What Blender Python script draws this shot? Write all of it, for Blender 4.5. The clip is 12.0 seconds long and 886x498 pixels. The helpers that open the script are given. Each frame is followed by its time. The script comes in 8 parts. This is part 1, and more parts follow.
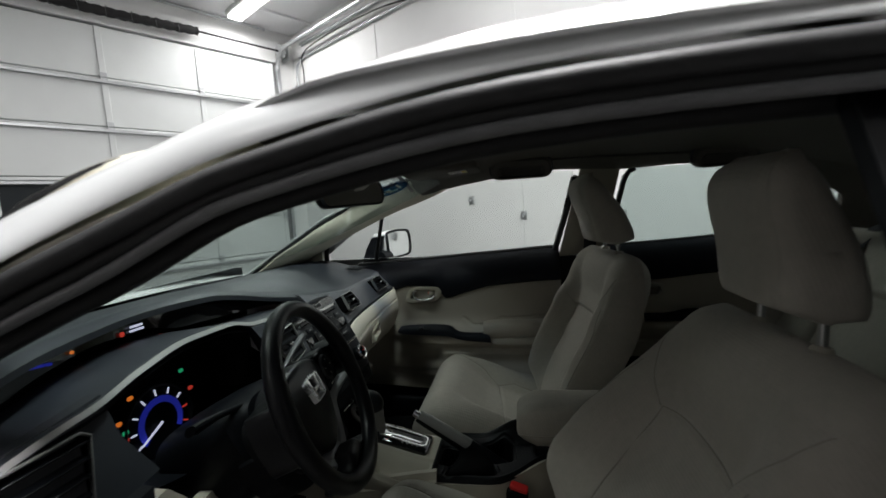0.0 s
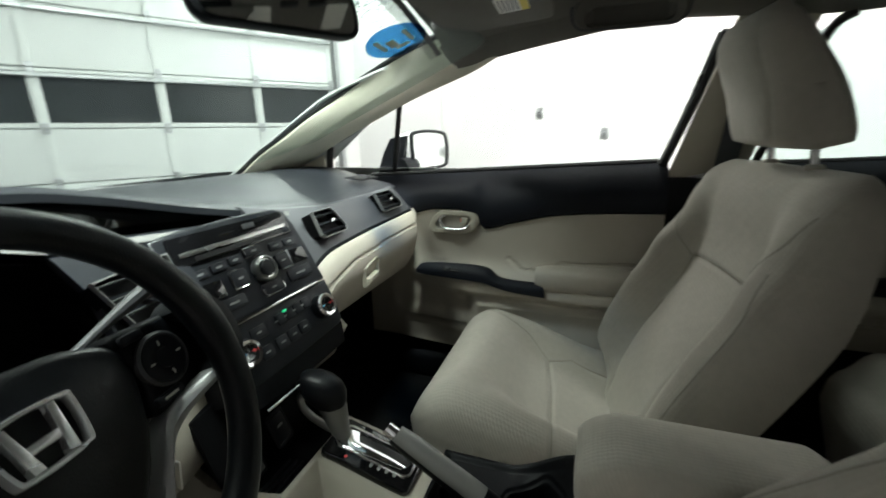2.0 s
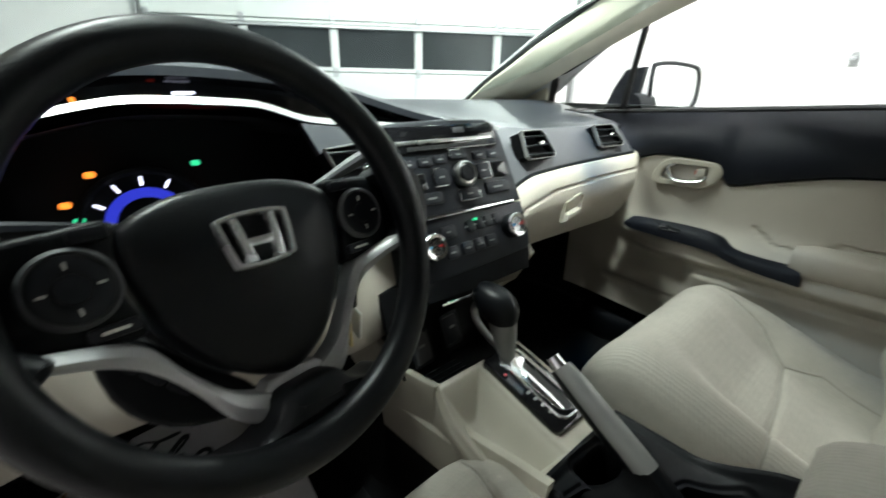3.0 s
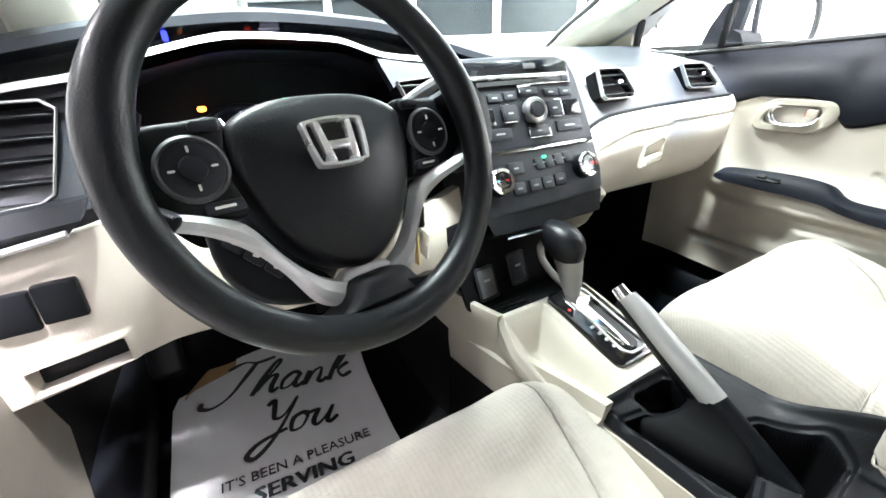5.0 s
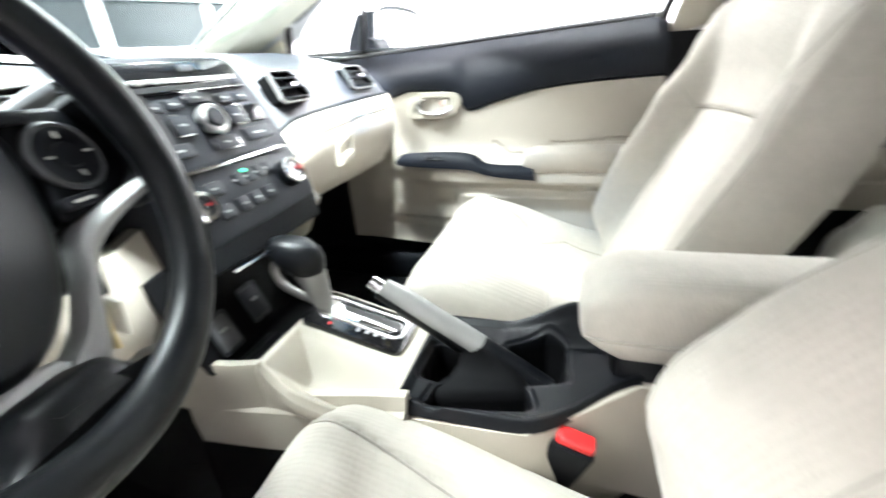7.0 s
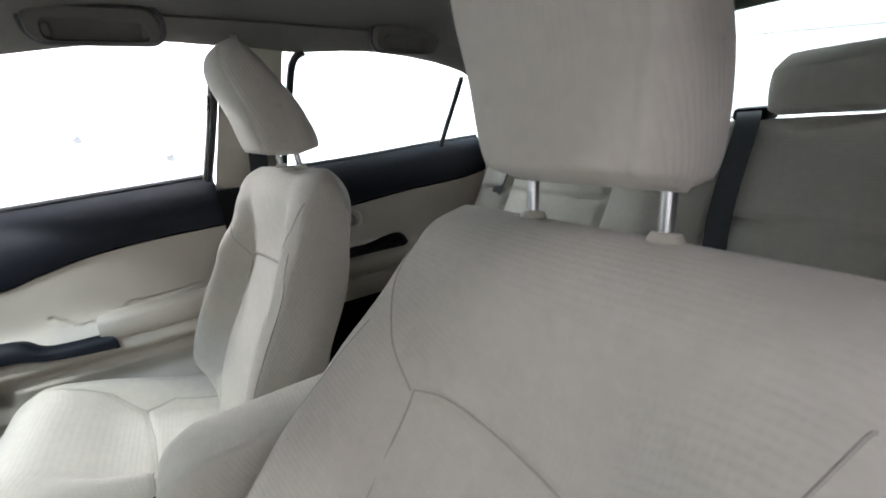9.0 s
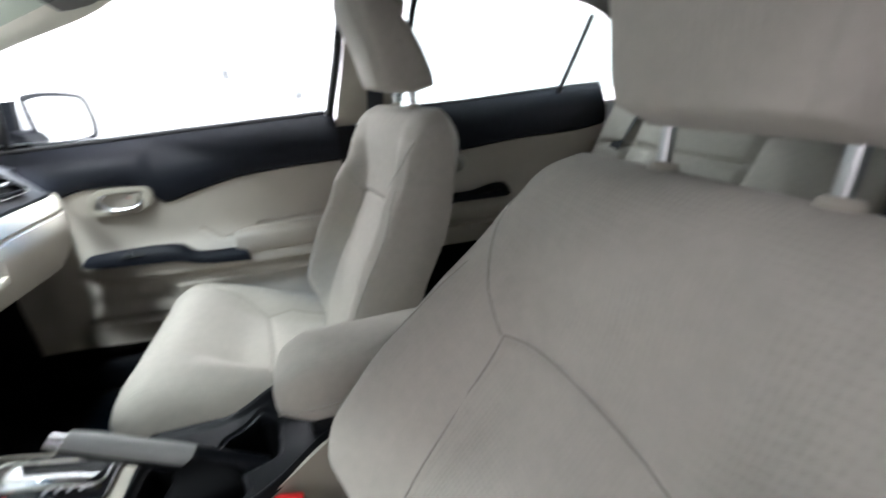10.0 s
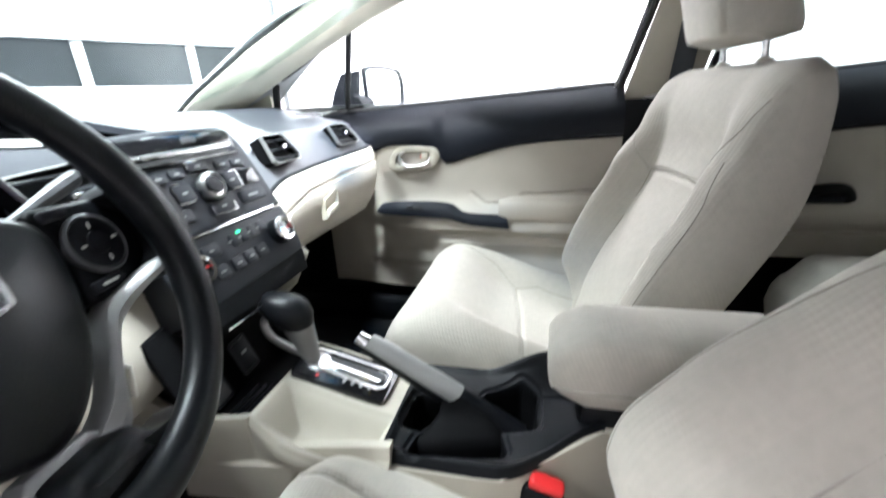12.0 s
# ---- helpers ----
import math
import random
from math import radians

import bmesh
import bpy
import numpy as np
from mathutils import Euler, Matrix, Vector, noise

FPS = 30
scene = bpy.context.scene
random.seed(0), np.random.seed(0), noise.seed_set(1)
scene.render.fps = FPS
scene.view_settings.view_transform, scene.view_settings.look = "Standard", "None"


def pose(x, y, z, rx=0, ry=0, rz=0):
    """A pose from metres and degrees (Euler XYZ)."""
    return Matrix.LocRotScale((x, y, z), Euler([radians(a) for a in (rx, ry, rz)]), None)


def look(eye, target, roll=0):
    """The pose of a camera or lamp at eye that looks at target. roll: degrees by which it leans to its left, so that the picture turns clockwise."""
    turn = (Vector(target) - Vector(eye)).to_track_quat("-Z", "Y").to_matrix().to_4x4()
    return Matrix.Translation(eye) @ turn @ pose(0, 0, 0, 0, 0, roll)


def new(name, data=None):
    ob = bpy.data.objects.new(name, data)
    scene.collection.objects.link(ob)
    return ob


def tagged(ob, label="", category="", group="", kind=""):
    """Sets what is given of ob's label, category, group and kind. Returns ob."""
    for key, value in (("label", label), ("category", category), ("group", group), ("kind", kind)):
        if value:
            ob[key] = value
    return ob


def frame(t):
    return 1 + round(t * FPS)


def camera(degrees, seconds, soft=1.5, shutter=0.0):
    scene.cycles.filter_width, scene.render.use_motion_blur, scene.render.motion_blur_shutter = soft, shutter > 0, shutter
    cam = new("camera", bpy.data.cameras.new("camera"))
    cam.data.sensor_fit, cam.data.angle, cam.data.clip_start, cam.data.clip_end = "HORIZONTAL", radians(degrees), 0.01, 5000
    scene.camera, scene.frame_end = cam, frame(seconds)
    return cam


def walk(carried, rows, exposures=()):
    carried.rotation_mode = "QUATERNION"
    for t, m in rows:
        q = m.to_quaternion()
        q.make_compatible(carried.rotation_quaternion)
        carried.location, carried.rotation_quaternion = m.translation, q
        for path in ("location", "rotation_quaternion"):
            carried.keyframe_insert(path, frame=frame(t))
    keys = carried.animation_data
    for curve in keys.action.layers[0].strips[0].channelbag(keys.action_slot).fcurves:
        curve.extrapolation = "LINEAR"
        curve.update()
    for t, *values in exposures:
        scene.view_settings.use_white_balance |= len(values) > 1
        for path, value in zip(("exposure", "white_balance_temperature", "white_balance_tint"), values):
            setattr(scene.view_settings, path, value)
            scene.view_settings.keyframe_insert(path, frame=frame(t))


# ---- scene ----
# ---- camera and its walk ----
PATH = [
    (0, (-1.013, -0.381, 1.222), (0.941, -0.009, 1.009), -3.6),
    (0.5, (-0.852, -0.393, 1.188), (1.07, 0.076, 0.895), -4.3),
    (1, (-0.697, -0.384, 1.161), (1.214, 0.067, 0.779), -3.6),
    (1.5, (-0.583, -0.359, 1.136), (1.309, 0.095, 0.67), -3.7),
    (2, (-0.495, -0.344, 1.106), (1.319, 0.305, 0.567), -1.2),
    (2.5, (-0.449, -0.345, 1.06), (1.111, 0.739, 0.433), 1.0),
    (3, (-0.463, -0.341, 1.026), (0.774, 1.061, 0.316), 1.0),
    (3.5, (-0.484, -0.362, 1.014), (0.503, 1.175, 0.2), 0.9),
    (5.5, (-0.474, -0.387, 0.969), (0.457, 1.185, 0.155), -2.4),
    (6, (-0.464, -0.393, 0.968), (0.546, 1.121, 0.139), -3.8),
    (6.5, (-0.454, -0.378, 0.96), (0.878, 0.87, 0.143), -5.3),
    (7, (-0.469, -0.327, 0.954), (1.268, 0.229, 0.133), -3.9),
    (7.5, (-0.49, -0.332, 0.941), (1.275, -0.531, 0.023), -5.1),
    (9.3, (-0.581, -0.476, 1.108), (1.068, -1.471, 0.568), -5.0),
    (9.5, (-0.571, -0.469, 1.105), (1.106, -1.403, 0.545), -4.1),
    (9.8, (-0.569, -0.456, 1.097), (1.164, -1.228, 0.466), -3.0),
    (10, (-0.568, -0.462, 1.083), (1.218, -0.975, 0.343), -3.3),
    (10.5, (-0.542, -0.391, 1.026), (1.211, -0.354, 0.064), -2.7),
    (11, (-0.547, -0.358, 0.995), (1.065, 0.0, -0.133), -4.2),
    (11.5, (-0.528, -0.333, 0.983), (1.124, 0.168, -0.028), -4.6),
    (12, (-0.505, -0.337, 1.008), (1.317, 0.126, 0.326), -2.8),
]
EXPOSURES = [(0.0, -1.5, 6450, 9.0), (0.5, -0.58, 6535, 7.8), (1.0, -0.35, 6620, 6.5), (1.5, -0.22, 6620, 6.5), (2.0, 0.0, 6620, 6.5), (2.5, 0.15, 6560, 7.2), (3.0, 0.65, 6500, 8.0), (3.5, 1.18, 6457, 9.5), (3.7, 1.38, 6439, 10.1), (5.3, 2.8, 6300, 15.0), (6.5, 2.85, 6289, 15.0), (7.0, 2.83, 6285, 15.0), (7.5, 2.42, 6280, 15.0), (9.3, 1.42, 6100, 17.3), (9.8, 1.32, 6100, 17.2), (10.5, 1.3, 6100, 17.2), (11.0, 1.46, 6100, 17.1), (11.5, 1.78, 6100, 17.1), (12.0, 2.02, 6100, 17.0)]
cam = camera(93.8, 12.0, 1.6, 0.4)
walk(cam, [(t, look(*r)) for t, *r in PATH], EXPOSURES)

# ---- world, lamps, exposure ----
world = bpy.data.worlds.new("garage_air")
scene.world = world
world.use_nodes = True
world.node_tree.nodes["Background"].inputs[0].default_value = (0.8, 0.85, 1.0, 1)
world.node_tree.nodes["Background"].inputs[1].default_value = 0.02

# the workshop's own axes: n runs from the car to the sectional door, a along that door
GN = Vector((math.cos(radians(59)), math.sin(radians(59)), 0))
GA = Vector((GN.y, -GN.x, 0))
G0 = Vector((-0.45, -0.35, 0))
DOOR_D = 5.28                      # from G0 to the door
WALL_S = 2.62                      # wall beside the passenger side
CEIL = 3.72


def gp(s, d, z):
    """A place in the workshop: s along the door, d towards it from G0, z up."""
    return GA * s + GN * (d + G0.dot(GN)) + Vector((0, 0, z))


def ceiling_lamp(s, d, watts):
    lamp = bpy.data.lights.new("tube_light", "AREA")
    lamp.shape, lamp.size, lamp.size_y, lamp.energy = "RECTANGLE", 0.16, 1.25, watts
    lamp.color = (1.0, 0.985, 0.985)
    ob = new("tube_light", lamp)
    p = gp(s, d, CEIL - 0.115)
    ob.matrix_world = Matrix.Translation(p) @ Matrix.Rotation(math.atan2(GN.y, GN.x) - math.pi / 2, 4, "Z")
    return ob


# First lamp is seen; the rest are added, unseen, to brighten roof and seats.
LAMPS = [(1.75, 4.4, 95), (1.75, 1.3, 28), (1.75, -2.2, 40), (1.75, -5.2, 42), (0.0, -0.2, 430), (-1.2, 1.4, 85), (-3.4, 0.6, 18)]
for s_, d_, w_ in LAMPS:
    ceiling_lamp(s_, d_, w_)

# ---- helpers ----
ORG = {}


def thing(name, at, label, category, group="", kind=""):
    ob = new(name)
    ob.empty_display_size = 0.05
    ob.location = at
    ORG[ob.name] = Vector(at)
    return tagged(ob, label, category, group, kind)


def finish(name, bm, mat, origin, sharp):
    me = bpy.data.meshes.new(name)
    bmesh.ops.recalc_face_normals(bm, faces=bm.faces)
    lim = radians(sharp)
    for f in bm.faces:
        f.smooth = True
    for e in bm.edges:
        if len(e.link_faces) == 2 and e.calc_face_angle(0.0) > lim:
            e.smooth = False
    bm.transform(Matrix.Translation(-origin))
    bm.to_mesh(me)
    bm.free()
    for m in (mat if isinstance(mat, (list, tuple)) else [mat]):
        me.materials.append(m)
    return me


def part(name, bm, mat, parent, label="", sharp=38):
    """One mesh under a thing or under a part; bm is in world places."""
    o = ORG[parent.name]
    ob = new(name, finish(name, bm, mat, o, sharp))
    ob.parent = parent
    ORG[ob.name] = o
    return tagged(ob, label)


def solo(name, bm, mat, label, category, kind="", group="", sharp=38):
    """A top-level thing that is one mesh."""
    lo = Vector((0, 0, 0))
    if kind != "structure":
        lo = Vector([sum(v.co[i] for v in bm.verts) / len(bm.verts) for i in range(3)])
        lo.z = min(v.co.z for v in bm.verts)
    ob = new(name, finish(name, bm, mat, lo, sharp))
    ob.location = lo
    ORG[ob.name] = lo
    return tagged(ob, label, category, group, kind)


def add_poly(bm, pts, mi=0):
    f = bm.faces.new([bm.verts.new(p) for p in pts])
    f.material_index = mi
    return f


def add_grid(bm, rows, close_u=False, close_v=False, mi=0, cap0=False, cap1=False):
    """Quads over rows of points (each row alike in length)."""
    vs = [[bm.verts.new(p) for p in r] for r in rows]
    nv, nu = len(vs), len(vs[0])
    for j in range(nv if close_v else nv - 1):
        for i in range(nu if close_u else nu - 1):
            a, b = vs[j][i], vs[j][(i + 1) % nu]
            c, d = vs[(j + 1) % nv][(i + 1) % nu], vs[(j + 1) % nv][i]
            f = bm.faces.new((a, b, c, d))
            f.material_index = mi(j, i) if callable(mi) else mi
    if cap0:
        bm.faces.new(list(reversed(vs[0]))).material_index = mi(0, 0) if callable(mi) else mi
    if cap1:
        bm.faces.new(vs[-1]).material_index = mi(nv - 2, 0) if callable(mi) else mi
    return vs


def add_slab(bm, rows, off, mi=0):
    """A sheet over rows of points, made thick by the vector off."""
    off = Vector(off)
    a = add_grid(bm, rows, mi=mi)
    b = add_grid(bm, [[Vector(p) + off for p in r] for r in rows], mi=mi)
    edge_a = a[0] + [r[-1] for r in a[1:]] + list(reversed(a[-1][:-1])) + [r[0] for r in reversed(a[1:-1])]
    edge_b = b[0] + [r[-1] for r in b[1:]] + list(reversed(b[-1][:-1])) + [r[0] for r in reversed(b[1:-1])]
    n = len(edge_a)
    for i in range(n):
        f = bm.faces.new((edge_a[i], edge_a[(i + 1) % n], edge_b[(i + 1) % n], edge_b[i]))
        f.material_index = mi if not callable(mi) else 0


def add_box(bm, c, s, r=0.0, m=None, seg=2, mi=0):
    """A box with middle c, sizes s and edges rounded by r, turned by m about its middle."""
    t = Matrix.Translation(c) @ (m.to_4x4() if m else Matrix.Identity(4)) @ Matrix.Diagonal((*s, 1))
    g = bmesh.ops.create_cube(bm, size=1.0, matrix=t)
    vs = g["verts"]
    fs = {f for v in vs for f in v.link_faces}
    if r > 0:
        es = list({e for v in vs for e in v.link_edges})
        out = bmesh.ops.bevel(bm, geom=es, offset=r, segments=seg, profile=0.5, affect="EDGES")
        fs = set(out["faces"]) | {f for f in fs if f.is_valid}
    for f in fs:
        f.material_index = mi
    return fs


def catmull(pts, k=6, closed=False):
    """Points along a smooth line through pts, k to a step."""
    p = [Vector(q) for q in pts]
    n = len(p)
    out = []
    for i in range(n if closed else n - 1):
        if closed:
            a, b, c, d = p[i - 1], p[i], p[(i + 1) % n], p[(i + 2) % n]
        else:
            a, b, c, d = p[max(i - 1, 0)], p[i], p[i + 1], p[min(i + 2, n - 1)]
        for j in range(k):
            t = j / k
            out.append(0.5 * (2 * b + (c - a) * t + (2 * a - 5 * b + 4 * c - d) * t * t + (3 * b - a - 3 * c + d) * t ** 3))
    if not closed:
        out.append(p[-1])
    return out


def add_tube(bm, path, r, n=10, closed=False, cap=True, flat=1.0, mi=0, up=None):
    """A tube along path; r is a radius or one for each point; flat squeezes it along its second axis."""
    path = [Vector(p) for p in path]
    m = len(path)
    rr = r if isinstance(r, (list, tuple)) else [r] * m
    rows = []
    ref = Vector(up) if up else None
    prev = None
    for i in range(m):
        if closed:
            tan = path[(i + 1) % m] - path[i - 1]
        else:
            tan = path[min(i + 1, m - 1)] - path[max(i - 1, 0)]
        tan.normalize()
        if ref is not None:
            nrm = (ref - tan * ref.dot(tan)).normalized()
        elif prev is None:
            nrm = tan.orthogonal().normalized()
        else:
            nrm = (prev - tan * prev.dot(tan)).normalized()
        prev = nrm
        bi = tan.cross(nrm)
        rows.append([path[i] + (bi * math.cos(2 * math.pi * j / n) + nrm * flat * math.sin(2 * math.pi * j / n)) * rr[i] for j in range(n)])
    add_grid(bm, rows, close_u=True, close_v=closed, mi=mi, cap0=cap and not closed, cap1=cap and not closed)


def add_lathe(bm, prof, n, m, mi=0):
    """A turned body: prof is (radius, height) pairs from bottom to top, placed by m."""
    rows = [[m @ Vector((max(r, 1e-5) * math.cos(2 * math.pi * j / n), max(r, 1e-5) * math.sin(2 * math.pi * j / n), h)) for j in range(n)] for r, h in prof]
    add_grid(bm, rows, close_u=True, mi=mi, cap0=True, cap1=True)


def add_plate(bm, pts, h, m, bev=0.0, seg=2, mi=0, h0=0.0, dome=0.0):
    """A flat plate: the outline pts (x, y) from h0 up to h, with its top edge rounded by bev, placed by m; dome lifts its middle."""
    pts = [Vector((p[0], p[1])) for p in pts]
    area = sum(pts[i - 1].x * pts[i].y - pts[i].x * pts[i - 1].y for i in range(len(pts)))
    if area < 0:
        pts.reverse()
    n = len(pts)
    nrm = []
    for i in range(n):
        e1, e2 = (pts[i] - pts[i - 1]), (pts[(i + 1) % n] - pts[i])
        e1 = e1.normalized() if e1.length > 1e-9 else Vector((1, 0))
        e2 = e2.normalized() if e2.length > 1e-9 else e1
        a, b = Vector((-e1.y, e1.x)), Vector((-e2.y, e2.x))
        s = a + b
        s = s.normalized() if s.length > 1e-6 else a
        nrm.append(s / max(0.4, s.dot(a)))
    rows = [[m @ Vector((p.x, p.y, h0)) for p in pts]]
    steps = seg if bev > 0 else 0
    for k in range(steps + 1):
        t = (k / steps) * math.pi / 2 if steps else 0
        ins = bev * (1 - math.cos(t))
        z = h - bev + bev * math.sin(t)
        rows.append([m @ Vector((p.x + q.x * ins, p.y + q.y * ins, z)) for p, q in zip(pts, nrm)])
    if dome > 0:
        c = sum(pts, Vector((0, 0))) / n
        for f_, z_ in ((0.72, 0.55), (0.4, 0.86)):
            rows.append([m @ Vector((c.x + (p.x + q.x * bev - c.x) * f_, c.y + (p.y + q.y * bev - c.y) * f_, h + dome * z_)) for p, q in zip(pts, nrm)])
    vs = add_grid(bm, rows, close_u=True, mi=mi, cap0=True)
    if dome > 0:
        top = bm.verts.new(m @ Vector((c.x, c.y, h + dome)))
        for i in range(n):
            bm.faces.new((vs[-1][i], vs[-1][(i + 1) % n], top)).material_index = mi
    else:
        bm.faces.new(vs[-1]).material_index = mi


def straight(pts, k):
    vs = [Vector(p) for p in pts]
    return [a.lerp(b, i / k) for a, b in zip(vs, vs[1:]) for i in range(k)] + [vs[-1]]


def rrect(w, h, r, cx=0.0, cy=0.0, k=4):
    """The outline of a rectangle with round corners."""
    out = []
    for sx, sy, a0 in ((1, 1, 0), (-1, 1, 90), (-1, -1, 180), (1, -1, 270)):
        for j in range(k + 1):
            a = radians(a0 + 90 * j / k)
            out.append((cx + sx * (w / 2 - r) + r * math.cos(a), cy + sy * (h / 2 - r) + r * math.sin(a)))
    return out


def ring_plate(bm, outer, inner, h, m, bev=0.0, mi=0, h0=0.0):
    """A flat ring between two outlines of the same number of points."""
    def at(p, z):
        return m @ Vector((p[0], p[1], z))
    def mix(p, q, t):
        return (p[0] + (q[0] - p[0]) * t, p[1] + (q[1] - p[1]) * t)
    rows = [[at(p, h0) for p in outer], [at(p, h - bev) for p in outer]]
    if bev:
        rows.append([at(mix(p, q, 0.2), h) for p, q in zip(outer, inner)])
        rows.append([at(mix(p, q, 0.8), h) for p, q in zip(outer, inner)])
    else:
        rows[1] = [at(p, h) for p in outer]
    rows.append([at(p, h - bev) for p in inner])
    rows.append([at(p, h0) for p in inner])
    add_grid(bm, rows, close_u=True, close_v=True, mi=mi)


def lerp_tab(tab, x):
    """Smooth value from a table of (x, value), with no overshoot."""
    if x <= tab[0][0]:
        return tab[0][1]
    if x >= tab[-1][0]:
        return tab[-1][1]
    n = len(tab)
    i = 0
    while x > tab[i + 1][0]:
        i += 1

    def slope(k):
        return (tab[k + 1][1] - tab[k][1]) / (tab[k + 1][0] - tab[k][0])

    def tangent(k):
        if k == 0:
            return slope(0)
        if k == n - 1:
            return slope(n - 2)
        a, b = slope(k - 1), slope(k)
        return 0.0 if a * b <= 0 else 2 * a * b / (a + b)

    (a, u), (b, v) = tab[i], tab[i + 1]
    h = b - a
    t = (x - a) / h
    return (u * (1 + 2 * t) * (1 - t) ** 2 + h * tangent(i) * t * (1 - t) ** 2
            + v * t * t * (3 - 2 * t) - h * tangent(i + 1) * t * t * (1 - t))


def sstep(a, b, x):
    t = min(1.0, max(0.0, (x - a) / (b - a)))
    return t * t * (3 - 2 * t)


def seg_dist(px, py, line):
    """Distance from a place to a broken line, in two dimensions."""
    best = 9.0
    for (ax, ay), (bx, by) in zip(line, line[1:]):
        dx, dy = bx - ax, by - ay
        t = max(0.0, min(1.0, ((px - ax) * dx + (py - ay) * dy) / (dx * dx + dy * dy + 1e-12)))
        best = min(best, math.hypot(px - ax - t * dx, py - ay - t * dy))
    return best


def basis(o, u, v):
    """A pose with origin o whose x runs along u and y along v; z comes towards the viewer."""
    u = Vector(u).normalized()
    w = u.cross(Vector(v)).normalized()
    v = w.cross(u)
    return Matrix(((u.x, v.x, w.x, o[0]), (u.y, v.y, w.y, o[1]), (u.z, v.z, w.z, o[2]), (0, 0, 0, 1)))


def add_text(bm, body, size, m, depth=0.0006, shear=0.0, wide=1.0, align="LEFT", mi=0):
    cu = bpy.data.curves.new("lettering", "FONT")
    cu.body, cu.size, cu.extrude, cu.shear, cu.align_x, cu.resolution_u = body, size, depth / 2, shear, align, 2
    ob = bpy.data.objects.new("lettering", cu)
    me = bpy.data.meshes.new_from_object(ob)
    b2 = bmesh.new()
    b2.from_mesh(me)
    b2.transform(m @ Matrix.Diagonal((wide, 1, 1, 1)))
    for f in b2.faces:
        f.material_index = mi
    tmp = bpy.data.meshes.new("tmp")
    b2.to_mesh(tmp)
    b2.free()
    bm.from_mesh(tmp)
    bpy.data.objects.remove(ob)
    bpy.data.curves.remove(cu)
    bpy.data.meshes.remove(me)
    bpy.data.meshes.remove(tmp)


# ---- materials ----
def material(name, col, rough=0.5, metal=0.0, var=0.08, grain=40.0, bump=0.1, bscale=300.0, coat=0.0, spec=0.5, dirt=0.0, dirt_col=None, dist=0.001):
    """A procedural surface: its colour varies at two scales, with a fine relief."""
    m = bpy.data.materials.new(name)
    m.use_nodes = True
    nt = m.node_tree
    bs = nt.nodes["Principled BSDF"]
    bs.inputs["Roughness"].default_value, bs.inputs["Metallic"].default_value = rough, metal
    bs.inputs["Coat Weight"].default_value = coat
    bs.inputs["Specular IOR Level"].default_value = spec
    tc = nt.nodes.new("ShaderNodeTexCoord")
    n1 = nt.nodes.new("ShaderNodeTexNoise")
    n1.inputs["Scale"].default_value, n1.inputs["Detail"].default_value = grain, 4
    n2 = nt.nodes.new("ShaderNodeTexNoise")
    n2.inputs["Scale"].default_value, n2.inputs["Detail"].default_value = grain / 9, 3
    for n in (n1, n2):
        nt.links.new(tc.outputs["Object"], n.inputs["Vector"])
    add = nt.nodes.new("ShaderNodeMath")
    add.operation = "ADD"
    nt.links.new(n1.outputs["Fac"], add.inputs[0])
    nt.links.new(n2.outputs["Fac"], add.inputs[1])
    mr = nt.nodes.new("ShaderNodeMapRange")
    mr.inputs["From Min"].default_value, mr.inputs["From Max"].default_value = 0.6, 1.4
    mr.inputs["To Min"].default_value, mr.inputs["To Max"].default_value = 1 - var, 1 + var
    nt.links.new(add.outputs[0], mr.inputs["Value"])
    mul = nt.nodes.new("ShaderNodeVectorMath")
    mul.operation = "SCALE"
    mul.inputs[0].default_value = col
    nt.links.new(mr.outputs[0], mul.inputs["Scale"])
    last = mul.outputs[0]
    if dirt > 0:
        n3 = nt.nodes.new("ShaderNodeTexNoise")
        n3.inputs["Scale"].default_value, n3.inputs["Detail"].default_value, n3.inputs["Roughness"].default_value = grain / 5, 6, 0.7
        nt.links.new(tc.outputs["Object"], n3.inputs["Vector"])
        r3 = nt.nodes.new("ShaderNodeMapRange")
        r3.inputs["From Min"].default_value, r3.inputs["From Max"].default_value = 0.52, 0.72
        r3.inputs["To Max"].default_value = dirt
        nt.links.new(n3.outputs["Fac"], r3.inputs["Value"])
        mx = nt.nodes.new("ShaderNodeMix")
        mx.data_type = "RGBA"
        mx.inputs["B"].default_value = (*(dirt_col or [c * 0.5 for c in col]), 1)
        nt.links.new(r3.outputs[0], mx.inputs["Factor"])
        nt.links.new(last, mx.inputs["A"])
        last = mx.outputs["Result"]
    nt.links.new(last, bs.inputs["Base Color"])
    rr = nt.nodes.new("ShaderNodeMapRange")
    rr.inputs["To Min"].default_value, rr.inputs["To Max"].default_value = max(0.02, rough - 0.07), min(1, rough + 0.07)
    nt.links.new(n2.outputs["Fac"], rr.inputs["Value"])
    nt.links.new(rr.outputs[0], bs.inputs["Roughness"])
    if bump > 0:
        nb = nt.nodes.new("ShaderNodeTexNoise")
        nb.inputs["Scale"].default_value, nb.inputs["Detail"].default_value = bscale, 2
        nt.links.new(tc.outputs["Object"], nb.inputs["Vector"])
        bp = nt.nodes.new("ShaderNodeBump")
        bp.inputs["Strength"].default_value, bp.inputs["Distance"].default_value = bump, dist
        nt.links.new(nb.outputs["Fac"], bp.inputs["Height"])
        nt.links.new(bp.outputs["Normal"], bs.inputs["Normal"])
    return m


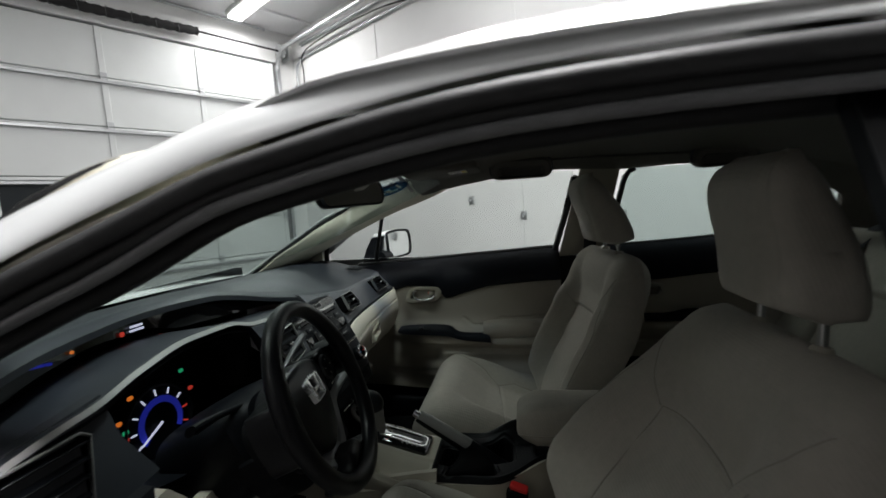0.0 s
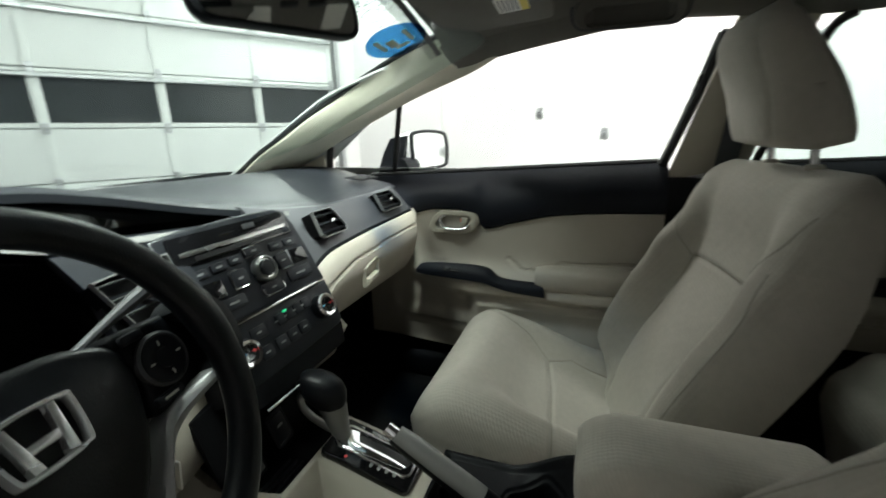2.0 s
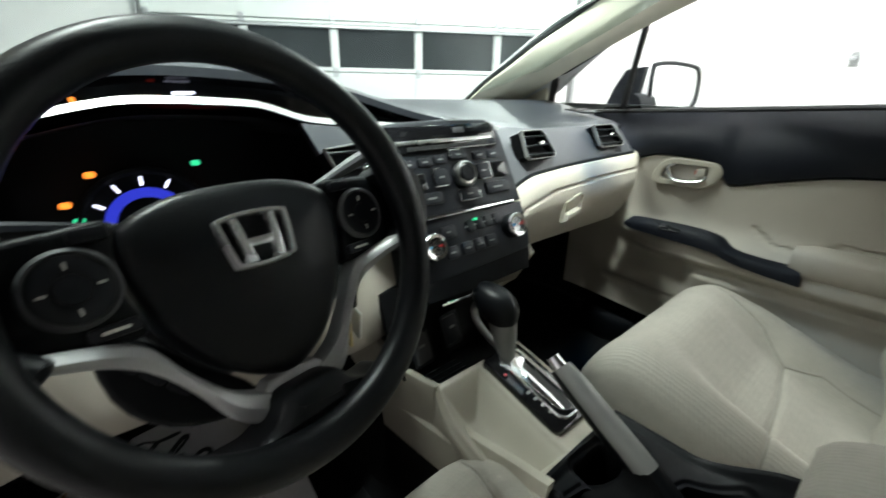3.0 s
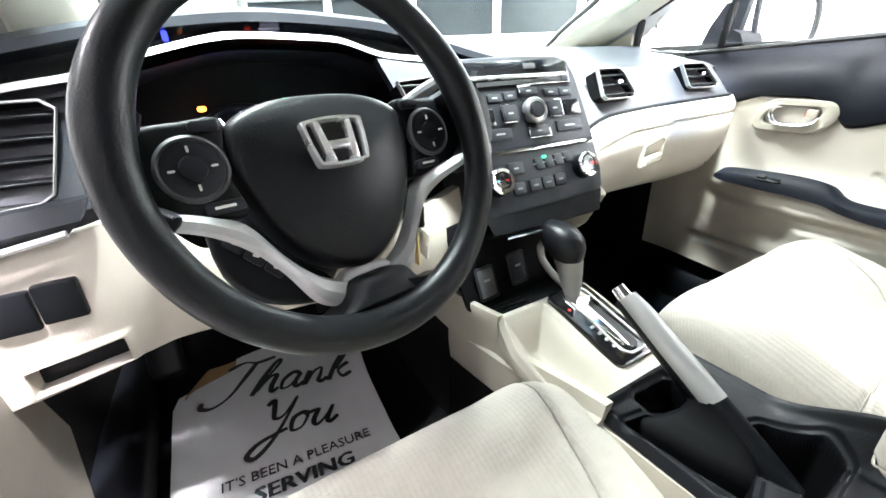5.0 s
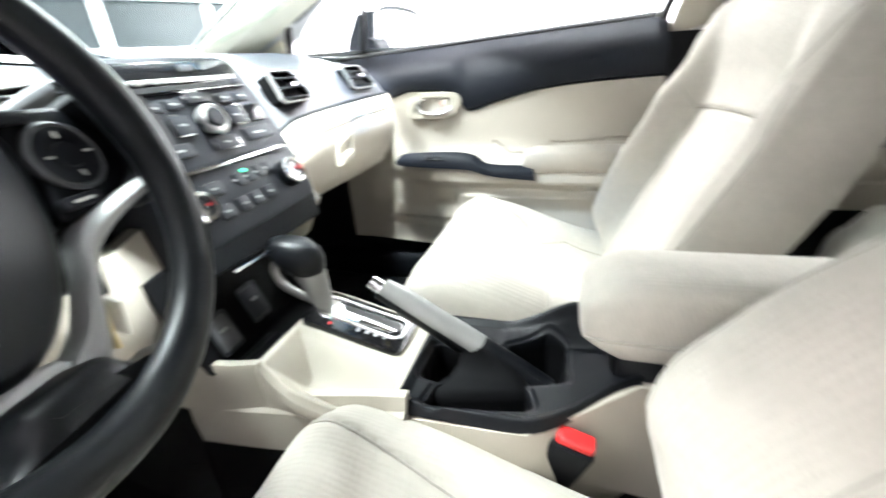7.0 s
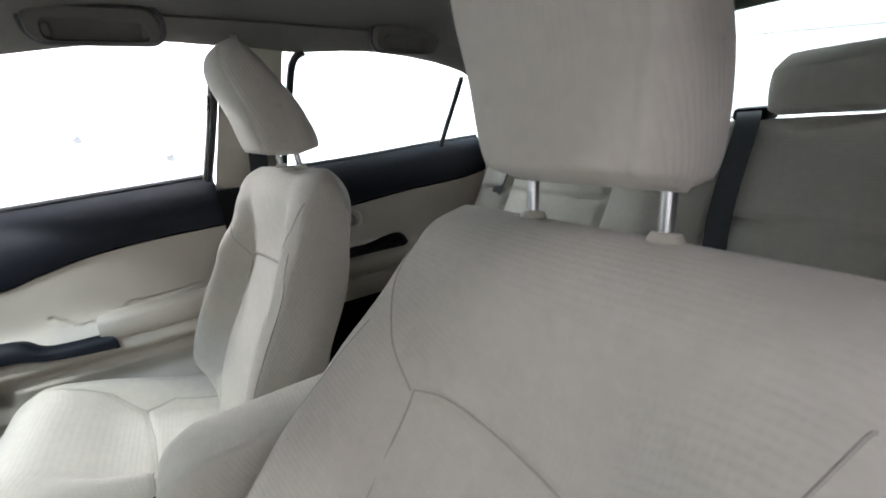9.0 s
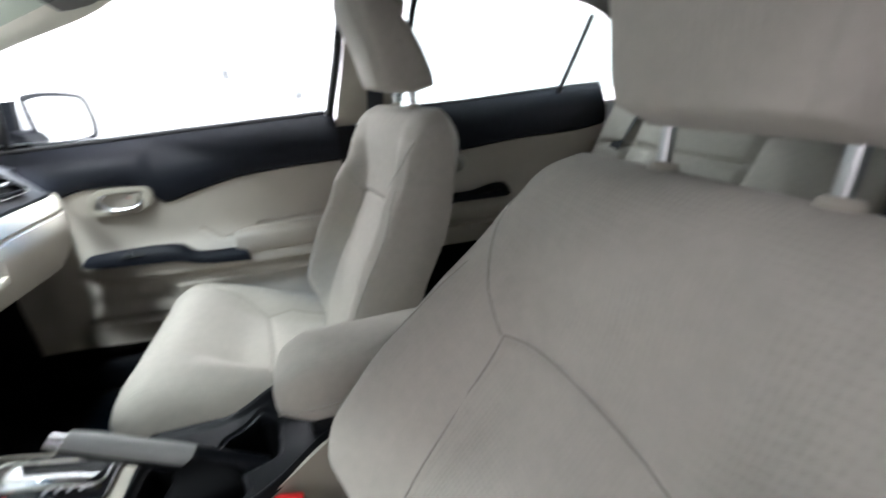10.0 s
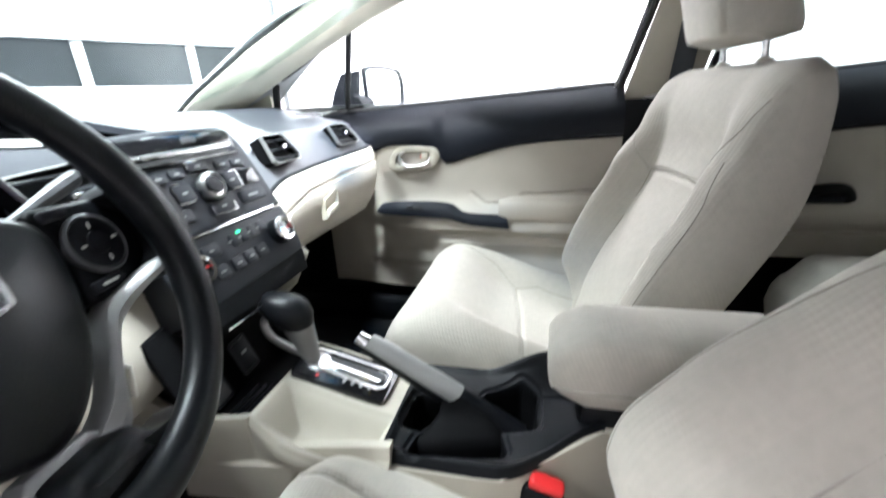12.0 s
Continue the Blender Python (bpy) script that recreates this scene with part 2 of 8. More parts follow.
def woven(name, col, rib):
    """Seat cloth: fine weave, with a slanting rib where rib is above nought."""
    m = material(name, col, 0.9, var=0.07, grain=70, bump=0.0, spec=0.2)
    nt = m.node_tree
    bs = nt.nodes["Principled BSDF"]
    bs.inputs["Sheen Weight"].default_value, bs.inputs["Sheen Roughness"].default_value = 0.15, 0.5
    tc = nt.nodes.new("ShaderNodeTexCoord")
    hs = None
    for rot, sc, w in ((0.0, 330.0, 0.5), (math.pi / 2, 330.0, 0.5), (0.5, 75.0, rib), (-0.35, 30.0, rib * 0.4)):
        if w <= 0:
            continue
        mp = nt.nodes.new("ShaderNodeMapping")
        mp.inputs["Rotation"].default_value = (0.4, rot, rot)
        nt.links.new(tc.outputs["Object"], mp.inputs["Vector"])
        wv = nt.nodes.new("ShaderNodeTexWave")
        wv.inputs["Scale"].default_value, wv.inputs["Distortion"].default_value = sc / 6.28, 2.2
        wv.inputs["Detail"].default_value, wv.inputs["Detail Scale"].default_value = 2, 3
        nt.links.new(mp.outputs[0], wv.inputs["Vector"])
        sm = nt.nodes.new("ShaderNodeMath")
        sm.operation = "MULTIPLY"
        sm.inputs[1].default_value = w
        nt.links.new(wv.outputs["Fac"], sm.inputs[0])
        if hs is None:
            hs = sm.outputs[0]
        else:
            ad = nt.nodes.new("ShaderNodeMath")
            ad.operation = "ADD"
            nt.links.new(hs, ad.inputs[0])
            nt.links.new(sm.outputs[0], ad.inputs[1])
            hs = ad.outputs[0]
    bp = nt.nodes.new("ShaderNodeBump")
    bp.inputs["Strength"].default_value, bp.inputs["Distance"].default_value = 0.28, 0.0012
    nt.links.new(hs, bp.inputs["Height"])
    nt.links.new(bp.outputs["Normal"], bs.inputs["Normal"])
    return m


def glass(name, tint, gloss=1.0):
    """A thin pane: clear, with a sheen that grows at grazing angles."""
    m = bpy.data.materials.new(name)
    m.use_nodes = True
    nt = m.node_tree
    nt.nodes.remove(nt.nodes["Principled BSDF"])
    tr = nt.nodes.new("ShaderNodeBsdfTransparent")
    tr.inputs["Color"].default_value = (*tint, 1)
    gl = nt.nodes.new("ShaderNodeBsdfGlossy")
    gl.inputs["Roughness"].default_value = 0.02
    fr = nt.nodes.new("ShaderNodeLayerWeight")
    fr.inputs["Blend"].default_value = 0.5
    pw = nt.nodes.new("ShaderNodeMath")
    pw.operation = "POWER"
    pw.inputs[1].default_value = 5.0
    nt.links.new(fr.outputs["Facing"], pw.inputs[0])
    sc = nt.nodes.new("ShaderNodeMath")
    sc.operation = "MULTIPLY_ADD"
    sc.inputs[1].default_value, sc.inputs[2].default_value = 0.5 * gloss, 0.025 * gloss
    nt.links.new(pw.outputs[0], sc.inputs[0])
    mx = nt.nodes.new("ShaderNodeMixShader")
    nt.links.new(sc.outputs[0], mx.inputs[0])
    nt.links.new(tr.outputs[0], mx.inputs[1])
    nt.links.new(gl.outputs[0], mx.inputs[2])
    nt.links.new(mx.outputs[0], nt.nodes["Material Output"].inputs["Surface"])
    return m


def glow(name, col, power):
    m = bpy.data.materials.new(name)
    m.use_nodes = True
    bs = m.node_tree.nodes["Principled BSDF"]
    bs.inputs["Base Color"].default_value = (*[c * 0.5 for c in col], 1)
    bs.inputs["Emission Color"].default_value = (*col, 1)
    bs.inputs["Emission Strength"].default_value = power
    return m


CLOTH = woven("beige_woven_cloth", (0.437, 0.408, 0.356), 0.28)
CLOTH_PLAIN = woven("beige_plain_cloth", (0.45, 0.418, 0.366), 0.0)
BEIGE = material("beige_moulded_plastic", (0.40, 0.366, 0.304), 0.58, var=0.05, grain=25, bump=0.12, bscale=700, dirt=0.1)
# the trim beige made paler, so the light on the pillars is in the colour
LIT_BEIGE = material("lit_beige_trim", (0.76, 0.725, 0.60), 0.5, var=0.05, grain=25, bump=0.12, bscale=700, dirt=0.08)
BEIGE_SOFT = material("beige_soft_vinyl", (0.425, 0.385, 0.33), 0.6, var=0.05, grain=18, bump=0.2, bscale=420, dirt=0.08)
DASH = material("dark_grey_dash_plastic", (0.014, 0.016, 0.021), 0.45, spec=0.5, var=0.12, grain=30, bump=0.25, bscale=650, dirt=0.12, dirt_col=(0.06, 0.06, 0.06))
BLACK = material("black_grained_plastic", (0.0034, 0.004, 0.0054), 0.44, spec=0.15, var=0.15, grain=35, bump=0.2, bscale=650, dirt=0.15, dirt_col=(0.02, 0.02, 0.02))
NAVY = material("black_soft_door_trim", (0.005, 0.0065, 0.0115), 0.56, spec=0.22, var=0.12, grain=25, bump=0.2, bscale=500)
LEATHER = material("black_wheel_grip", (0.0048, 0.0055, 0.0072), 0.36, spec=0.28, var=0.15, grain=45, bump=0.22, bscale=520, dirt=0.2, dirt_col=(0.015, 0.015, 0.016))
FASCIA = material("satin_grey_fascia", (0.075, 0.075, 0.083), 0.40, metal=0.3, var=0.06, grain=30, bump=0.06, bscale=800)
GREY = material("mid_grey_plastic", (0.06, 0.06, 0.064), 0.5, var=0.1, grain=40, bump=0.12, bscale=600)
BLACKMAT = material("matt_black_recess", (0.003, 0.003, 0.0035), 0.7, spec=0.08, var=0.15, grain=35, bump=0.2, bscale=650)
STACK = material("charcoal_panel", (0.015, 0.016, 0.020), 0.40, spec=0.22, var=0.12, grain=40, bump=0.12, bscale=700, dirt=0.12, dirt_col=(0.03, 0.03, 0.03))
PIANO = material("gloss_black", (0.006, 0.006, 0.007), 0.08, var=0.1, bump=0.0, coat=0.5)
SILVER = material("silver_painted_trim", (0.47, 0.475, 0.475), 0.42, metal=0.3, var=0.05, grain=30, bump=0.04, bscale=900)
CHROME = material("bright_chrome", (0.86, 0.86, 0.87), 0.1, metal=1.0, var=0.04, grain=60, bump=0.03, bscale=400)
BADGE = material("bright_badge_metal", (0.88, 0.88, 0.89), 0.28, metal=0.75, var=0.03, grain=60, bump=0.02, bscale=300)
STEEL = material("brushed_steel", (0.62, 0.62, 0.61), 0.28, metal=1.0, var=0.06, grain=60, bump=0.05, bscale=500)
CARPET = material("black_carpet", (0.006, 0.006, 0.0065), 0.95, var=0.35, grain=160, bump=0.8, bscale=900, spec=0.1, dist=0.003)
HEADLINER = material("grey_beige_headliner", (0.155, 0.146, 0.132), 0.95, var=0.06, grain=120, bump=0.35, bscale=900, spec=0.1)
PAINT = material("white_car_paint", (0.8, 0.81, 0.81), 0.22, var=0.015, grain=6, bump=0.0, coat=0.6, dirt=0.05, dirt_col=(0.6, 0.6, 0.58))
RUBBER = material("black_rubber_seal", (0.009, 0.009, 0.0095), 0.6, var=0.25, grain=60, bump=0.4, bscale=260, dirt=0.35, dirt_col=(0.03, 0.029, 0.028))
# paleness of this lip stands in for the gloss along the seal
SEAL_LIP = material("pale_gloss_seal_lip", (0.16, 0.16, 0.165), 0.38, var=0.2, grain=30, bump=0.2, bscale=220, dirt=0.3, dirt_col=(0.06, 0.06, 0.06))
DRIP = material("worn_grey_black_moulding", (0.028, 0.028, 0.029), 0.55, var=0.3, grain=28, bump=0.3, bscale=200, dirt=0.5, dirt_col=(0.07, 0.068, 0.066))
BELT = material("dark_grey_webbing", (0.035, 0.038, 0.045), 0.75, var=0.1, grain=90, bump=0.5, bscale=800)
RED = material("red_release_button", (0.62, 0.025, 0.025), 0.35, var=0.06, grain=60, bump=0.03)
PAPER = material("white_floor_paper", (0.74, 0.73, 0.74), 0.85, var=0.05, grain=14, bump=0.3, bscale=60, dirt=0.25, dirt_col=(0.52, 0.5, 0.5), dist=0.002)
INK = material("black_ink", (0.015, 0.015, 0.018), 0.7, var=0.1, bump=0.0)
KRAFT = material("brown_kraft_board", (0.36, 0.22, 0.11), 0.85, var=0.12, grain=50, bump=0.2, bscale=200)
LABEL = material("white_printed_label", (0.72, 0.71, 0.66), 0.6, var=0.06, grain=60, bump=0.0)
YELLOW = material("yellow_label_band", (0.72, 0.58, 0.08), 0.6, var=0.05, bump=0.0)
BLUEST = material("blue_window_sticker", (0.09, 0.36, 0.62), 0.5, var=0.1, grain=30, bump=0.0)
SEAM = material("sewn_seam_shadow", (0.335, 0.312, 0.275), 0.9, var=0.1, grain=80, bump=0.2, bscale=900, spec=0.1)
FILM = glass("blue_window_film", (0.20, 0.44, 0.66), 0.4)
# darker copy of the beige plastic; the kick panel's shade is in its colour
SHADED_BEIGE = material("shaded_beige_plastic", (0.20, 0.18, 0.15), 0.6, var=0.08, grain=25, bump=0.15, bscale=500, dirt=0.15)
PRINT = material("pale_grey_print", (0.22, 0.22, 0.22), 0.6, var=0.05, bump=0.0)
PALE = material("pale_yellow_print", (0.55, 0.52, 0.34), 0.5, var=0.05, bump=0.0)
BRASS = material("brass_key", (0.62, 0.5, 0.25), 0.3, metal=1.0, var=0.08, bump=0.05)
TAG = material("white_key_tag", (0.75, 0.74, 0.7), 0.6, var=0.06, bump=0.0)
FRIT = material("black_window_frit", (0.01, 0.01, 0.011), 0.4, var=0.1, bump=0.0)
MIRROR = material("silvered_mirror", (0.9, 0.91, 0.91), 0.02, metal=1.0, var=0.0, bump=0.0)
DOORWHITE = material("white_insulated_steel", (0.76, 0.78, 0.77), 0.45, var=0.03, grain=5, bump=0.15, bscale=30, dirt=0.15, dirt_col=(0.62, 0.62, 0.58), dist=0.002)
WALLWHITE = material("white_painted_wall", (0.8, 0.8, 0.79), 0.7, var=0.03, grain=4, bump=0.2, bscale=60, dirt=0.12, dirt_col=(0.66, 0.65, 0.62), dist=0.002)
WALLGREY = material("grey_painted_wall", (0.25, 0.25, 0.25), 0.7, var=0.05, grain=4, bump=0.2, bscale=60, dirt=0.15, dirt_col=(0.18, 0.18, 0.175), dist=0.002)
RIMGREY = material("satin_grey_rim", (0.27, 0.268, 0.262), 0.38, metal=0.4, var=0.05, grain=30, bump=0.04, bscale=900)
CEILWHITE = material("white_ceiling_board", (0.72, 0.72, 0.73), 0.8, var=0.04, grain=3, bump=0.15, bscale=40, dirt=0.2, dirt_col=(0.58, 0.58, 0.58), dist=0.002)
CONCRETE = material("grey_shop_concrete", (0.095, 0.093, 0.09), 0.5, var=0.15, grain=9, bump=0.3, bscale=90, dirt=0.4, dirt_col=(0.06, 0.058, 0.056))
GALV = material("galvanised_steel", (0.5, 0.51, 0.52), 0.4, metal=0.9, var=0.15, grain=35, bump=0.1, bscale=120)
DARKPANE = material("night_window_pane", (0.035, 0.04, 0.043), 0.12, var=0.25, grain=3, bump=0.02, bscale=8)
BLACKCLOTH = material("black_spring_cover", (0.014, 0.013, 0.014), 0.8, var=0.3, grain=40, bump=0.4, bscale=120)
CLEAR = glass("clear_glass", (0.895, 0.92, 0.91))
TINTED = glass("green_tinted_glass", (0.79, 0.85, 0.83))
REARGLASS = glass("dark_green_glass", (0.68, 0.735, 0.72))
# for the unseen left rear pane, made dark to cut light into the rear
DIM_GLASS = glass("light_cutting_glass", (0.26, 0.28, 0.275))
TUBE = glow("lit_tube", (1.0, 0.985, 0.96), 9.0)
G_BLUE = glow("blue_meter_light", (0.05, 0.07, 1.0), 0.35)
G_WHITE = glow("white_meter_light", (0.75, 0.78, 1.0), 1.9)
G_ORANGE = glow("orange_meter_light", (1.0, 0.25, 0.03), 1.3)
G_RED = glow("red_meter_light", (1.0, 0.08, 0.05), 0.9)
G_GREEN = glow("green_meter_light", (0.05, 0.9, 0.4), 0.6)

# ---- workshop ----
def gbox(bm, s0, s1, d0, d1, z0, z1, r=0.0, mi=0, seg=1):
    c = gp((s0 + s1) / 2, (d0 + d1) / 2, (z0 + z1) / 2)
    rot = Matrix(((GA.x, GN.x, 0), (GA.y, GN.y, 0), (0, 0, 1)))
    add_box(bm, c, (s1 - s0, d1 - d0, z1 - z0), r, rot, seg, mi)


D_L, D_R, D_TOP = -2.415, 2.31, 3.29          # the sectional door's opening
bm = bmesh.new()
gbox(bm, -7.2, WALL_S + 0.2, -7.2, DOOR_D + 0.5, -0.12, 0.0)
solo("floor", bm, CONCRETE, "grey concrete workshop floor under the car", "floor", "structure")
bm = bmesh.new()
gbox(bm, -7.2, WALL_S + 0.2, -7.2, DOOR_D + 0.5, CEIL, CEIL + 0.15)
for k in range(5):                               # shallow seams and beams
    gbox(bm, -7.0, WALL_S - 0.01, -5.5 + 2.55 * k, -5.44 + 2.55 * k, CEIL - 0.03, CEIL - 0.002)
solo("ceiling", bm, CEILWHITE, "white board ceiling with narrow joint strips", "ceiling", "structure")
bm = bmesh.new()
gbox(bm, D_R + 0.06, WALL_S + 0.2, DOOR_D - 0.02, DOOR_D + 0.3, 0, CEIL)
gbox(bm, -7.2, D_L - 0.06, DOOR_D - 0.02, DOOR_D + 0.3, 0, CEIL)
gbox(bm, D_L - 0.06, D_R + 0.06, DOOR_D - 0.02, DOOR_D + 0.3, D_TOP + 0.02, CEIL)
solo("wall_front", bm, WALLWHITE, "white wall round the sectional garage door", "wall", "structure")
bm = bmesh.new()
gbox(bm, WALL_S, WALL_S + 0.2, -7.2, DOOR_D - 0.02, 0, CEIL)
wr = solo("wall_right", bm, WALLWHITE, "white painted workshop wall beside the car", "wall", "structure")
for k in range(6):                               # cover strips between the wall boards
    bm = bmesh.new()
    gbox(bm, WALL_S - 0.008, WALL_S - 0.001, -5.7 + 1.83 * k, -5.65 + 1.83 * k, 0.0, CEIL - 0.002, 0.002)
    part("panel", bm, WALLWHITE, wr)
for zz in (1.0, 1.5):
    bm = bmesh.new()
    gbox(bm, WALL_S - 0.006, WALL_S - 0.001, -7.0, -0.9, zz, zz + 0.01)
    part("panel", bm, WALLWHITE, wr)
# unseen wall, kept white so that it throws light onto the seats
bm = bmesh.new()
gbox(bm, -7.2, -7.0, -7.2, DOOR_D - 0.02, 0, CEIL)
solo("wall_left", bm, WALLWHITE, "unseen far workshop wall, white to bounce light", "wall", "structure")
# unseen wall, kept grey to cut the light bounced from behind
bm = bmesh.new()
gbox(bm, -7.0, WALL_S, -7.2, -7.0, 0, CEIL)
solo("wall_back", bm, WALLGREY, "unseen rear workshop wall, grey to cut bounced light", "wall", "structure")


def garage_door():
    at = gp(0, DOOR_D, 0)
    door = thing("garage_door", at, "closed white sectional garage door with a row of dark windows", "garage door")
    joints = [0.0, 0.72, 1.215, 1.735, 2.26, 2.77, D_TOP]
    cols = [D_L + 0.945 * k for k in range(6)]
    for i, (z0, z1) in enumerate(zip(joints, joints[1:])):
        z0 += 0.004
        z1 -= 0.004
        bm = bmesh.new()
        if i == 2:                                # window section: rails and stiles round the openings
            gbox(bm, D_L, D_R, DOOR_D, DOOR_D + 0.05, z0, z0 + 0.045, 0.006)
            gbox(bm, D_L, D_R, DOOR_D, DOOR_D + 0.05, z1 - 0.035, z1, 0.006)
            for k, c in enumerate(cols):
                w0, w1 = (c, c + 0.05) if k == 0 else ((c - 0.05, c) if k == 5 else (c - 0.045, c + 0.045))
                gbox(bm, w0, w1, DOOR_D + 0.003, DOOR_D + 0.05, z0 + 0.045, z1 - 0.035, 0.004)
            sec = part("window_panel", bm, DOORWHITE, door)
            for k in range(5):
                bm = bmesh.new()
                gbox(bm, cols[k] + 0.04, cols[k + 1] - 0.04, DOOR_D + 0.022, DOOR_D + 0.03, z0 + 0.04, z1 - 0.03)
                part("pane", bm, DARKPANE, sec, "dark glass pane")
        else:
            gbox(bm, D_L, D_R, DOOR_D, DOOR_D + 0.05, z0, z1, 0.008)
            sec = part("panel", bm, DOORWHITE, door)
        for k, c in enumerate(cols):              # upright stiles
            cc = c + 0.03 if k == 0 else (c - 0.03 if k == 5 else c)
            bm = bmesh.new()
            gbox(bm, cc - 0.028, cc + 0.028, DOOR_D - 0.014, DOOR_D + 0.002, z0, z1, 0.003)
            part("stile", bm, DOORWHITE, sec)
            if i < 5:
                bm = bmesh.new()
                gbox(bm, cc - 0.032, cc + 0.032, DOOR_D - 0.024, DOOR_D - 0.012, z1 - 0.05, z1 + 0.05, 0.003)
                c0 = gp(cc - 0.03, DOOR_D - 0.026, z1 + 0.004)
                add_tube(bm, [c0, c0 + GA * 0.06], 0.007, 8)
                part("hinge", bm, GALV, sec)
    for zz in (0.64, 1.655, 2.195, 2.70):         # reinforcing struts
        bm = bmesh.new()
        gbox(bm, D_L + 0.02, D_R - 0.02, DOOR_D - 0.05, DOOR_D - 0.012, zz, zz + 0.035, 0.006)
        part("strut", bm, GALV, door, "galvanised strut")
    for s in (D_L - 0.05, D_R + 0.05):
        bm = bmesh.new()
        gbox(bm, s - 0.025, s + 0.025, DOOR_D - 0.07, DOOR_D - 0.022, 0.0, 3.2, 0.004)
        pth = [gp(s, DOOR_D - 0.05 - 0.25 * (1 - math.cos(a)), 3.2 + 0.25 * math.sin(a)) for a in [i * math.pi / 16 for i in range(9)]]
        pth.append(gp(s, DOOR_D - 2.6, 3.45))
        add_tube(bm, pth, 0.024, 8)
        part("track", bm, GALV, door, "galvanised roller track")


garage_door()


def torsion_shaft():
    z = 3.43
    d = DOOR_D - 0.13
    sh = thing("torsion_shaft", gp(0, d, z), "black covered torsion spring on a steel shaft above the garage door", "door spring")
    bm = bmesh.new()
    add_tube(bm, [gp(-2.5, d, z), gp(2.42, d, z)], 0.0125, 10)
    part("shaft", bm, BLACKCLOTH, sh)
    bm = bmesh.new()
    n = 60
    pts = [gp(-0.75 + 2.1 * i / n, d, z - 0.03 * math.sin(math.pi * i / n)) for i in range(n + 1)]
    add_tube(bm, pts, [0.047 + 0.006 * math.sin(i * 2.1) for i in range(n + 1)], 14)
    part("spring", bm, BLACKCLOTH, sh)
    for k in range(9):
        bm = bmesh.new()
        c = -0.6 + 0.22 * k
        add_tube(bm, [gp(c + 0.02 * math.cos(a), d + 0.054 * math.cos(a), z - 0.026 * math.sin(math.pi * (c + 0.75) / 2.1) + 0.054 * math.sin(a)) for a in [j * math.pi / 8 for j in range(16)]], 0.004, 6, closed=True)
        part("strap", bm, GREY, sh)
    for s in (-2.45, 2.38):
        bm = bmesh.new()
        add_lathe(bm, [(0.02, -0.03), (0.085, -0.03), (0.09, -0.02), (0.07, 0.0), (0.09, 0.02), (0.085, 0.03), (0.02, 0.03)], 20,
                  Matrix.Translation(gp(s, d, z)) @ GA.to_track_quat("Z", "Y").to_matrix().to_4x4())
        part("drum", bm, GALV, sh, "cable drum")
    for s in (-2.52, 2.46):
        bm = bmesh.new()
        gbox(bm, s - 0.004, s + 0.004, d - 0.06, DOOR_D - 0.022, z - 0.12, z + 0.12, 0.002)
        part("bracket", bm, GALV, sh)


torsion_shaft()


def ceiling_fixture(s, d, grp="ceiling tube lights"):
    fx = thing("ceiling_light", gp(s, d, CEIL - 0.002), "lit white ceiling tube light, one of a mostly added set", "ceiling light", grp)
    bm = bmesh.new()
    gbox(bm, s - 0.10, s + 0.10, d - 0.66, d + 0.66, CEIL - 0.06, CEIL - 0.002, 0.01, seg=2)
    part("housing", bm, DOORWHITE, fx)
    bm = bmesh.new()
    gbox(bm, s - 0.085, s + 0.085, d - 0.63, d + 0.63, CEIL - 0.10, CEIL - 0.055, 0.018, seg=3)
    part("diffuser", bm, TUBE, fx, "glowing white diffuser")


# fixtures of the added lamps are made up along with them
for s_, d_, w_ in LAMPS:
    ceiling_fixture(s_, d_)


def conduit(name, pts, r, label, mat=GALV):
    bm = bmesh.new()
    add_tube(bm, catmull(pts, 5), r, 8)
    solo(name, bm, mat, label, "conduit", sharp=60)


W1 = WALL_S - 0.035
conduit("conduit", [gp(W1, DOOR_D - 0.25, 3.35), gp(W1, 3.0, 3.34), gp(W1, -3.0, 3.32)], 0.016, "grey metal conduit along the top of the wall")
conduit("conduit", [gp(W1, DOOR_D - 0.3, 3.52), gp(W1, 2.0, 3.5), gp(W1, -4.0, 3.5)], 0.02, "grey metal conduit along the top of the wall")
conduit("conduit", [gp(W1, DOOR_D - 0.16, 2.3), gp(W1, DOOR_D - 0.16, 3.0), gp(W1 - 0.01, DOOR_D - 0.2, 3.25), gp(W1, DOOR_D - 0.4, 3.36)], 0.018, "grey bent conduit in the wall corner")
conduit("cable", [gp(W1, DOOR_D - 0.32, 2.6), gp(W1 - 0.02, DOOR_D - 0.36, 3.1), gp(W1 - 0.03, DOOR_D - 0.5, 3.4), gp(W1 - 0.02, 3.4, 3.42), gp(W1, 2.6, 3.3)], 0.008, "black loose cable along the wall", RUBBER)
conduit("conduit", [gp(WALL_S - 0.4, DOOR_D - 0.06, CEIL - 0.03), gp(0.3, DOOR_D - 0.06, CEIL - 0.03), gp(-3.0, DOOR_D - 0.06, CEIL - 0.03)], 0.014, "grey metal conduit along the ceiling edge")
for (d_, z_) in ((2.2, 1.246), (1.62, 1.08), (0.76, 1.06)):
    bm = bmesh.new()
    gbox(bm, WALL_S - 0.012, WALL_S - 0.001, d_ - 0.03, d_ + 0.03, z_ - 0.04, z_ + 0.04, 0.004)
    gbox(bm, WALL_S - 0.05, WALL_S - 0.01, d_ - 0.012, d_ + 0.012, z_ - 0.012, z_ + 0.012, 0.004)
    solo("wall_hook", bm, GALV, "small grey metal hook plate on the white wall", "hook", group="wall hooks")

# ---- car shell ----
car = thing("car", (0, -0.4, 0.0), "white saloon car shell with a raked windscreen", "car")


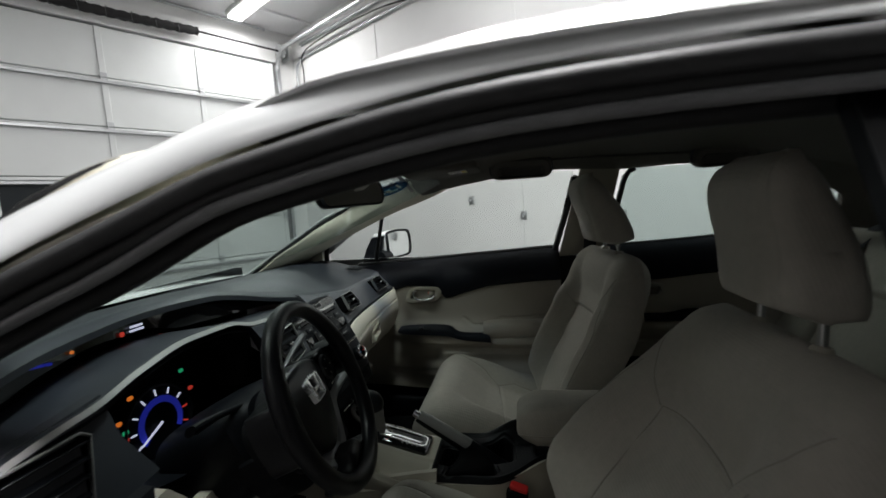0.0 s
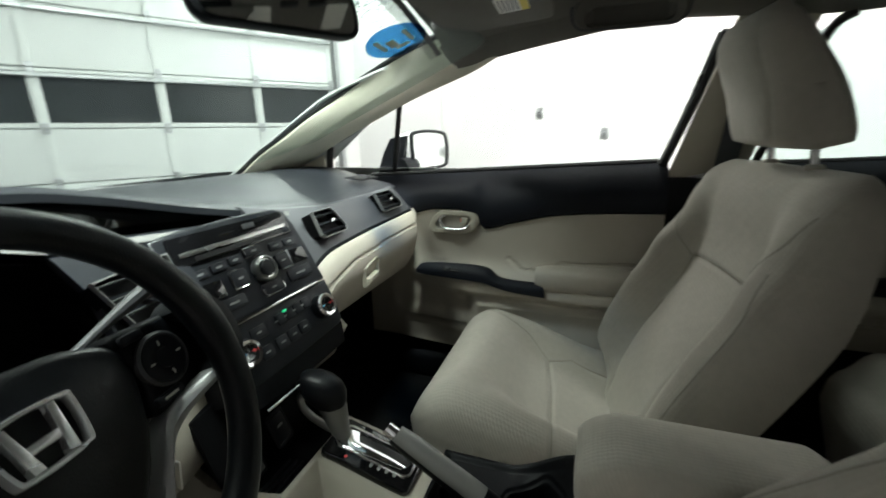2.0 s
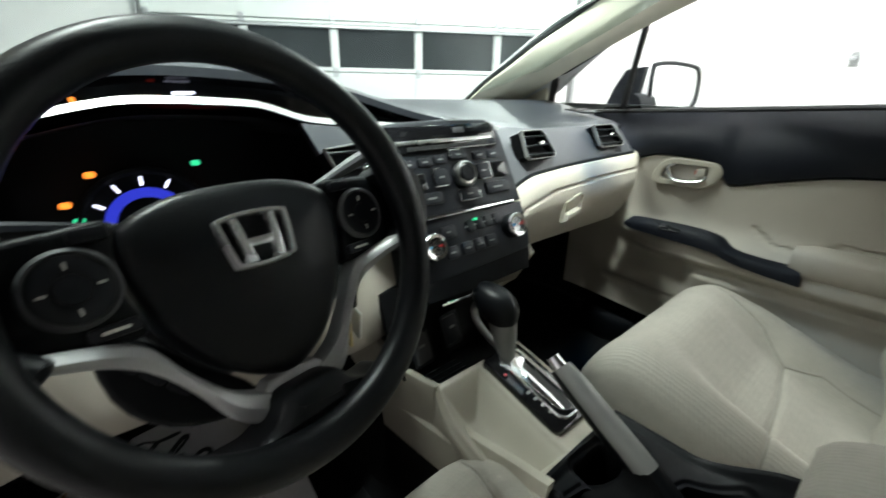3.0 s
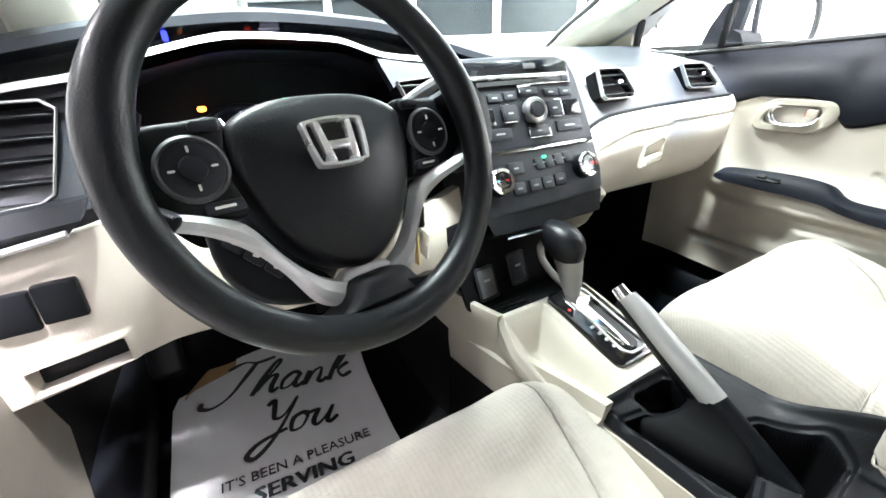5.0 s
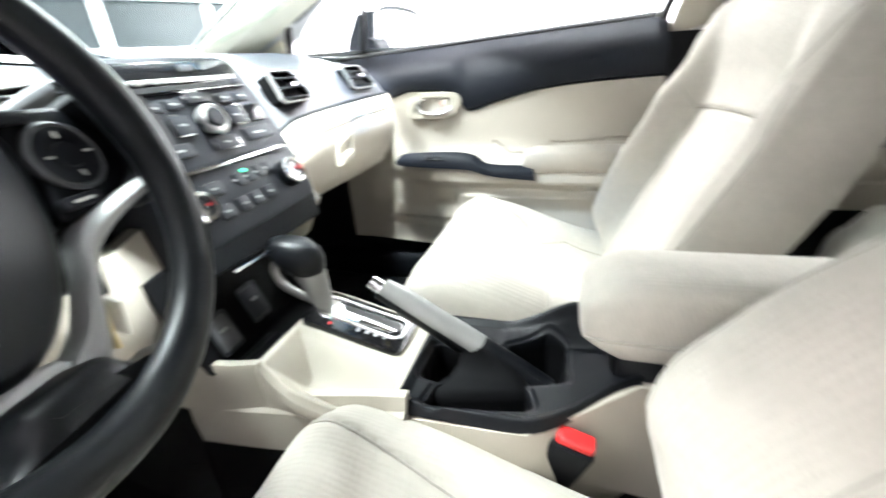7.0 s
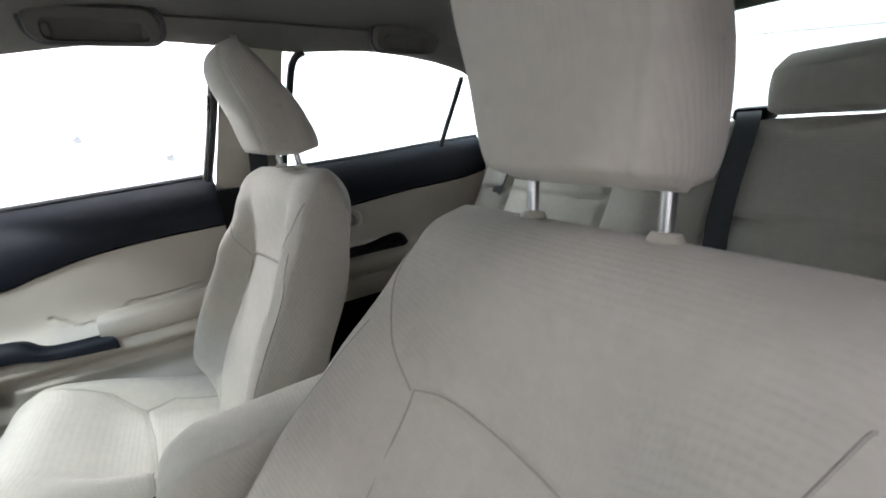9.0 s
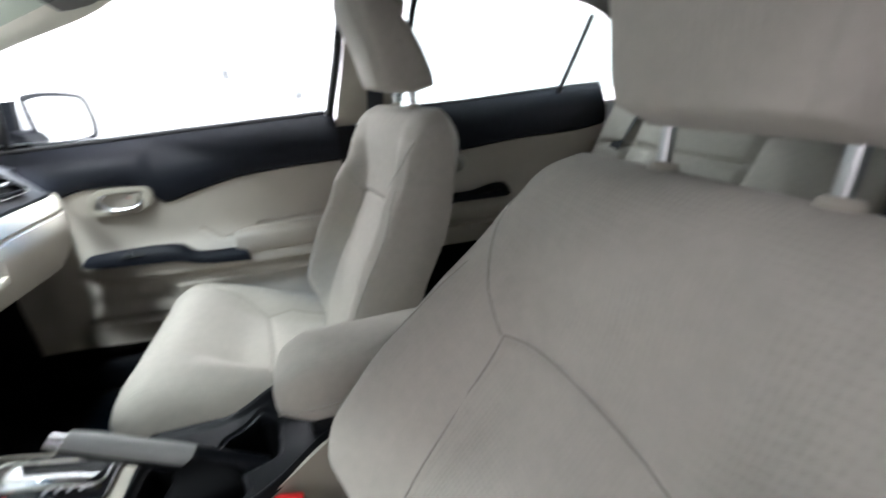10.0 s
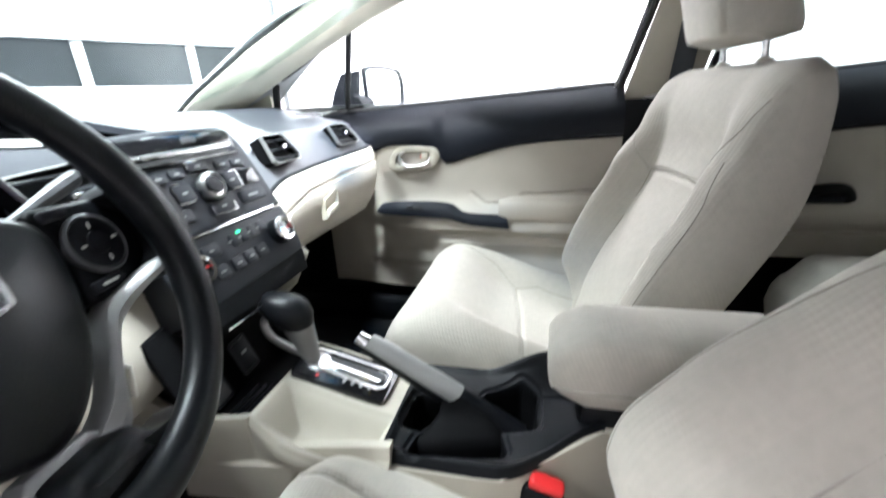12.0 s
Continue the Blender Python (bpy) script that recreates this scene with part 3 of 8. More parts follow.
def glass_x(z):
    return 0.735 - 0.55 * (z - 1.0)


def ws(x, y):
    """Height of the windscreen over a place."""
    return 1.325 - 0.36 * (y + 0.03) - 0.20 * x * x


# roof: outer skin and headliner
def roof_z(x, y):
    base = lerp_tab([(-1.75, 1.26), (-1.4, 1.365), (-1.0, 1.43), (-0.5, 1.452), (-0.2, 1.437), (-0.02, 1.385), (0.2, 1.29)], y)
    return base - 0.075 * (abs(x) / 0.58) ** 2.6


bm = bmesh.new()
ys = [-1.62 + 0.05 * i for i in range(33)]
rows = []
for y in ys:
    w = lerp_tab([(-1.62, 0.50), (-1.2, 0.585), (-0.4, 0.60), (-0.02, 0.585)], y)
    rows.append([(w * (-1 + 2 * i / 24), y, roof_z(w * (-1 + 2 * i / 24), y)) for i in range(25)])
add_slab(bm, rows, (0, 0, 0.006))
part("roof", bm, PAINT, car, "glossy white painted roof")


def liner_z(x, y):
    base = lerp_tab([(-1.5, 1.275), (-1.25, 1.332), (-0.9, 1.372), (-0.45, 1.382), (-0.26, 1.360), (-0.1, 1.345), (-0.02, 1.326)], y)
    return base - 0.035 * (abs(x) / 0.5) ** 3


bm = bmesh.new()
rows = []
for i in range(31):
    r = []
    for j in range(21):
        x = 0.5 * (-1 + 2 * j / 20)
        y = -1.50 + (1.455 + 0.085 * x) * i / 30      # the front edge lies askew
        r.append((x, y, liner_z(x, y)))
    rows.append(r)
add_slab(bm, rows, (0, 0, 0.012))
part("headliner", bm, HEADLINER, car, "grey-beige cloth headliner")

# windscreen, with its black dotted border at the top
bm = bmesh.new()
rows = []
for i in range(13):
    y = -0.060 + (0.97 + 0.060) * i / 12
    w = 0.52 + 0.13 * i / 12
    rows.append([(w * (-1 + 2 * j / 20), y - 0.16 * (w * (-1 + 2 * j / 20)) ** 2, 0) for j in range(21)])
rows = [[(x, y, ws(x, y) + 0.004) for x, y, _ in r] for r in rows]
add_slab(bm, rows, (0, 0.001, 0.004))
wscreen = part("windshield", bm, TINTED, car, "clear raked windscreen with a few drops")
bm = bmesh.new()
rng = random.Random(4)
for i in range(25):
    for j in range(270):
        x = -0.46 + 0.92 * (j + 0.5 * (i % 2)) / 270
        if i > 5 + 19 * sstep(-0.27, -0.13, x) * sstep(0.12, -0.02, x):
            continue
        y = -0.036 + 0.085 * x + 0.0032 * i
        r = 0.00165
        z = ws(x, y) + 0.001
        add_poly(bm, [(x + r * math.cos(a), y + r * math.sin(a), z - 0.36 * r * math.sin(a)) for a in [k * math.pi / 3 for k in range(6)]])
rows = [[(0.46 * (-1 + 2 * j / 24), y + 0.085 * 0.46 * (-1 + 2 * j / 24), 0) for j in range(25)] for y in (-0.048, -0.036)]
add_grid(bm, [[(x, y, ws(x, y) + 0.001) for x, y, _ in r] for r in rows])
part("shade_band", bm, FRIT, wscreen, "black dotted windscreen border")
bm = bmesh.new()
for k in range(2900):
    x = rng.gauss(0.05, 0.10) if k < 2750 else rng.uniform(-0.3, 0.4)
    y = -0.045 + 0.085 * x + abs(rng.gauss(0, 0.050 if k < 2750 else 0.10))
    r = rng.uniform(0.0010, 0.0030) if k < 2750 else rng.uniform(0.0008, 0.0016)
    z = ws(x, y) + 0.009
    top = bm.verts.new((x, y, z + r * 0.5))
    ring = [bm.verts.new((x + r * math.cos(a) * rng.uniform(.7, 1.2), y + r * 1.7 * math.sin(a), z - 0.36 * r * 1.7 * math.sin(a))) for a in [q * math.pi / 3 for q in range(6)]]
    for q in range(6):
        bm.faces.new((ring[q], ring[(q + 1) % 6], top))
DROP = glass("water_drop", (0.75, 0.8, 0.8), 3.0)
dr = solo("water_drops", bm, DROP, "small water drops on the upper windscreen", "water drops", kind="stuff")
dr.visible_shadow = False


def side_pts(sgn, pts):
    return [Vector((sgn * x, y, z)) for x, y, z in pts]


TOP_LINE = [(0.606, -0.02, 1.252), (0.594, -0.07, 1.268), (0.58, -0.133, 1.284), (0.559, -0.424, 1.32), (0.562, -0.58, 1.318),
            (0.567, -0.75, 1.307), (0.566, -0.996, 1.308), (0.596, -1.28, 1.262), (0.655, -1.49, 1.16)]
RAIL_LINE = [(0.515, 0.03, 1.318), (0.482, -0.03, 1.326), (0.468, -0.10, 1.332), (0.465, -0.424, 1.348), (0.465, -0.58, 1.347),
             (0.465, -0.75, 1.343), (0.465, -0.996, 1.333), (0.47, -1.27, 1.305), (0.52, -1.52, 1.235)]
W_LINE = [(0.48, -0.03, 1.322), (0.545, 0.11, 1.298), (0.568, 0.24, 1.25), (0.568, 0.34, 1.20), (0.56, 0.44, 1.15), (0.555, 0.525, 1.10), (0.55, 0.615, 1.05), (0.55, 0.69, 1.0), (0.56, 0.78, 0.945)]
S_LINE = [(0.575, -0.12, 1.285), (0.60, -0.04, 1.252), (0.62, 0.12, 1.20), (0.63, 0.245, 1.15), (0.64, 0.36, 1.10), (0.652, 0.47, 1.05), (0.67, 0.585, 1.0), (0.68, 0.66, 0.965), (0.69, 0.74, 0.93)]

for sgn, tag in ((1, "right"), (-1, "left")):
    # roof rail trim from the window tops to the headliner
    bm = bmesh.new()
    a = catmull(side_pts(sgn, TOP_LINE), 5)
    b = catmull(side_pts(sgn, RAIL_LINE), 5)
    mid = [p.lerp(q, 0.5) + Vector((-sgn * 0.006, 0, -0.010)) for p, q in zip(a, b)]
    add_slab(bm, [a, mid, b], (sgn * 0.006, 0, 0.012))
    part("roof_rail_trim", bm, HEADLINER, car, "grey-beige roof side trim")
    # windscreen pillar trim
    bm = bmesh.new()
    a = catmull(side_pts(sgn, W_LINE), 6)
    b = catmull(side_pts(sgn, S_LINE), 6)
    rows = []
    for t, bulge in ((0, 0.0), (0.04, 0.003), (0.25, 0.0095), (0.44, 0.016), (0.48, 0.0165), (0.52, 0.0155), (0.75, 0.009), (0.95, 0.003), (1.0, -0.002)):
        rows.append([p.lerp(q, t) + Vector((-sgn * 1.1, -0.4, -0.3)) * bulge * sstep(0, 14, k) for k, (p, q) in enumerate(zip(a, b))])
    add_slab(bm, rows, (sgn * 0.008, 0.012, 0.012))
    part("pillar_trim", bm, LIT_BEIGE, car, "beige windscreen pillar trim, paled as if lit")
    bm = bmesh.new()
    add_tube(bm, [p + Vector((sgn * 0.004, 0.012, 0.006)) for p in a], 0.007, 8)
    part("windshield_seal", bm, RUBBER, car)
    # outer pillar and painted roof edge
    bm = bmesh.new()
    o = [Vector((sgn * x, y, z)) for x, y, z in ((0.77, 0.62, 0.93), (0.70, 0.38, 1.09), (0.648, 0.22, 1.18), (0.615, 0.04, 1.255), (0.603, -0.118, 1.302), (0.60, -0.377, 1.345), (0.60, -0.75, 1.353), (0.595, -1.0, 1.335), (0.61, -1.28, 1.27), (0.68, -1.55, 1.13))]
    i_ = [Vector((sgn * x, y, z)) for x, y, z in ((0.57, 0.86, 0.93), (0.56, 0.50, 1.14), (0.56, 0.33, 1.225), (0.56, 0.04, 1.310), (0.55, -0.118, 1.354), (0.53, -0.377, 1.402), (0.52, -0.75, 1.41), (0.51, -1.0, 1.39), (0.50, -1.28, 1.335), (0.55, -1.6, 1.22))]
    a2, b2 = catmull(o, 5), catmull(i_, 5)
    rows = [[p.lerp(q, t) + Vector((sgn * 0.006 * math.sin(math.pi * t), 0, 0.016 * math.sin(math.pi * t))) for p, q in zip(a2, b2)] for t in (0, .2, .4, .6, .8, 1)]
    add_slab(bm, rows, (0, 0, 0.006))
    part("roof_side", bm, PAINT, car, "white painted roof side")
    # worn moulding and rubber seals of the open doorway
    if sgn < 0:
        def hung(dx, dz):
            """A line under the painted edge; it drops further towards the pillar's foot."""
            return [p + Vector((dx, 0, dz * (1 + 0.35 * sstep(-0.08, 0.12, p.y)))) for p in a2[:34]]
        bm = bmesh.new()
        add_slab(bm, [hung(0.004, -0.010), hung(0.012, -0.034), hung(0.036, -0.062)], (0.004, 0, 0.004))
        part("doorway_flange", bm, RUBBER, car, "black lining of the doorway")
        for dx, dz, r_, mt, lb in ((-0.002, -0.021, 0.0135, DRIP, "worn grey-black roof moulding"), (0.004, -0.040, 0.011, RUBBER, ""), (-0.004, -0.0535, 0.0075, SEAL_LIP, "pale lip standing for the door seal's gloss"), (0.030, -0.060, 0.014, RUBBER, "")):
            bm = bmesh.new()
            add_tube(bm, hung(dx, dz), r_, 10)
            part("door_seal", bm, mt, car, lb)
    # middle pillar
    bm = bmesh.new()
    back = 0.0 if sgn > 0 else 0.125
    lo_f, lo_r = (0.722, -0.528 - back, 0.975 if sgn > 0 else 1.015), (0.715, -0.70, 1.02)
    hi_f, hi_r = (0.566, -0.60 - back * 0.45, 1.318), (0.566, -0.735, 1.310)
    rows = []
    for k in range(9):
        t = k / 8
        f0 = Vector(lo_f).lerp(Vector(hi_f), t)
        r0 = Vector(lo_r).lerp(Vector(hi_r), t)
        rows.append([Vector((sgn * (q.x - 0.012 * math.sin(math.pi * u) ** 0.5), q.y, q.z)) for u, q in [(u, f0.lerp(r0, u)) for u in (0, 0.12, 0.5, 0.88, 1)]])
    add_slab(bm, rows, (sgn * 0.02, 0, 0.0))
    # left copy is black: its beige trim stands in the dark there
    part("middle_pillar_trim", bm, BEIGE if sgn > 0 else BLACK, car, "beige middle pillar trim" if sgn > 0 else "driver-side pillar trim, black in place of shade")
    bm = bmesh.new()
    rows = [[(sgn * x, y, z) for x, y in ((0.742, -0.50 - back), (0.70, -0.53 - back), (0.70, -0.69), (0.73, -0.72))] for z in (0.30, 0.7, 0.985 if sgn > 0 else 1.016)]
    add_slab(bm, rows, (sgn * 0.02, 0, 0))
    part("lower_pillar_trim", bm, BLACK, car, "black lower pillar trim")
    # rear pillar
    bm = bmesh.new()
    rows = [[(sgn * 0.698, -1.47, 1.06), (sgn * 0.64, -1.60, 1.04), (sgn * 0.60, -1.82, 1.04)],
            [(sgn * 0.665, -1.48, 1.13), (sgn * 0.61, -1.60, 1.12), (sgn * 0.57, -1.74, 1.11)],
            [(sgn * 0.63, -1.46, 1.20), (sgn * 0.57, -1.55, 1.195), (sgn * 0.53, -1.61, 1.19)],
            [(sgn * 0.59, -1.32, 1.262), (sgn * 0.53, -1.44, 1.262), (sgn * 0.48, -1.50, 1.262)]]
    add_slab(bm, rows, (sgn * 0.02, 0, 0.01))
    part("rear_pillar_trim", bm, HEADLINER, car, "grey-beige rear pillar trim")
    # rocker and body side
    bm = bmesh.new()
    rows = []
    y0, y1 = (-2.36, 0.62) if sgn > 0 else (-2.36, -0.70)
    for z, x in ((0.22, 0.80), (0.5, 0.865), (0.8, 0.86), (0.92, 0.83), (0.985, 0.78), (1.0, 0.75)):
        rows.append([(sgn * x, y0 + (y1 - y0) * k / 8, z) for k in range(9)])
    add_slab(bm, rows, (sgn * 0.008, 0, 0))
    part("body_side", bm, PAINT, car, "white painted body side")
    bm = bmesh.new()
    add_box(bm, (sgn * 0.735, -0.35, 0.34), (0.13, 2.4, 0.10), 0.03, seg=3)
    part("door_sill", bm, BLACK, car, "black door sill cover")
# backing plate added to keep outside light out of the footwell
bm = bmesh.new()
add_slab(bm, [[(-0.745, 0.14, z_), (-0.74, 0.40, z_), (-0.72, 0.66, z_)] for z_ in (0.32, 0.6, 0.93)], (-0.01, 0, 0))
part("footwell_backing", bm, CARPET, car, "black backing plate added to block outside light")
# front fender on the open door's side, hood, scuttle
bm = bmesh.new()
def nose_w(y):
    """Half width of the front body, drawn in towards the bumper."""
    return 1.0 - 0.10 * sstep(1.2, 2.1, y)


def nose_drop(y):
    return 0.16 * sstep(0.9, 2.15, y)


NOSE_Y = [0.63, 0.8, 1.0, 1.2, 1.4, 1.6, 1.8, 1.95, 2.05]
for sgn in (1, -1):
    bm = bmesh.new()
    rows = [[(sgn * x * nose_w(y), y, z - nose_drop(y) * (z - 0.22) / 0.7) for y in NOSE_Y] for x, z in ((0.80, 0.22), (0.855, 0.4), (0.865, 0.6), (0.86, 0.8), (0.825, 0.90), (0.74, 0.945))]
    add_slab(bm, rows, (sgn * 0.008, 0, 0))
    part("fender", bm, PAINT, car, "white painted front wing")
bm = bmesh.new()
rows = [[(0.742 * x * nose_w(y), y - 0.10 * x * x * (1 - 0.8 * sstep(1.0, 2.0, y)), 0.972 - 0.028 * x ** 4 - nose_drop(y)) for x in [-1 + j / 10 for j in range(21)]] for y in (0.92, 1.05, 1.2, 1.4, 1.6, 1.8, 1.95, 2.05)]
add_slab(bm, rows, (0, 0, 0.008))
part("hood", bm, PAINT, car, "white painted bonnet")
bm = bmesh.new()
rows = [[(0.78 * x, 2.05 + d_ - 0.16 * x ** 4, z_) for x in [-1 + j / 10 for j in range(21)]] for z_, d_ in ((0.22, 0.0), (0.35, 0.12), (0.52, 0.15), (0.68, 0.12), (0.80, 0.02))]
add_slab(bm, rows, (0, 0.01, 0))
part("front_bumper", bm, PAINT, car, "white painted front bumper")
bm = bmesh.new()
rows = [[(0.86 * x, -2.38 - d_ + 0.12 * x ** 4, z_) for x in [-1 + j / 10 for j in range(21)]] for z_, d_ in ((0.24, 0.0), (0.4, 0.07), (0.62, 0.08), (0.85, 0.05), (1.0, 0.0))]
add_slab(bm, rows, (0, -0.01, 0))
part("rear_bumper", bm, PAINT, car, "white painted rear bumper")
for sx_ in (1, -1):
    for y_ in (1.30, -1.42):
        mw = Matrix.Translation((sx_ * 0.775, y_, 0.312)) @ Matrix.Rotation(sx_ * math.pi / 2, 4, "Y")
        bm = bmesh.new()
        add_lathe(bm, [(0.20, -0.10), (0.29, -0.10), (0.312, -0.07), (0.312, 0.07), (0.29, 0.105), (0.205, 0.108)], 36, mw)
        ty = part("tyre", bm, RUBBER, car, "black rubber tyre")
        bm = bmesh.new()
        add_lathe(bm, [(0.205, 0.085), (0.205, 0.110), (0.19, 0.112), (0.17, 0.100), (0.06, 0.098), (0.05, 0.112), (0.0, 0.113)], 36, mw)
        part("rim", bm, GREY, ty, "grey wheel rim")
bm = bmesh.new()
rows = [[(0.72 * x, y - 0.1 * x * x, z) for x in [-1 + j / 8 for j in range(17)]] for y, z in ((0.78, 0.945), (0.86, 0.935), (0.94, 0.94))]
add_slab(bm, rows, (0, 0, 0.006))
part("scuttle", bm, BLACK, car, "black plastic scuttle panel")
for x0 in (-0.55, 0.05):
    bm = bmesh.new()
    add_tube(bm, catmull([(x0, 0.86, 0.955), (x0 + 0.2, 0.84, 0.972), (x0 + 0.5, 0.80, 0.968)], 5), 0.007, 8)
    part("wiper", bm, BLACK, car)
# rear screen and parcel shelf
bm = bmesh.new()
rows = []
for k in range(8):
    t = k / 7
    w = 0.45 + 0.13 * t
    rows.append([(w * (-1 + j / 8), -1.45 - 0.52 * t + 0.05 * (1 - (j / 8 - 1) ** 2) * 0, 1.285 - 0.24 * t - 0.03 * abs(j / 8 - 1) ** 2) for j in range(17)])
add_slab(bm, rows, (0, -0.002, 0.004))
part("rear_window", bm, REARGLASS, car, "clear rear window")
bm = bmesh.new()
add_slab(bm, [[(x, y, 1.035) for x in (-0.66, 0, 0.66)] for y in (-1.50, -1.75, -2.02)], (0, 0, -0.02))
part("parcel_shelf", bm, HEADLINER, car, "grey-beige parcel shelf")
bm = bmesh.new()
add_slab(bm, [[(x * (1.0 - 0.03 * (y < -2.3)), y, z_ - 0.03 * abs(x)) for x in (-0.78, -0.35, 0, 0.35, 0.78)] for y, z_ in ((-1.97, 1.045), (-2.1, 1.045), (-2.3, 1.035), (-2.40, 1.01))], (0, 0, -0.02))
part("boot_lid", bm, PAINT, car, "white painted boot lid")
# floor pan, tunnel, bulkhead
bm = bmesh.new()
rows = []
for k in range(16):
    y = 0.98 - 0.2 * k
    r = []
    for x in [-0.72 + 0.06 * j for j in range(25)]:
        z = 0.295 + (0.35 * sstep(0.55, 0.95, y)) + 0.14 * sstep(0.16, 0.09, abs(x)) + 0.02 * noise.noise(Vector((x * 6, y * 6, 0)))
        if y < -0.9:
            z += 0.10 * sstep(-0.9, -1.2, y)
        r.append((x, y, z))
    rows.append(r)
add_slab(bm, rows, (0, 0, -0.02))
part("floor_carpet", bm, CARPET, car, "black floor carpet")
bm = bmesh.new()
add_box(bm, (0, 1.0, 0.6), (1.6, 0.04, 0.75))
part("bulkhead", bm, CARPET, car)
bm = bmesh.new()
add_box(bm, (0, -2.32, 0.62), (1.6, 0.04, 0.85))
part("rear_panel", bm, CARPET, car)


# ---- car doors ----
def window_pane(parent, pts, mat=CLEAR):
    bm = bmesh.new()
    f = [bm.verts.new(p) for p in pts]
    sx = 1 if pts[0][0] > 0 else -1
    b = [bm.verts.new((p[0] + sx * 0.004, p[1], p[2])) for p in pts]
    bm.faces.new(f)
    bm.faces.new(list(reversed(b)))
    n = len(f)
    for i in range(n):
        bm.faces.new((f[i], f[(i + 1) % n], b[(i + 1) % n], b[i]))
    ob = part("window_glass", bm, mat, parent, "side window glass")
    return ob


def gpt(sgn, y, z, off=0.006):
    return (sgn * (glass_x(z) + off), y, z)


def sill_z(y):
    return 0.992 - 0.055 * (y + 0.0)


def belt_z(y):
    """Where the black upper trim meets the beige panel of the front door."""
    return lerp_tab([(-0.53, 0.895), (-0.40, 0.89), (-0.26, 0.878), (-0.13, 0.848), (-0.06, 0.83), (-0.02, 0.868), (0.03, 0.884), (0.10, 0.884), (0.20, 0.858), (0.34, 0.85)], y)


def front_door():
    d = thing("front_door", (0.78, -0.08, 0.35), "closed front passenger door with black upper and beige lower trim", "car door")
    y_r, y_f = -0.53, 0.34
    n = 150
    ysd = [y_r + (y_f - y_r) * i / n for i in range(n + 1)]
    bm = bmesh.new()                              # black upper trim
    rows = []
    for t in (0, 0.04, 0.12, 0.3, 0.55, 0.8, 0.93, 1.0):
        r = []
        for y in ysd:
            z0, z1 = belt_z(y), sill_z(y)
            z = z0 + (z1 - z0) * t
            x = 0.672 + 0.055 * t ** 2.2 - 0.012 * math.sin(math.pi * min(1, t * 1.1))
            if t == 0:
                x += 0.008
            r.append((x, y, z))
        rows.append(r)
    add_slab(bm, rows, (0.03, 0, 0))
    part("upper_trim", bm, NAVY, d, "black soft upper door trim")
    bm = bmesh.new()                              # window seal strip
    add_tube(bm, [(0.732, y, sill_z(y) + 0.004) for y in ysd], 0.007, 8)
    part("window_seal", bm, RUBBER, d)

    def px(y, z):
        x = 0.678
        arm = math.exp(-((z - 0.665) / 0.045) ** 2) * sstep(0.20, 0.02, y) * 0.050          # arm rest shelf
        arm *= 1.0 + 0.25 * sstep(-0.2, -0.3, y)
        pod = 0.012 * math.exp(-((z - 0.60) / 0.03) ** 2) * sstep(0.25, 0.0, y)
        low = 0.035 * math.exp(-((z - 0.50) / 0.06) ** 2) * sstep(0.10, -0.05, y)            # map pocket bulge
        qx, qz = max(abs(y - 0.115) - 0.10, 0.0), max(abs(z - 0.60 - 0.03 * (y - 0.1)) - 0.018, 0.0)
        rec = -0.011 * sstep(0.060, 0.012, math.hypot(qx, qz)) * sstep(0.275, 0.17, y)                                # oval speaker recess
        lip = 0.010 * math.exp(-((z - 0.645) / 0.012) ** 2) * sstep(0.17, 0.12, y)           # ridge below the switch strip
        bag = 0.022 * sstep(0.625, 0.600, z) * sstep(0.0, -0.06, y)                          # lower pocket panel
        slot = -0.008 * sstep(0.016, 0.004, seg_dist(y, z, [(0.20, 0.512), (0.08, 0.507), (-0.02, 0.515)]))
        return x - arm - pod - low - rec - lip - bag - slot - 0.02 * sstep(0.45, 0.33, z)

    bm = bmesh.new()
    rows = []
    for t in range(111):
        r = []
        for y in ysd:
            zb = 0.432 + 0.012 * sstep(0.05, 0.30, y)
            z = zb + (belt_z(y) - 0.002 - zb) * t / 110
            g = 0.0
            if seg_dist(y, z, [(-0.13, 0.745), (-0.17, 0.715), (-0.25, 0.712), (-0.28, 0.74), (-0.52, 0.752)]) < 0.005:
                g = 0.004
            r.append((px(y, z) + g, y, z))
        rows.append(r)
    add_slab(bm, rows, (0.03, 0, 0))
    part("door_panel", bm, BEIGE_SOFT, d, "beige moulded door panel")
    # black strip painted in for the darkness below the panel
    bm = bmesh.new()
    add_slab(bm, [[(px(y, 0.445) + 0.012 + 0.02 * t, y, 0.448 - 0.13 * t) for y in ysd[::3]] for t in (0, 0.2, 0.6, 1)], (0.03, 0, 0))
    part("dark_lower_edge", bm, BLACK, d, "black strip for the darkness under the door panel")
    # arm rest pad
    bm = bmesh.new()
    rows = []
    for i in range(25):
        y = -0.215 - 0.30 * i / 24
        h = sstep(0, 0.12, i / 24) * (1 - 0.2 * sstep(0.7, 1, i / 24))
        ring = []
        for j in range(16):
            a = 2 * math.pi * j / 16
            c, s = math.cos(a), math.sin(a)
            ring.append((0.655 - (0.045 * abs(c) ** 0.6 * (1 if c > 0 else -0.6)) * (0.75 + 0.25 * h), y, 0.703 + 0.034 * abs(s) ** 0.6 * (1 if s > 0 else -1) * (0.8 + 0.2 * h) + 0.004 * i / 24))
        rows.append(ring)
    add_grid(bm, rows, close_u=True, cap0=True, cap1=True)
    part("armrest", bm, BEIGE_SOFT, d, "padded beige armrest")
    # black switch strip
    bm = bmesh.new()
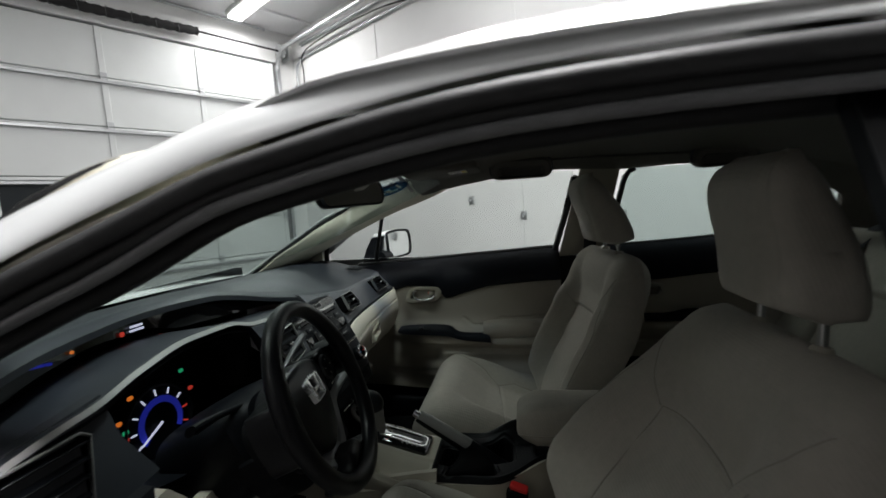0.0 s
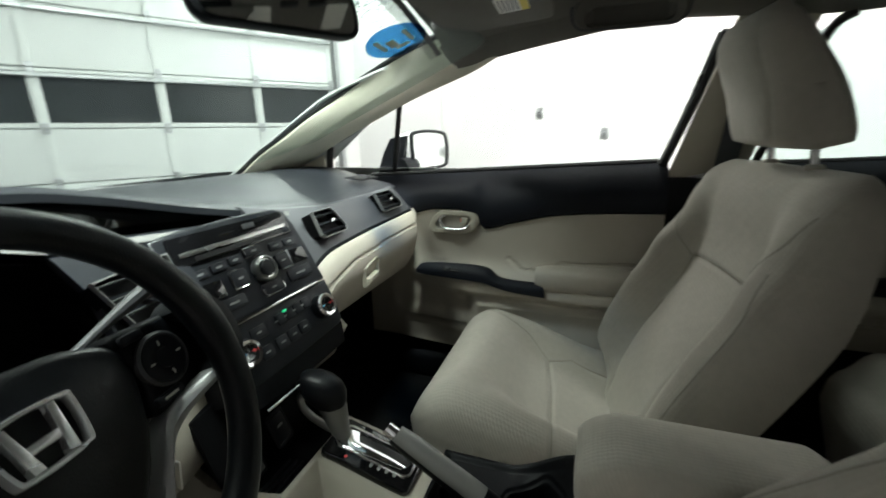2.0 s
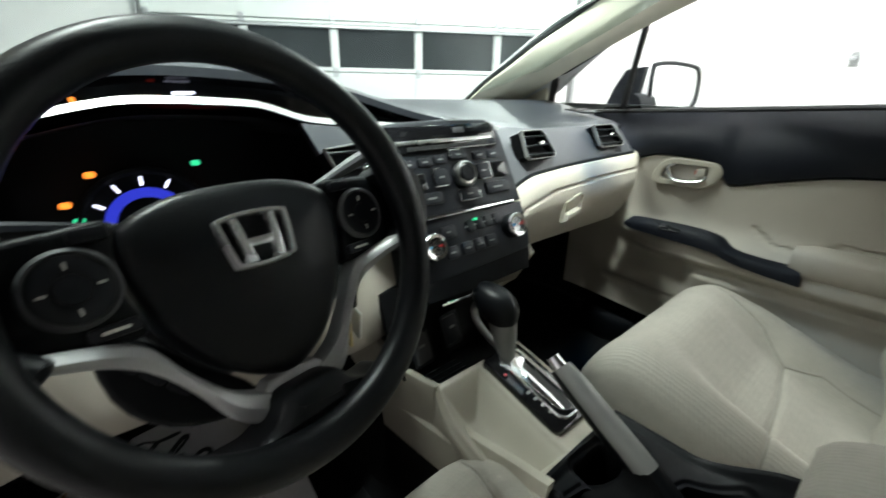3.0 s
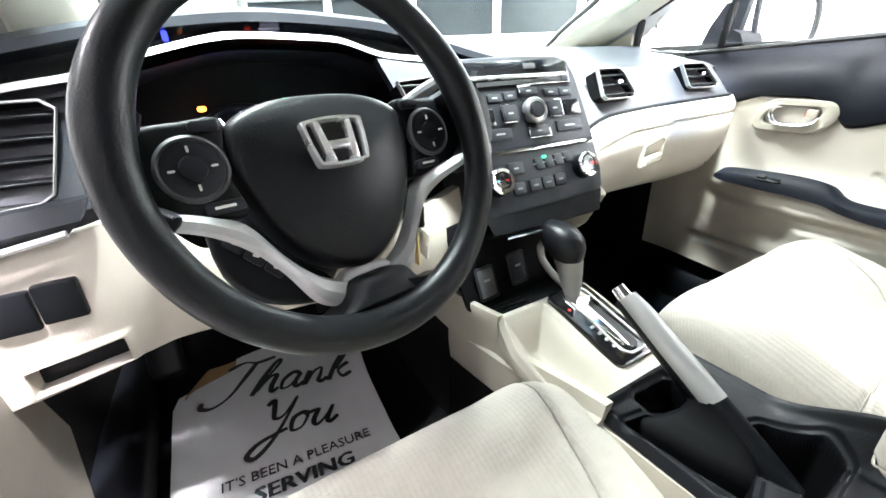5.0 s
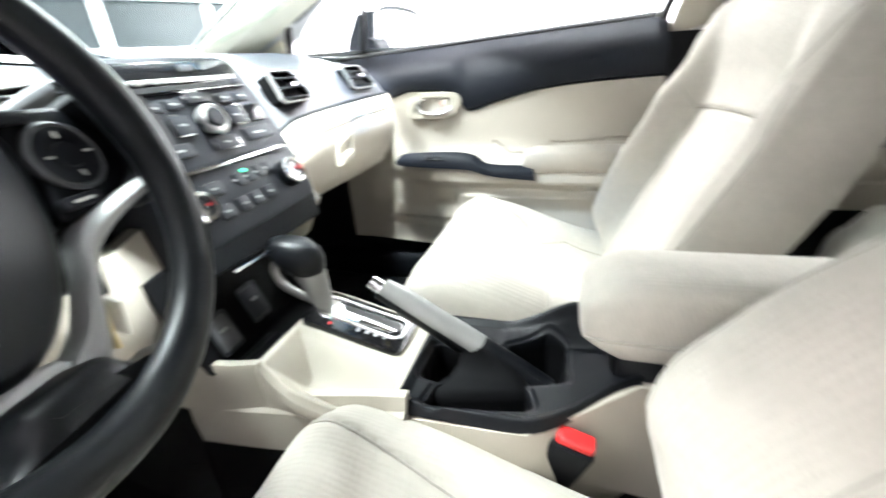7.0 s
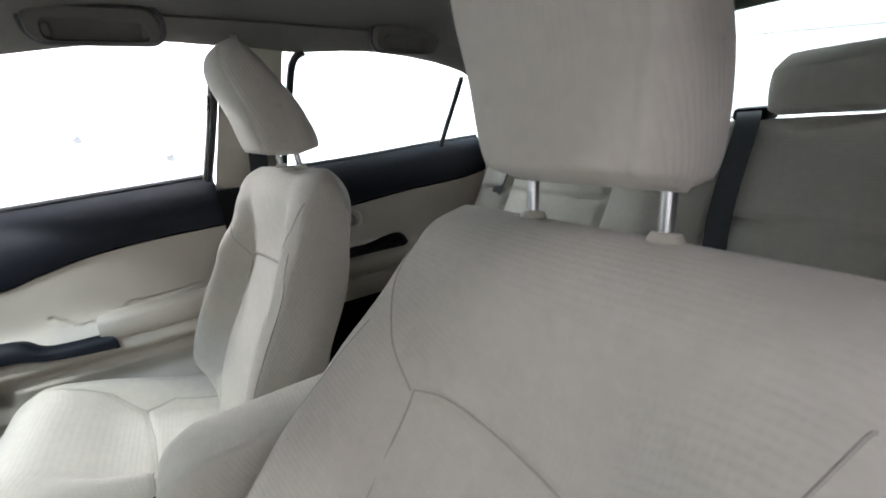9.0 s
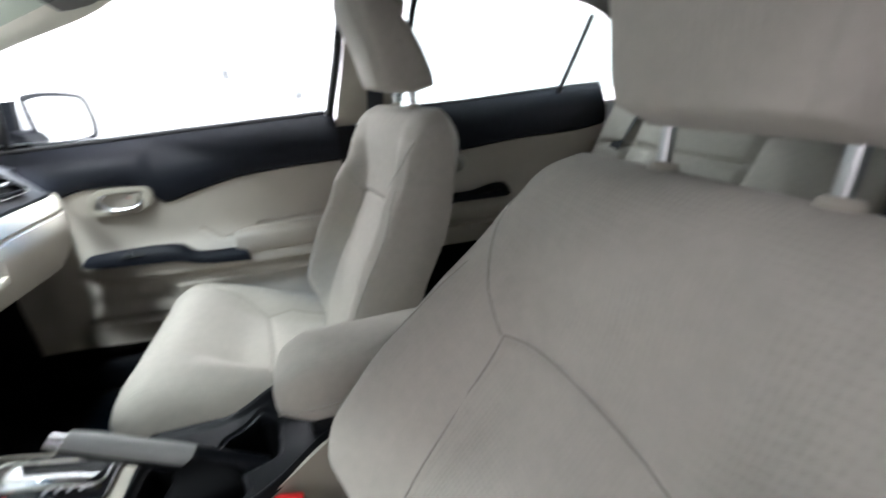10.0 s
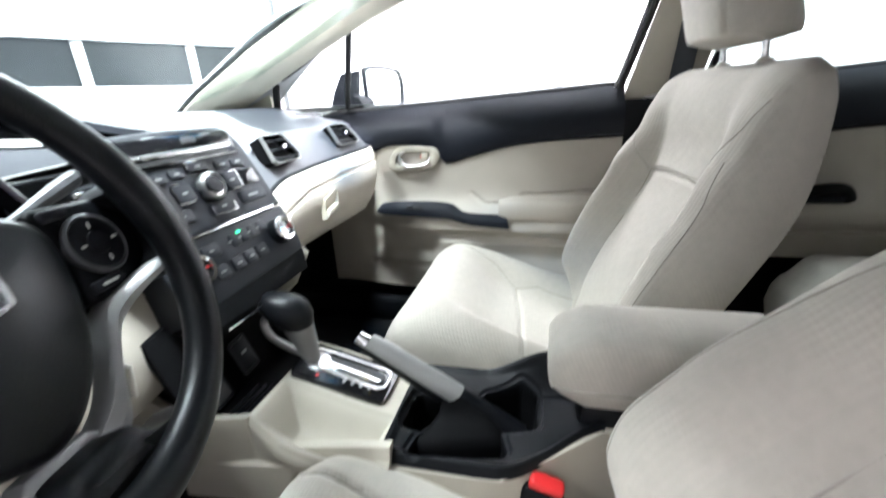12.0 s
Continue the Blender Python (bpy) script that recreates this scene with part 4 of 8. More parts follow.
    up = [(0.145, 0.706), (0.125, 0.722), (0.05, 0.727), (-0.02, 0.728), (-0.075, 0.722), (-0.11, 0.70), (-0.16, 0.694), (-0.238, 0.694)]
    dn = [(0.145, 0.698), (0.125, 0.692), (0.05, 0.688), (-0.02, 0.686), (-0.075, 0.682), (-0.11, 0.672), (-0.16, 0.664), (-0.245, 0.658)]
    ua, da = catmull([(0.640 - 0.012 * (i / 7), *p) for i, p in enumerate(up)], 4), catmull([(0.618 - 0.012 * (i / 7), *p) for i, p in enumerate(dn)], 4)
    rows = [[p.lerp(q, t) + Vector((-0.008 * math.sin(math.pi * t), 0, 0.004 * math.sin(math.pi * t))) for p, q in zip(ua, da)] for t in (0, 0.08, 0.3, 0.6, 0.92, 1)]
    add_slab(bm, rows, (0.03, 0, -0.008))
    strip = part("switch_strip", bm, NAVY, d, "satin black switch strip")
    bm = bmesh.new()
    mm = basis((0.6215, 0.03, 0.7135), (0, -1, 0), (0.82, 0, 0.57))
    add_plate(bm, rrect(0.052, 0.018, 0.004), 0.003, mm, 0.001)
    sw = part("window_switch", bm, BLACK, strip)
    bm = bmesh.new()
    add_plate(bm, rrect(0.018, 0.011, 0.003, -0.012), 0.0085, mm, 0.002, h0=0.003)
    part("rocker", bm, STACK, sw)
    # chrome lever in its cup
    bm = bmesh.new()
    m = basis((0.672, 0.035, 0.846), (0, -1, 0.0), (0.06, 0, 1))
    outer = [(p[0] + 0.012 * p[1] / 0.03, p[1]) for p in rrect(0.150, 0.070, 0.030, k=6)]
    inner = [(p[0] * 0.66 - 0.004, p[1] * 0.56) for p in outer]
    ring_plate(bm, outer, inner, 0.007, m, 0.004)
    bez = part("handle_bezel", bm, BEIGE, d, "beige handle surround")
    bm = bmesh.new()
    add_plate(bm, [(p[0] * 1.03, p[1] * 1.05) for p in inner], -0.012, m, 0.0, h0=-0.025)
    part("handle_cup", bm, BEIGE, bez)
    bm = bmesh.new()
    hp = catmull([(-0.026, 0.018, 0.004), (-0.038, 0.015, 0.007), (-0.041, 0.002, 0.009), (-0.030, -0.014, 0.011), (-0.010, -0.0185, 0.012), (0.016, -0.018, 0.012), (0.038, -0.012, 0.010), (0.046, -0.002, 0.006)], 5)
    add_tube(bm, [m @ p for p in hp], [0.0045 + 0.0028 * math.sin(math.pi * i / (len(hp) - 1)) for i in range(len(hp))], 12, flat=0.6)
    part("handle_lever", bm, CHROME, bez, "chrome release lever")
    bm = bmesh.new()
    add_plate(bm, rrect(0.022, 0.020, 0.006, 0.032, 0.006), 0.006, m, 0.004, seg=3, h0=-0.012)
    part("lock_knob", bm, BEIGE, bez)
    bm = bmesh.new()
    add_plate(bm, rrect(0.004, 0.012, 0.001, 0.019, 0.006), -0.004, m, h0=-0.012)
    part("lock_mark", bm, RED, bez)
    bm = bmesh.new()
    ring_plate(bm, [(p[0] * 1.04, p[1] * 1.07) for p in inner], inner, 0.0035, m, h0=-0.008)
    part("handle_gap_ring", bm, GREY, bez)
    # glass, divider, quarter glass
    pane = [gpt(1, 0.265, 0.965), gpt(1, 0.175, 1.18)] + [tuple(p) for p in catmull([(0.586, -0.133, 1.282), (0.566, -0.424, 1.318), (0.568, -0.575, 1.313)], 4)] + [gpt(1, -0.575, 1.29), gpt(1, -0.52, 1.0), gpt(1, -0.2, 0.99)]
    window_pane(d, pane)
    window_pane(d, [gpt(1, 0.48, 0.945), gpt(1, 0.465, 1.05), gpt(1, 0.19, 1.185), gpt(1, 0.28, 0.955)])
    bm = bmesh.new()
    add_tube(bm, [gpt(1, 0.275, 0.955, 0.0), gpt(1, 0.178, 1.192, 0.0)], 0.0085, 8)
    part("window_divider", bm, RUBBER, d, "black window divider")
    bm = bmesh.new()
    add_tube(bm, catmull([gpt(1, -0.515, 1.0, -0.004), gpt(1, -0.553, 1.15, -0.004), gpt(1, -0.583, 1.295, -0.004)], 5), 0.009, 8)
    part("window_channel", bm, RUBBER, d)
    bm = bmesh.new()
    add_tube(bm, catmull([gpt(1, -0.503, 1.0, 0.002), gpt(1, -0.541, 1.15, 0.002), gpt(1, -0.571, 1.295, 0.002)], 5), 0.0035, 6)
    part("channel_lip", bm, STEEL, d, "pale edge of the glass channel")
    # sail corner with the mirror foot
    bm = bmesh.new()
    add_slab(bm, [[(0.772, y0, z0), (0.765, (y0 + y1) / 2, (z0 + z1) / 2), (0.772, y1, z1)] for y0, z0, y1, z1 in ((0.300, 0.958, 0.255, 0.958), (0.335, 0.985, 0.246, 0.985), (0.315, 1.04, 0.238, 1.04), (0.285, 1.092, 0.228, 1.10))], (0.02, 0, 0))
    part("mirror_sail", bm, BLACK, d, "black mirror foot")
    # quarter glass trim
    bm = bmesh.new()
    add_tube(bm, catmull([(0.705, 0.482, 0.935), (0.704, 0.478, 1.0), (0.702, 0.472, 1.052), (0.698, 0.455, 1.075), (0.675, 0.35, 1.120), (0.632, 0.20, 1.185)], 5), [0.011] * 15 + [0.0055] * 11, 8)
    part("quarter_seal", bm, RUBBER, d)
    bm = bmesh.new()
    add_slab(bm, [[(0.694, 0.676, 0.972), (0.700, 0.585, 1.016), (0.703, 0.500, 1.056)], [(0.702, 0.67, 0.945), (0.703, 0.58, 0.955), (0.705, 0.495, 0.965)], [(0.704, 0.67, 0.92), (0.704, 0.58, 0.925), (0.706, 0.495, 0.93)]], (0.012, 0, 0))
    part("quarter_trim", bm, LIT_BEIGE, d, "beige corner trim, paled as if lit")


front_door()


def rear_door(sgn):
    d = thing("rear_door", (sgn * 0.78, -1.05, 0.35), "closed rear door with black upper and beige lower trim", "car door", "rear doors")
    n = 40
    y_r, y_f = -1.42, -0.71
    ysd = [y_r + (y_f - y_r) * i / n for i in range(n + 1)]
    def rb(y):
        return lerp_tab([(-1.42, 0.93), (-1.31, 0.914), (-1.1, 0.905), (-0.89, 0.885), (-0.71, 0.875)], y)
    def rs(y):
        return lerp_tab([(-1.42, 1.055), (-1.25, 1.047), (-0.9, 1.025), (-0.71, 1.018)], y)
    bm = bmesh.new()
    rows = []
    for t in (0, 0.05, 0.2, 0.45, 0.75, 0.93, 1):
        rows.append([(sgn * ((0.68 if t else 0.69) + 0.04 * t * t - 0.01 * math.sin(math.pi * t)), y, rb(y) + (rs(y) - rb(y)) * t) for y in ysd])
    add_slab(bm, rows, (sgn * 0.03, 0, 0))
    part("upper_trim", bm, NAVY, d, "black soft upper door trim")
    bm = bmesh.new()
    rows = []
    for k in range(41):
        r = []
        for y in ysd:
            z = 0.575 + (rb(y) - 0.002 - 0.575) * k / 40
            arm = 0.040 * math.exp(-((z - 0.70) / 0.045) ** 2) * sstep(-0.76, -0.90, y)
            g = 0.010 if seg_dist(y, z, [(-0.72, 0.645), (-1.4, 0.665)]) < 0.012 else 0
            r.append((sgn * (0.688 - arm + g), y, z))
        rows.append(r)
    add_slab(bm, rows, (sgn * 0.03, 0, 0))
    part("door_panel", bm, BEIGE_SOFT, d, "beige moulded door panel")
    # black strip stands in for the dark gap between door and bench
    bm = bmesh.new()
    add_slab(bm, [[(sgn * (0.694 + 0.01 * t), y, 0.578 - 0.22 * t) for y in ysd] for t in (0, 0.3, 0.7, 1)], (sgn * 0.03, 0, 0))
    part("dark_lower_edge", bm, BLACK, d, "black strip for the darkness under the door panel")
    bm = bmesh.new()
    rows = [[(sgn * (0.665 - 0.025 * math.sin(math.pi * t)), y, 0.758 - 0.035 * t) for y in (-0.84, -0.9, -0.97, -1.03)] for t in (0, 0.3, 0.7, 1)]
    add_slab(bm, rows, (sgn * 0.03, 0, -0.01))
    strip = part("switch_strip", bm, NAVY, d, "satin black switch strip")
    bm = bmesh.new()
    add_tube(bm, catmull([(sgn * 0.668, -0.90, 0.742), (sgn * 0.656, -0.94, 0.752), (sgn * 0.650, -0.985, 0.764), (sgn * 0.652, -1.025, 0.762), (sgn * 0.662, -1.045, 0.735)], 4), 0.016, 10, flat=0.8)
    part("pull_grip", bm, BLACK, strip, "black pull grip")
    bm = bmesh.new()
    m = basis((sgn * 0.684, -0.86, 0.845), (0, -sgn, 0), (0, 0, 1))
    ring_plate(bm, rrect(0.11, 0.055, 0.024, k=5), [(p[0] * 0.66, p[1] * 0.6) for p in rrect(0.11, 0.055, 0.024, k=5)], 0.014, m, 0.005)
    part("handle_bezel", bm, BEIGE, d, "beige handle surround")
    bm = bmesh.new()
    ring_plate(bm, rrect(0.085, 0.04, 0.018, k=5), [(p[0] * 0.7, p[1] * 0.62) for p in rrect(0.085, 0.04, 0.018, k=5)], 0.019, m, 0.004, h0=0.002)
    part("handle_lever", bm, CHROME, d, "chrome release lever")
    # left pane is out of view and darkened to dim the rear seat
    window_pane(d, mat=REARGLASS if sgn > 0 else DIM_GLASS, pts=[gpt(sgn, -0.70, 1.0), gpt(sgn, -0.745, 1.285), gpt(sgn, -0.78, 1.308), gpt(sgn, -0.996, 1.308), gpt(sgn, -1.15, 1.285), gpt(sgn, -1.29, 1.255), gpt(sgn, -1.46, 1.19), gpt(sgn, -1.48, 1.12), gpt(sgn, -1.47, 1.04)])
    bm = bmesh.new()
    add_tube(bm, [gpt(sgn, -1.255, 1.03, -0.002), gpt(sgn, -1.285, 1.245, -0.002)], 0.008, 8)
    part("window_divider", bm, RUBBER, d, "black window divider")
    bm = bmesh.new()
    add_tube(bm, catmull([gpt(sgn, -0.715, 1.02, -0.004), gpt(sgn, -0.742, 1.2, -0.004), gpt(sgn, -0.757, 1.285, -0.004), gpt(sgn, -0.785, 1.307, -0.004)], 5), 0.009, 8)
    part("window_channel", bm, RUBBER, d)
    bm = bmesh.new()
    add_tube(bm, [(sgn * 0.725, y, rs(y) + 0.003) for y in ysd], 0.006, 8)
    part("window_seal", bm, RUBBER, d)


rear_door(1)
rear_door(-1)


def door_mirror():
    mi = thing("door_mirror", (0.94, 0.2, 0.98), "white-backed passenger door mirror in a black housing", "wing mirror")
    m = basis((0.915, 0.205, 1.045), (1, -0.22, 0), (0, 0.05, 1))
    out = [(-0.105, 0.045), (-0.09, 0.062), (-0.02, 0.068), (0.08, 0.062), (0.108, 0.045), (0.114, 0.0), (0.106, -0.04), (0.085, -0.056), (0.0, -0.058), (-0.08, -0.054), (-0.102, -0.035)]
    sm = [(p.x, p.y) for p in catmull([(a, b, 0) for a, b in out], 4, True)]
    bm = bmesh.new()
    rows = []
    for f_, z_ in ((1.0, 0.004), (1.06, 0.0), (1.07, -0.02), (0.98, -0.07), (0.7, -0.105), (0.3, -0.118)):
        rows.append([m @ Vector((p[0] * f_, p[1] * f_, z_)) for p in sm])
    add_grid(bm, rows, close_u=True, cap1=True)
    part("housing", bm, PAINT, mi, "white painted housing")
    bm = bmesh.new()
    ring_plate(bm, [(p[0] * 1.07, p[1] * 1.08) for p in sm], [(p[0] * 0.95, p[1] * 0.92) for p in sm], 0.010, m, 0.003)
    part("rim", bm, BLACK, mi, "black rim")
    bm = bmesh.new()
    add_plate(bm, [(p[0] * 0.97, p[1] * 0.95) for p in sm], 0.004, m)
    part("mirror_glass", bm, MIRROR, mi, "silvered mirror glass")
    bm = bmesh.new()
    add_tube(bm, [(0.835, 0.235, 1.0), (0.76, 0.25, 0.995)], [0.03, 0.036], 10)
    part("arm", bm, BLACK, mi)


door_mirror()

# ---- dashboard ----
dash = thing("dashboard", (0.0, 0.45, 0.62), "dark grey two-tier dashboard with a beige lower half", "dashboard")


def crest_z(x):
    return lerp_tab([(-0.68, 1.015), (-0.5, 1.05), (-0.35, 1.062), (-0.18, 1.053), (-0.08, 1.033), (0.07, 0.992), (0.2, 0.966), (0.3, 0.96), (0.68, 0.958)], x)


def crest_y(x):
    return lerp_tab([(-0.7, 0.30), (-0.5, 0.335), (-0.05, 0.34), (0.2, 0.25), (0.3, 0.205), (0.55, 0.205), (0.69, 0.235)], x)


def band_z(x):
    return lerp_tab([(-0.69, 0.958), (-0.615, 0.973), (-0.567, 0.98), (-0.498, 1.001), (-0.401, 1.018), (-0.294, 1.014), (-0.217, 0.993), (-0.14, 0.986), (-0.05, 0.978), (0.12, 0.968)], x)


xs = [-0.69 + 1.38 * i / 92 for i in range(93)]
bm = bmesh.new()
rows = []
for k in range(25):
    t = k / 24
    r = []
    for x in xs:
        y0, z0 = crest_y(x), crest_z(x)
        y1 = 0.93 - 0.22 * x * x
        y = y0 + (y1 - y0) * t
        zm = 1.006
        z = z0 + (zm - z0) * sstep(0, 0.45, t) - 0.045 * sstep(0.55, 1.0, t)
        z -= 0.010 * (1 - sstep(0, 0.05, t))
        r.append((x, y, z))
    rows.append(r)
add_slab(bm, rows, (0, 0, -0.012))
part("top_pad", bm, DASH, dash, "dark grey grained top pad")
bm = bmesh.new()
mm = basis((0.60, 0.30, 0.982), (1, 0, 0), (0, 1, 0.12))
for k in range(5):
    add_plate(bm, rrect(0.012, 0.06, 0.003, -0.04 + 0.02 * k), 0.003, mm, 0.001)
part("defroster_grille", bm, BLACK, dash)
# upper meter recess under the hood
bm = bmesh.new()
xr = [-0.69 + 0.84 * i / 56 for i in range(57)]
rows = [[(x, crest_y(x) + 0.004, crest_z(x) - 0.014) for x in xr],
        [(x, crest_y(x) + 0.05, crest_z(x) - 0.02) for x in xr],
        [(x, crest_y(x) + 0.06, crest_z(x) - 0.03) for x in xr],
        [(x, crest_y(x) + 0.055, max(band_z(x) - 0.012, crest_z(x) - 0.09)) for x in xr]]
add_grid(bm, rows)
up_m = part("upper_meter", bm, PIANO, dash, "gloss black upper display")
bm = bmesh.new()
rows = []
for t in (0, 0.03, 0.065, 0.07, 0.35, 0.7, 1.0):
    r = []
    for x in xr:
        y1 = crest_y(x) + 0.06
        y = 0.200 + (y1 - 0.200) * t
        z = band_z(x) - 0.008 * (1 - sstep(0, 0.03, t)) - (0.012 + 0.012) * t - (0.003 if t > 0.068 else 0.0)
        r.append((x, y, z))
    rows.append(r)
add_grid(bm, rows, mi=lambda j, i: 1 if j < 1 else 0)
add_grid(bm, [[(x, y + 0.004, z - 0.012) for x, y, z in r] for r in (rows[0], rows[-1])])
part("meter_shelf", bm, [DASH, RIMGREY], dash, "dark shelf between the two meters with a grey lip")


def dsp(name, x, z, w, h, mat, tilt=0.0, y=None, parent=up_m):
    b = bmesh.new()
    yy = crest_y(x) + 0.052 if y is None else y
    m = basis((x, yy, z), (1, 0, 0), (0, 0.0, 1)) @ Matrix.Rotation(tilt, 4, "Z")
    add_plate(b, rrect(w, h, min(w, h) * 0.3, k=2), 0.0012, m)
    return part(name, b, mat, parent)


for i in range(7):
    dsp("meter_bar", -0.547 + 0.0098 * i, 1.011 - 0.0014 * i, 0.0096, 0.005, G_BLUE, -0.12)
for i in range(7):
    dsp("meter_bar", -0.364 + 0.0145 * i, 0.989 - 0.001 * i, 0.0140, 0.004, G_RED)
bm = bmesh.new()
mU = basis((-0.515, crest_y(-0.5) + 0.05, 1.025), (1, 0, 0), (0, 0, 1))
ring_plate(bm, rrect(0.016, 0.018, 0.003), rrect(0.010, 0.013, 0.002), 0.001, mU)
part("speed_digit", bm, G_WHITE, up_m)
for i in range(2):
    dsp("message_bar", -0.325, 1.010 + 0.008 * i, 0.032 - 0.004 * i, 0.004, G_WHITE)
dsp("warning_lamp", -0.357, 1.010, 0.009, 0.009, G_RED)
dsp("speed_dash", -0.497, 1.025, 0.010, 0.003, G_WHITE)
dsp("warning_lamp", -0.475, 1.024, 0.008, 0.014, G_BLUE)
dsp("warning_lamp", -0.451, 1.009, 0.006, 0.006, G_ORANGE)

# rev counter in its deep cowl
bm = bmesh.new()
xc = [-0.555 + 0.37 * i / 40 for i in range(41)]
def cowl_low(x):
    return 0.800 + 0.03 * ((x + 0.37) / 0.17) ** 2
rows = []
for y, f_ in ((0.203, 1.0), (0.215, 0.985), (0.30, 0.94), (0.335, 0.93)):
    rows.append([(-0.37 + (x + 0.37) * f_, y, band_z(x) - 0.013 - (1 - f_) * 0.12) for x in xc])
low = []
for y, f_ in ((0.335, 0.93), (0.25, 0.96), (0.165, 1.0)):
    low.append([(-0.37 + (x + 0.37) * f_, y, cowl_low(x) + (0.0 if y > 0.2 else 0.004)) for x in xc])
add_grid(bm, rows + low)
cowl = part("meter_cowl", bm, BLACK, dash, "black meter cowl")
DC = Vector((-0.41, 0.272, 0.865))
bm = bmesh.new()
add_lathe(bm, [(0.062, 0), (0.066, 0.004), (0.070, 0.004), (0.071, 0.0)], 40, basis(DC, (1, 0, 0), (0, 0.1, 1)))
part("dial_ring", bm, BLACK, cowl)
bm = bmesh.new()
m = basis(DC + Vector((0, -0.002, 0)), (1, 0, 0), (0, 0.1, 1))
aa = [radians(215 - 250 * i / 40) for i in range(41)]
add_grid(bm, [[m @ Vector((r_ * math.cos(a), r_ * math.sin(a), 0.001)) for a in aa] for r_ in (0.034, 0.046)])
part("dial_glow", bm, G_BLUE, cowl, "blue glowing dial ring")
for i in range(9):
    a = radians(205 - 230 * i / 8)
    bm = bmesh.new()
    add_plate(bm, rrect(0.011, 0.0026, 0.0008), 0.0014, m @ Matrix.Rotation(a, 4, "Z") @ Matrix.Translation((0.054, 0, 0)))
    part("dial_tick", bm, G_WHITE if i < 7 else G_RED, cowl)
bm = bmesh.new()
add_plate(bm, [(0.0, -0.0018), (0.050, -0.0007), (0.050, 0.0007), (0.0, 0.0018)], 0.004, m @ Matrix.Rotation(radians(205), 4, "Z"), h0=0.002)
part("needle", bm, G_WHITE, cowl)
for (dx, dz, mt) in ((-0.046, 0.066, G_ORANGE), (-0.074, 0.035, G_ORANGE), (-0.066, 0.016, G_GREEN), (0.062, 0.070, G_GREEN), (0.075, 0.030, G_RED), (-0.068, 0.004, G_RED)):
    bm = bmesh.new()
    add_plate(bm, rrect(0.011, 0.007, 0.003), 0.001, m @ Matrix.Translation((dx, dz, 0)))
    part("warning_lamp", bm, mt, cowl)

# dark fascia: passenger side, with its lower edge along the beige trim
def fascia_low(x):
    return lerp_tab([(0.12, 0.800), (0.14, 0.845), (0.17, 0.865), (0.22, 0.878), (0.4, 0.886), (0.69, 0.890)], x)


bm = bmesh.new()
xp = [0.118 + 0.572 * i / 50 for i in range(51)]
rows = []
for t in [i / 14 for i in range(15)]:
    r = []
    for x in xp:
        z0, z1 = crest_z(x) - 0.004, fascia_low(x)
        y0 = crest_y(x)
        y = y0 - (y0 - 0.160) * (t ** 0.85) + 0.03 * sstep(0.62, 0.69, x) + 0.0
        r.append((x, y, z0 + (z1 - z0) * t - 0.008 * math.sin(math.pi * t) * 0))
    rows.append(r)
add_slab(bm, rows, (0, 0.02, 0))
part("fascia", bm, FASCIA, dash, "satin grey passenger fascia")
bm = bmesh.new()
add_tube(bm, [(x, 0.158 + 0.03 * sstep(0.62, 0.69, x), fascia_low(x) - 0.002) for x in xp], 0.0045, 8)
part("trim_line", bm, BLACK, dash)
# beige knee side with the glove box
def lower_y(x, t):
    prof = [(0.0, 0.146), (0.05, 0.137), (0.16, 0.127), (0.3, 0.123), (0.55, 0.135), (0.8, 0.165), (1.0, 0.235)]
    return lerp_tab(prof, t) + 0.06 * sstep(0.58, 0.69, x) * (0.4 + t)


bm = bmesh.new()
rows = []
for k in range(61):
    t = k / 60
    r = []
    for x in xp:
        z0 = fascia_low(x) - 0.004
        z1 = 0.69 - 0.015 * x
        z = z0 + (z1 - z0) * t
        g = 0.005 if seg_dist(x, z, [(0.125, 0.79), (0.16, 0.822), (0.25, 0.842), (0.45, 0.852), (0.62, 0.853)]) < 0.0035 else 0.0
        if seg_dist(x, z, [(0.14, 0.72), (0.45, 0.715), (0.60, 0.735)]) < 0.003:
            g = 0.004
        r.append((x, lower_y(x, t) + g, z))
    rows.append(r)
add_slab(bm, rows, (0, 0.02, 0.0))
gb = part("glove_box", bm, BEIGE_SOFT, dash, "beige glove box panel")
bm = bmesh.new()
mm = basis((0.305, 0.118, 0.795), (1, 0, 0.12), (0, 0.05, 1))
o_ = [(-0.032, -0.018), (0.030, -0.016), (0.044, 0.024), (0.034, 0.030), (-0.02, 0.022)]
ring_plate(bm, o_, [(p[0] * 0.95, p[1] * 0.93) for p in o_], 0.0004, mm, 0.0002, h0=-0.01)
lat = part("latch_surround", bm, BEIGE, gb)
bm = bmesh.new()
add_plate(bm, [(-0.026, -0.014), (0.022, -0.012), (0.026, -0.001), (-0.021, -0.003)], 0.006, mm, 0.002, h0=-0.008)
part("latch", bm, BEIGE, lat)
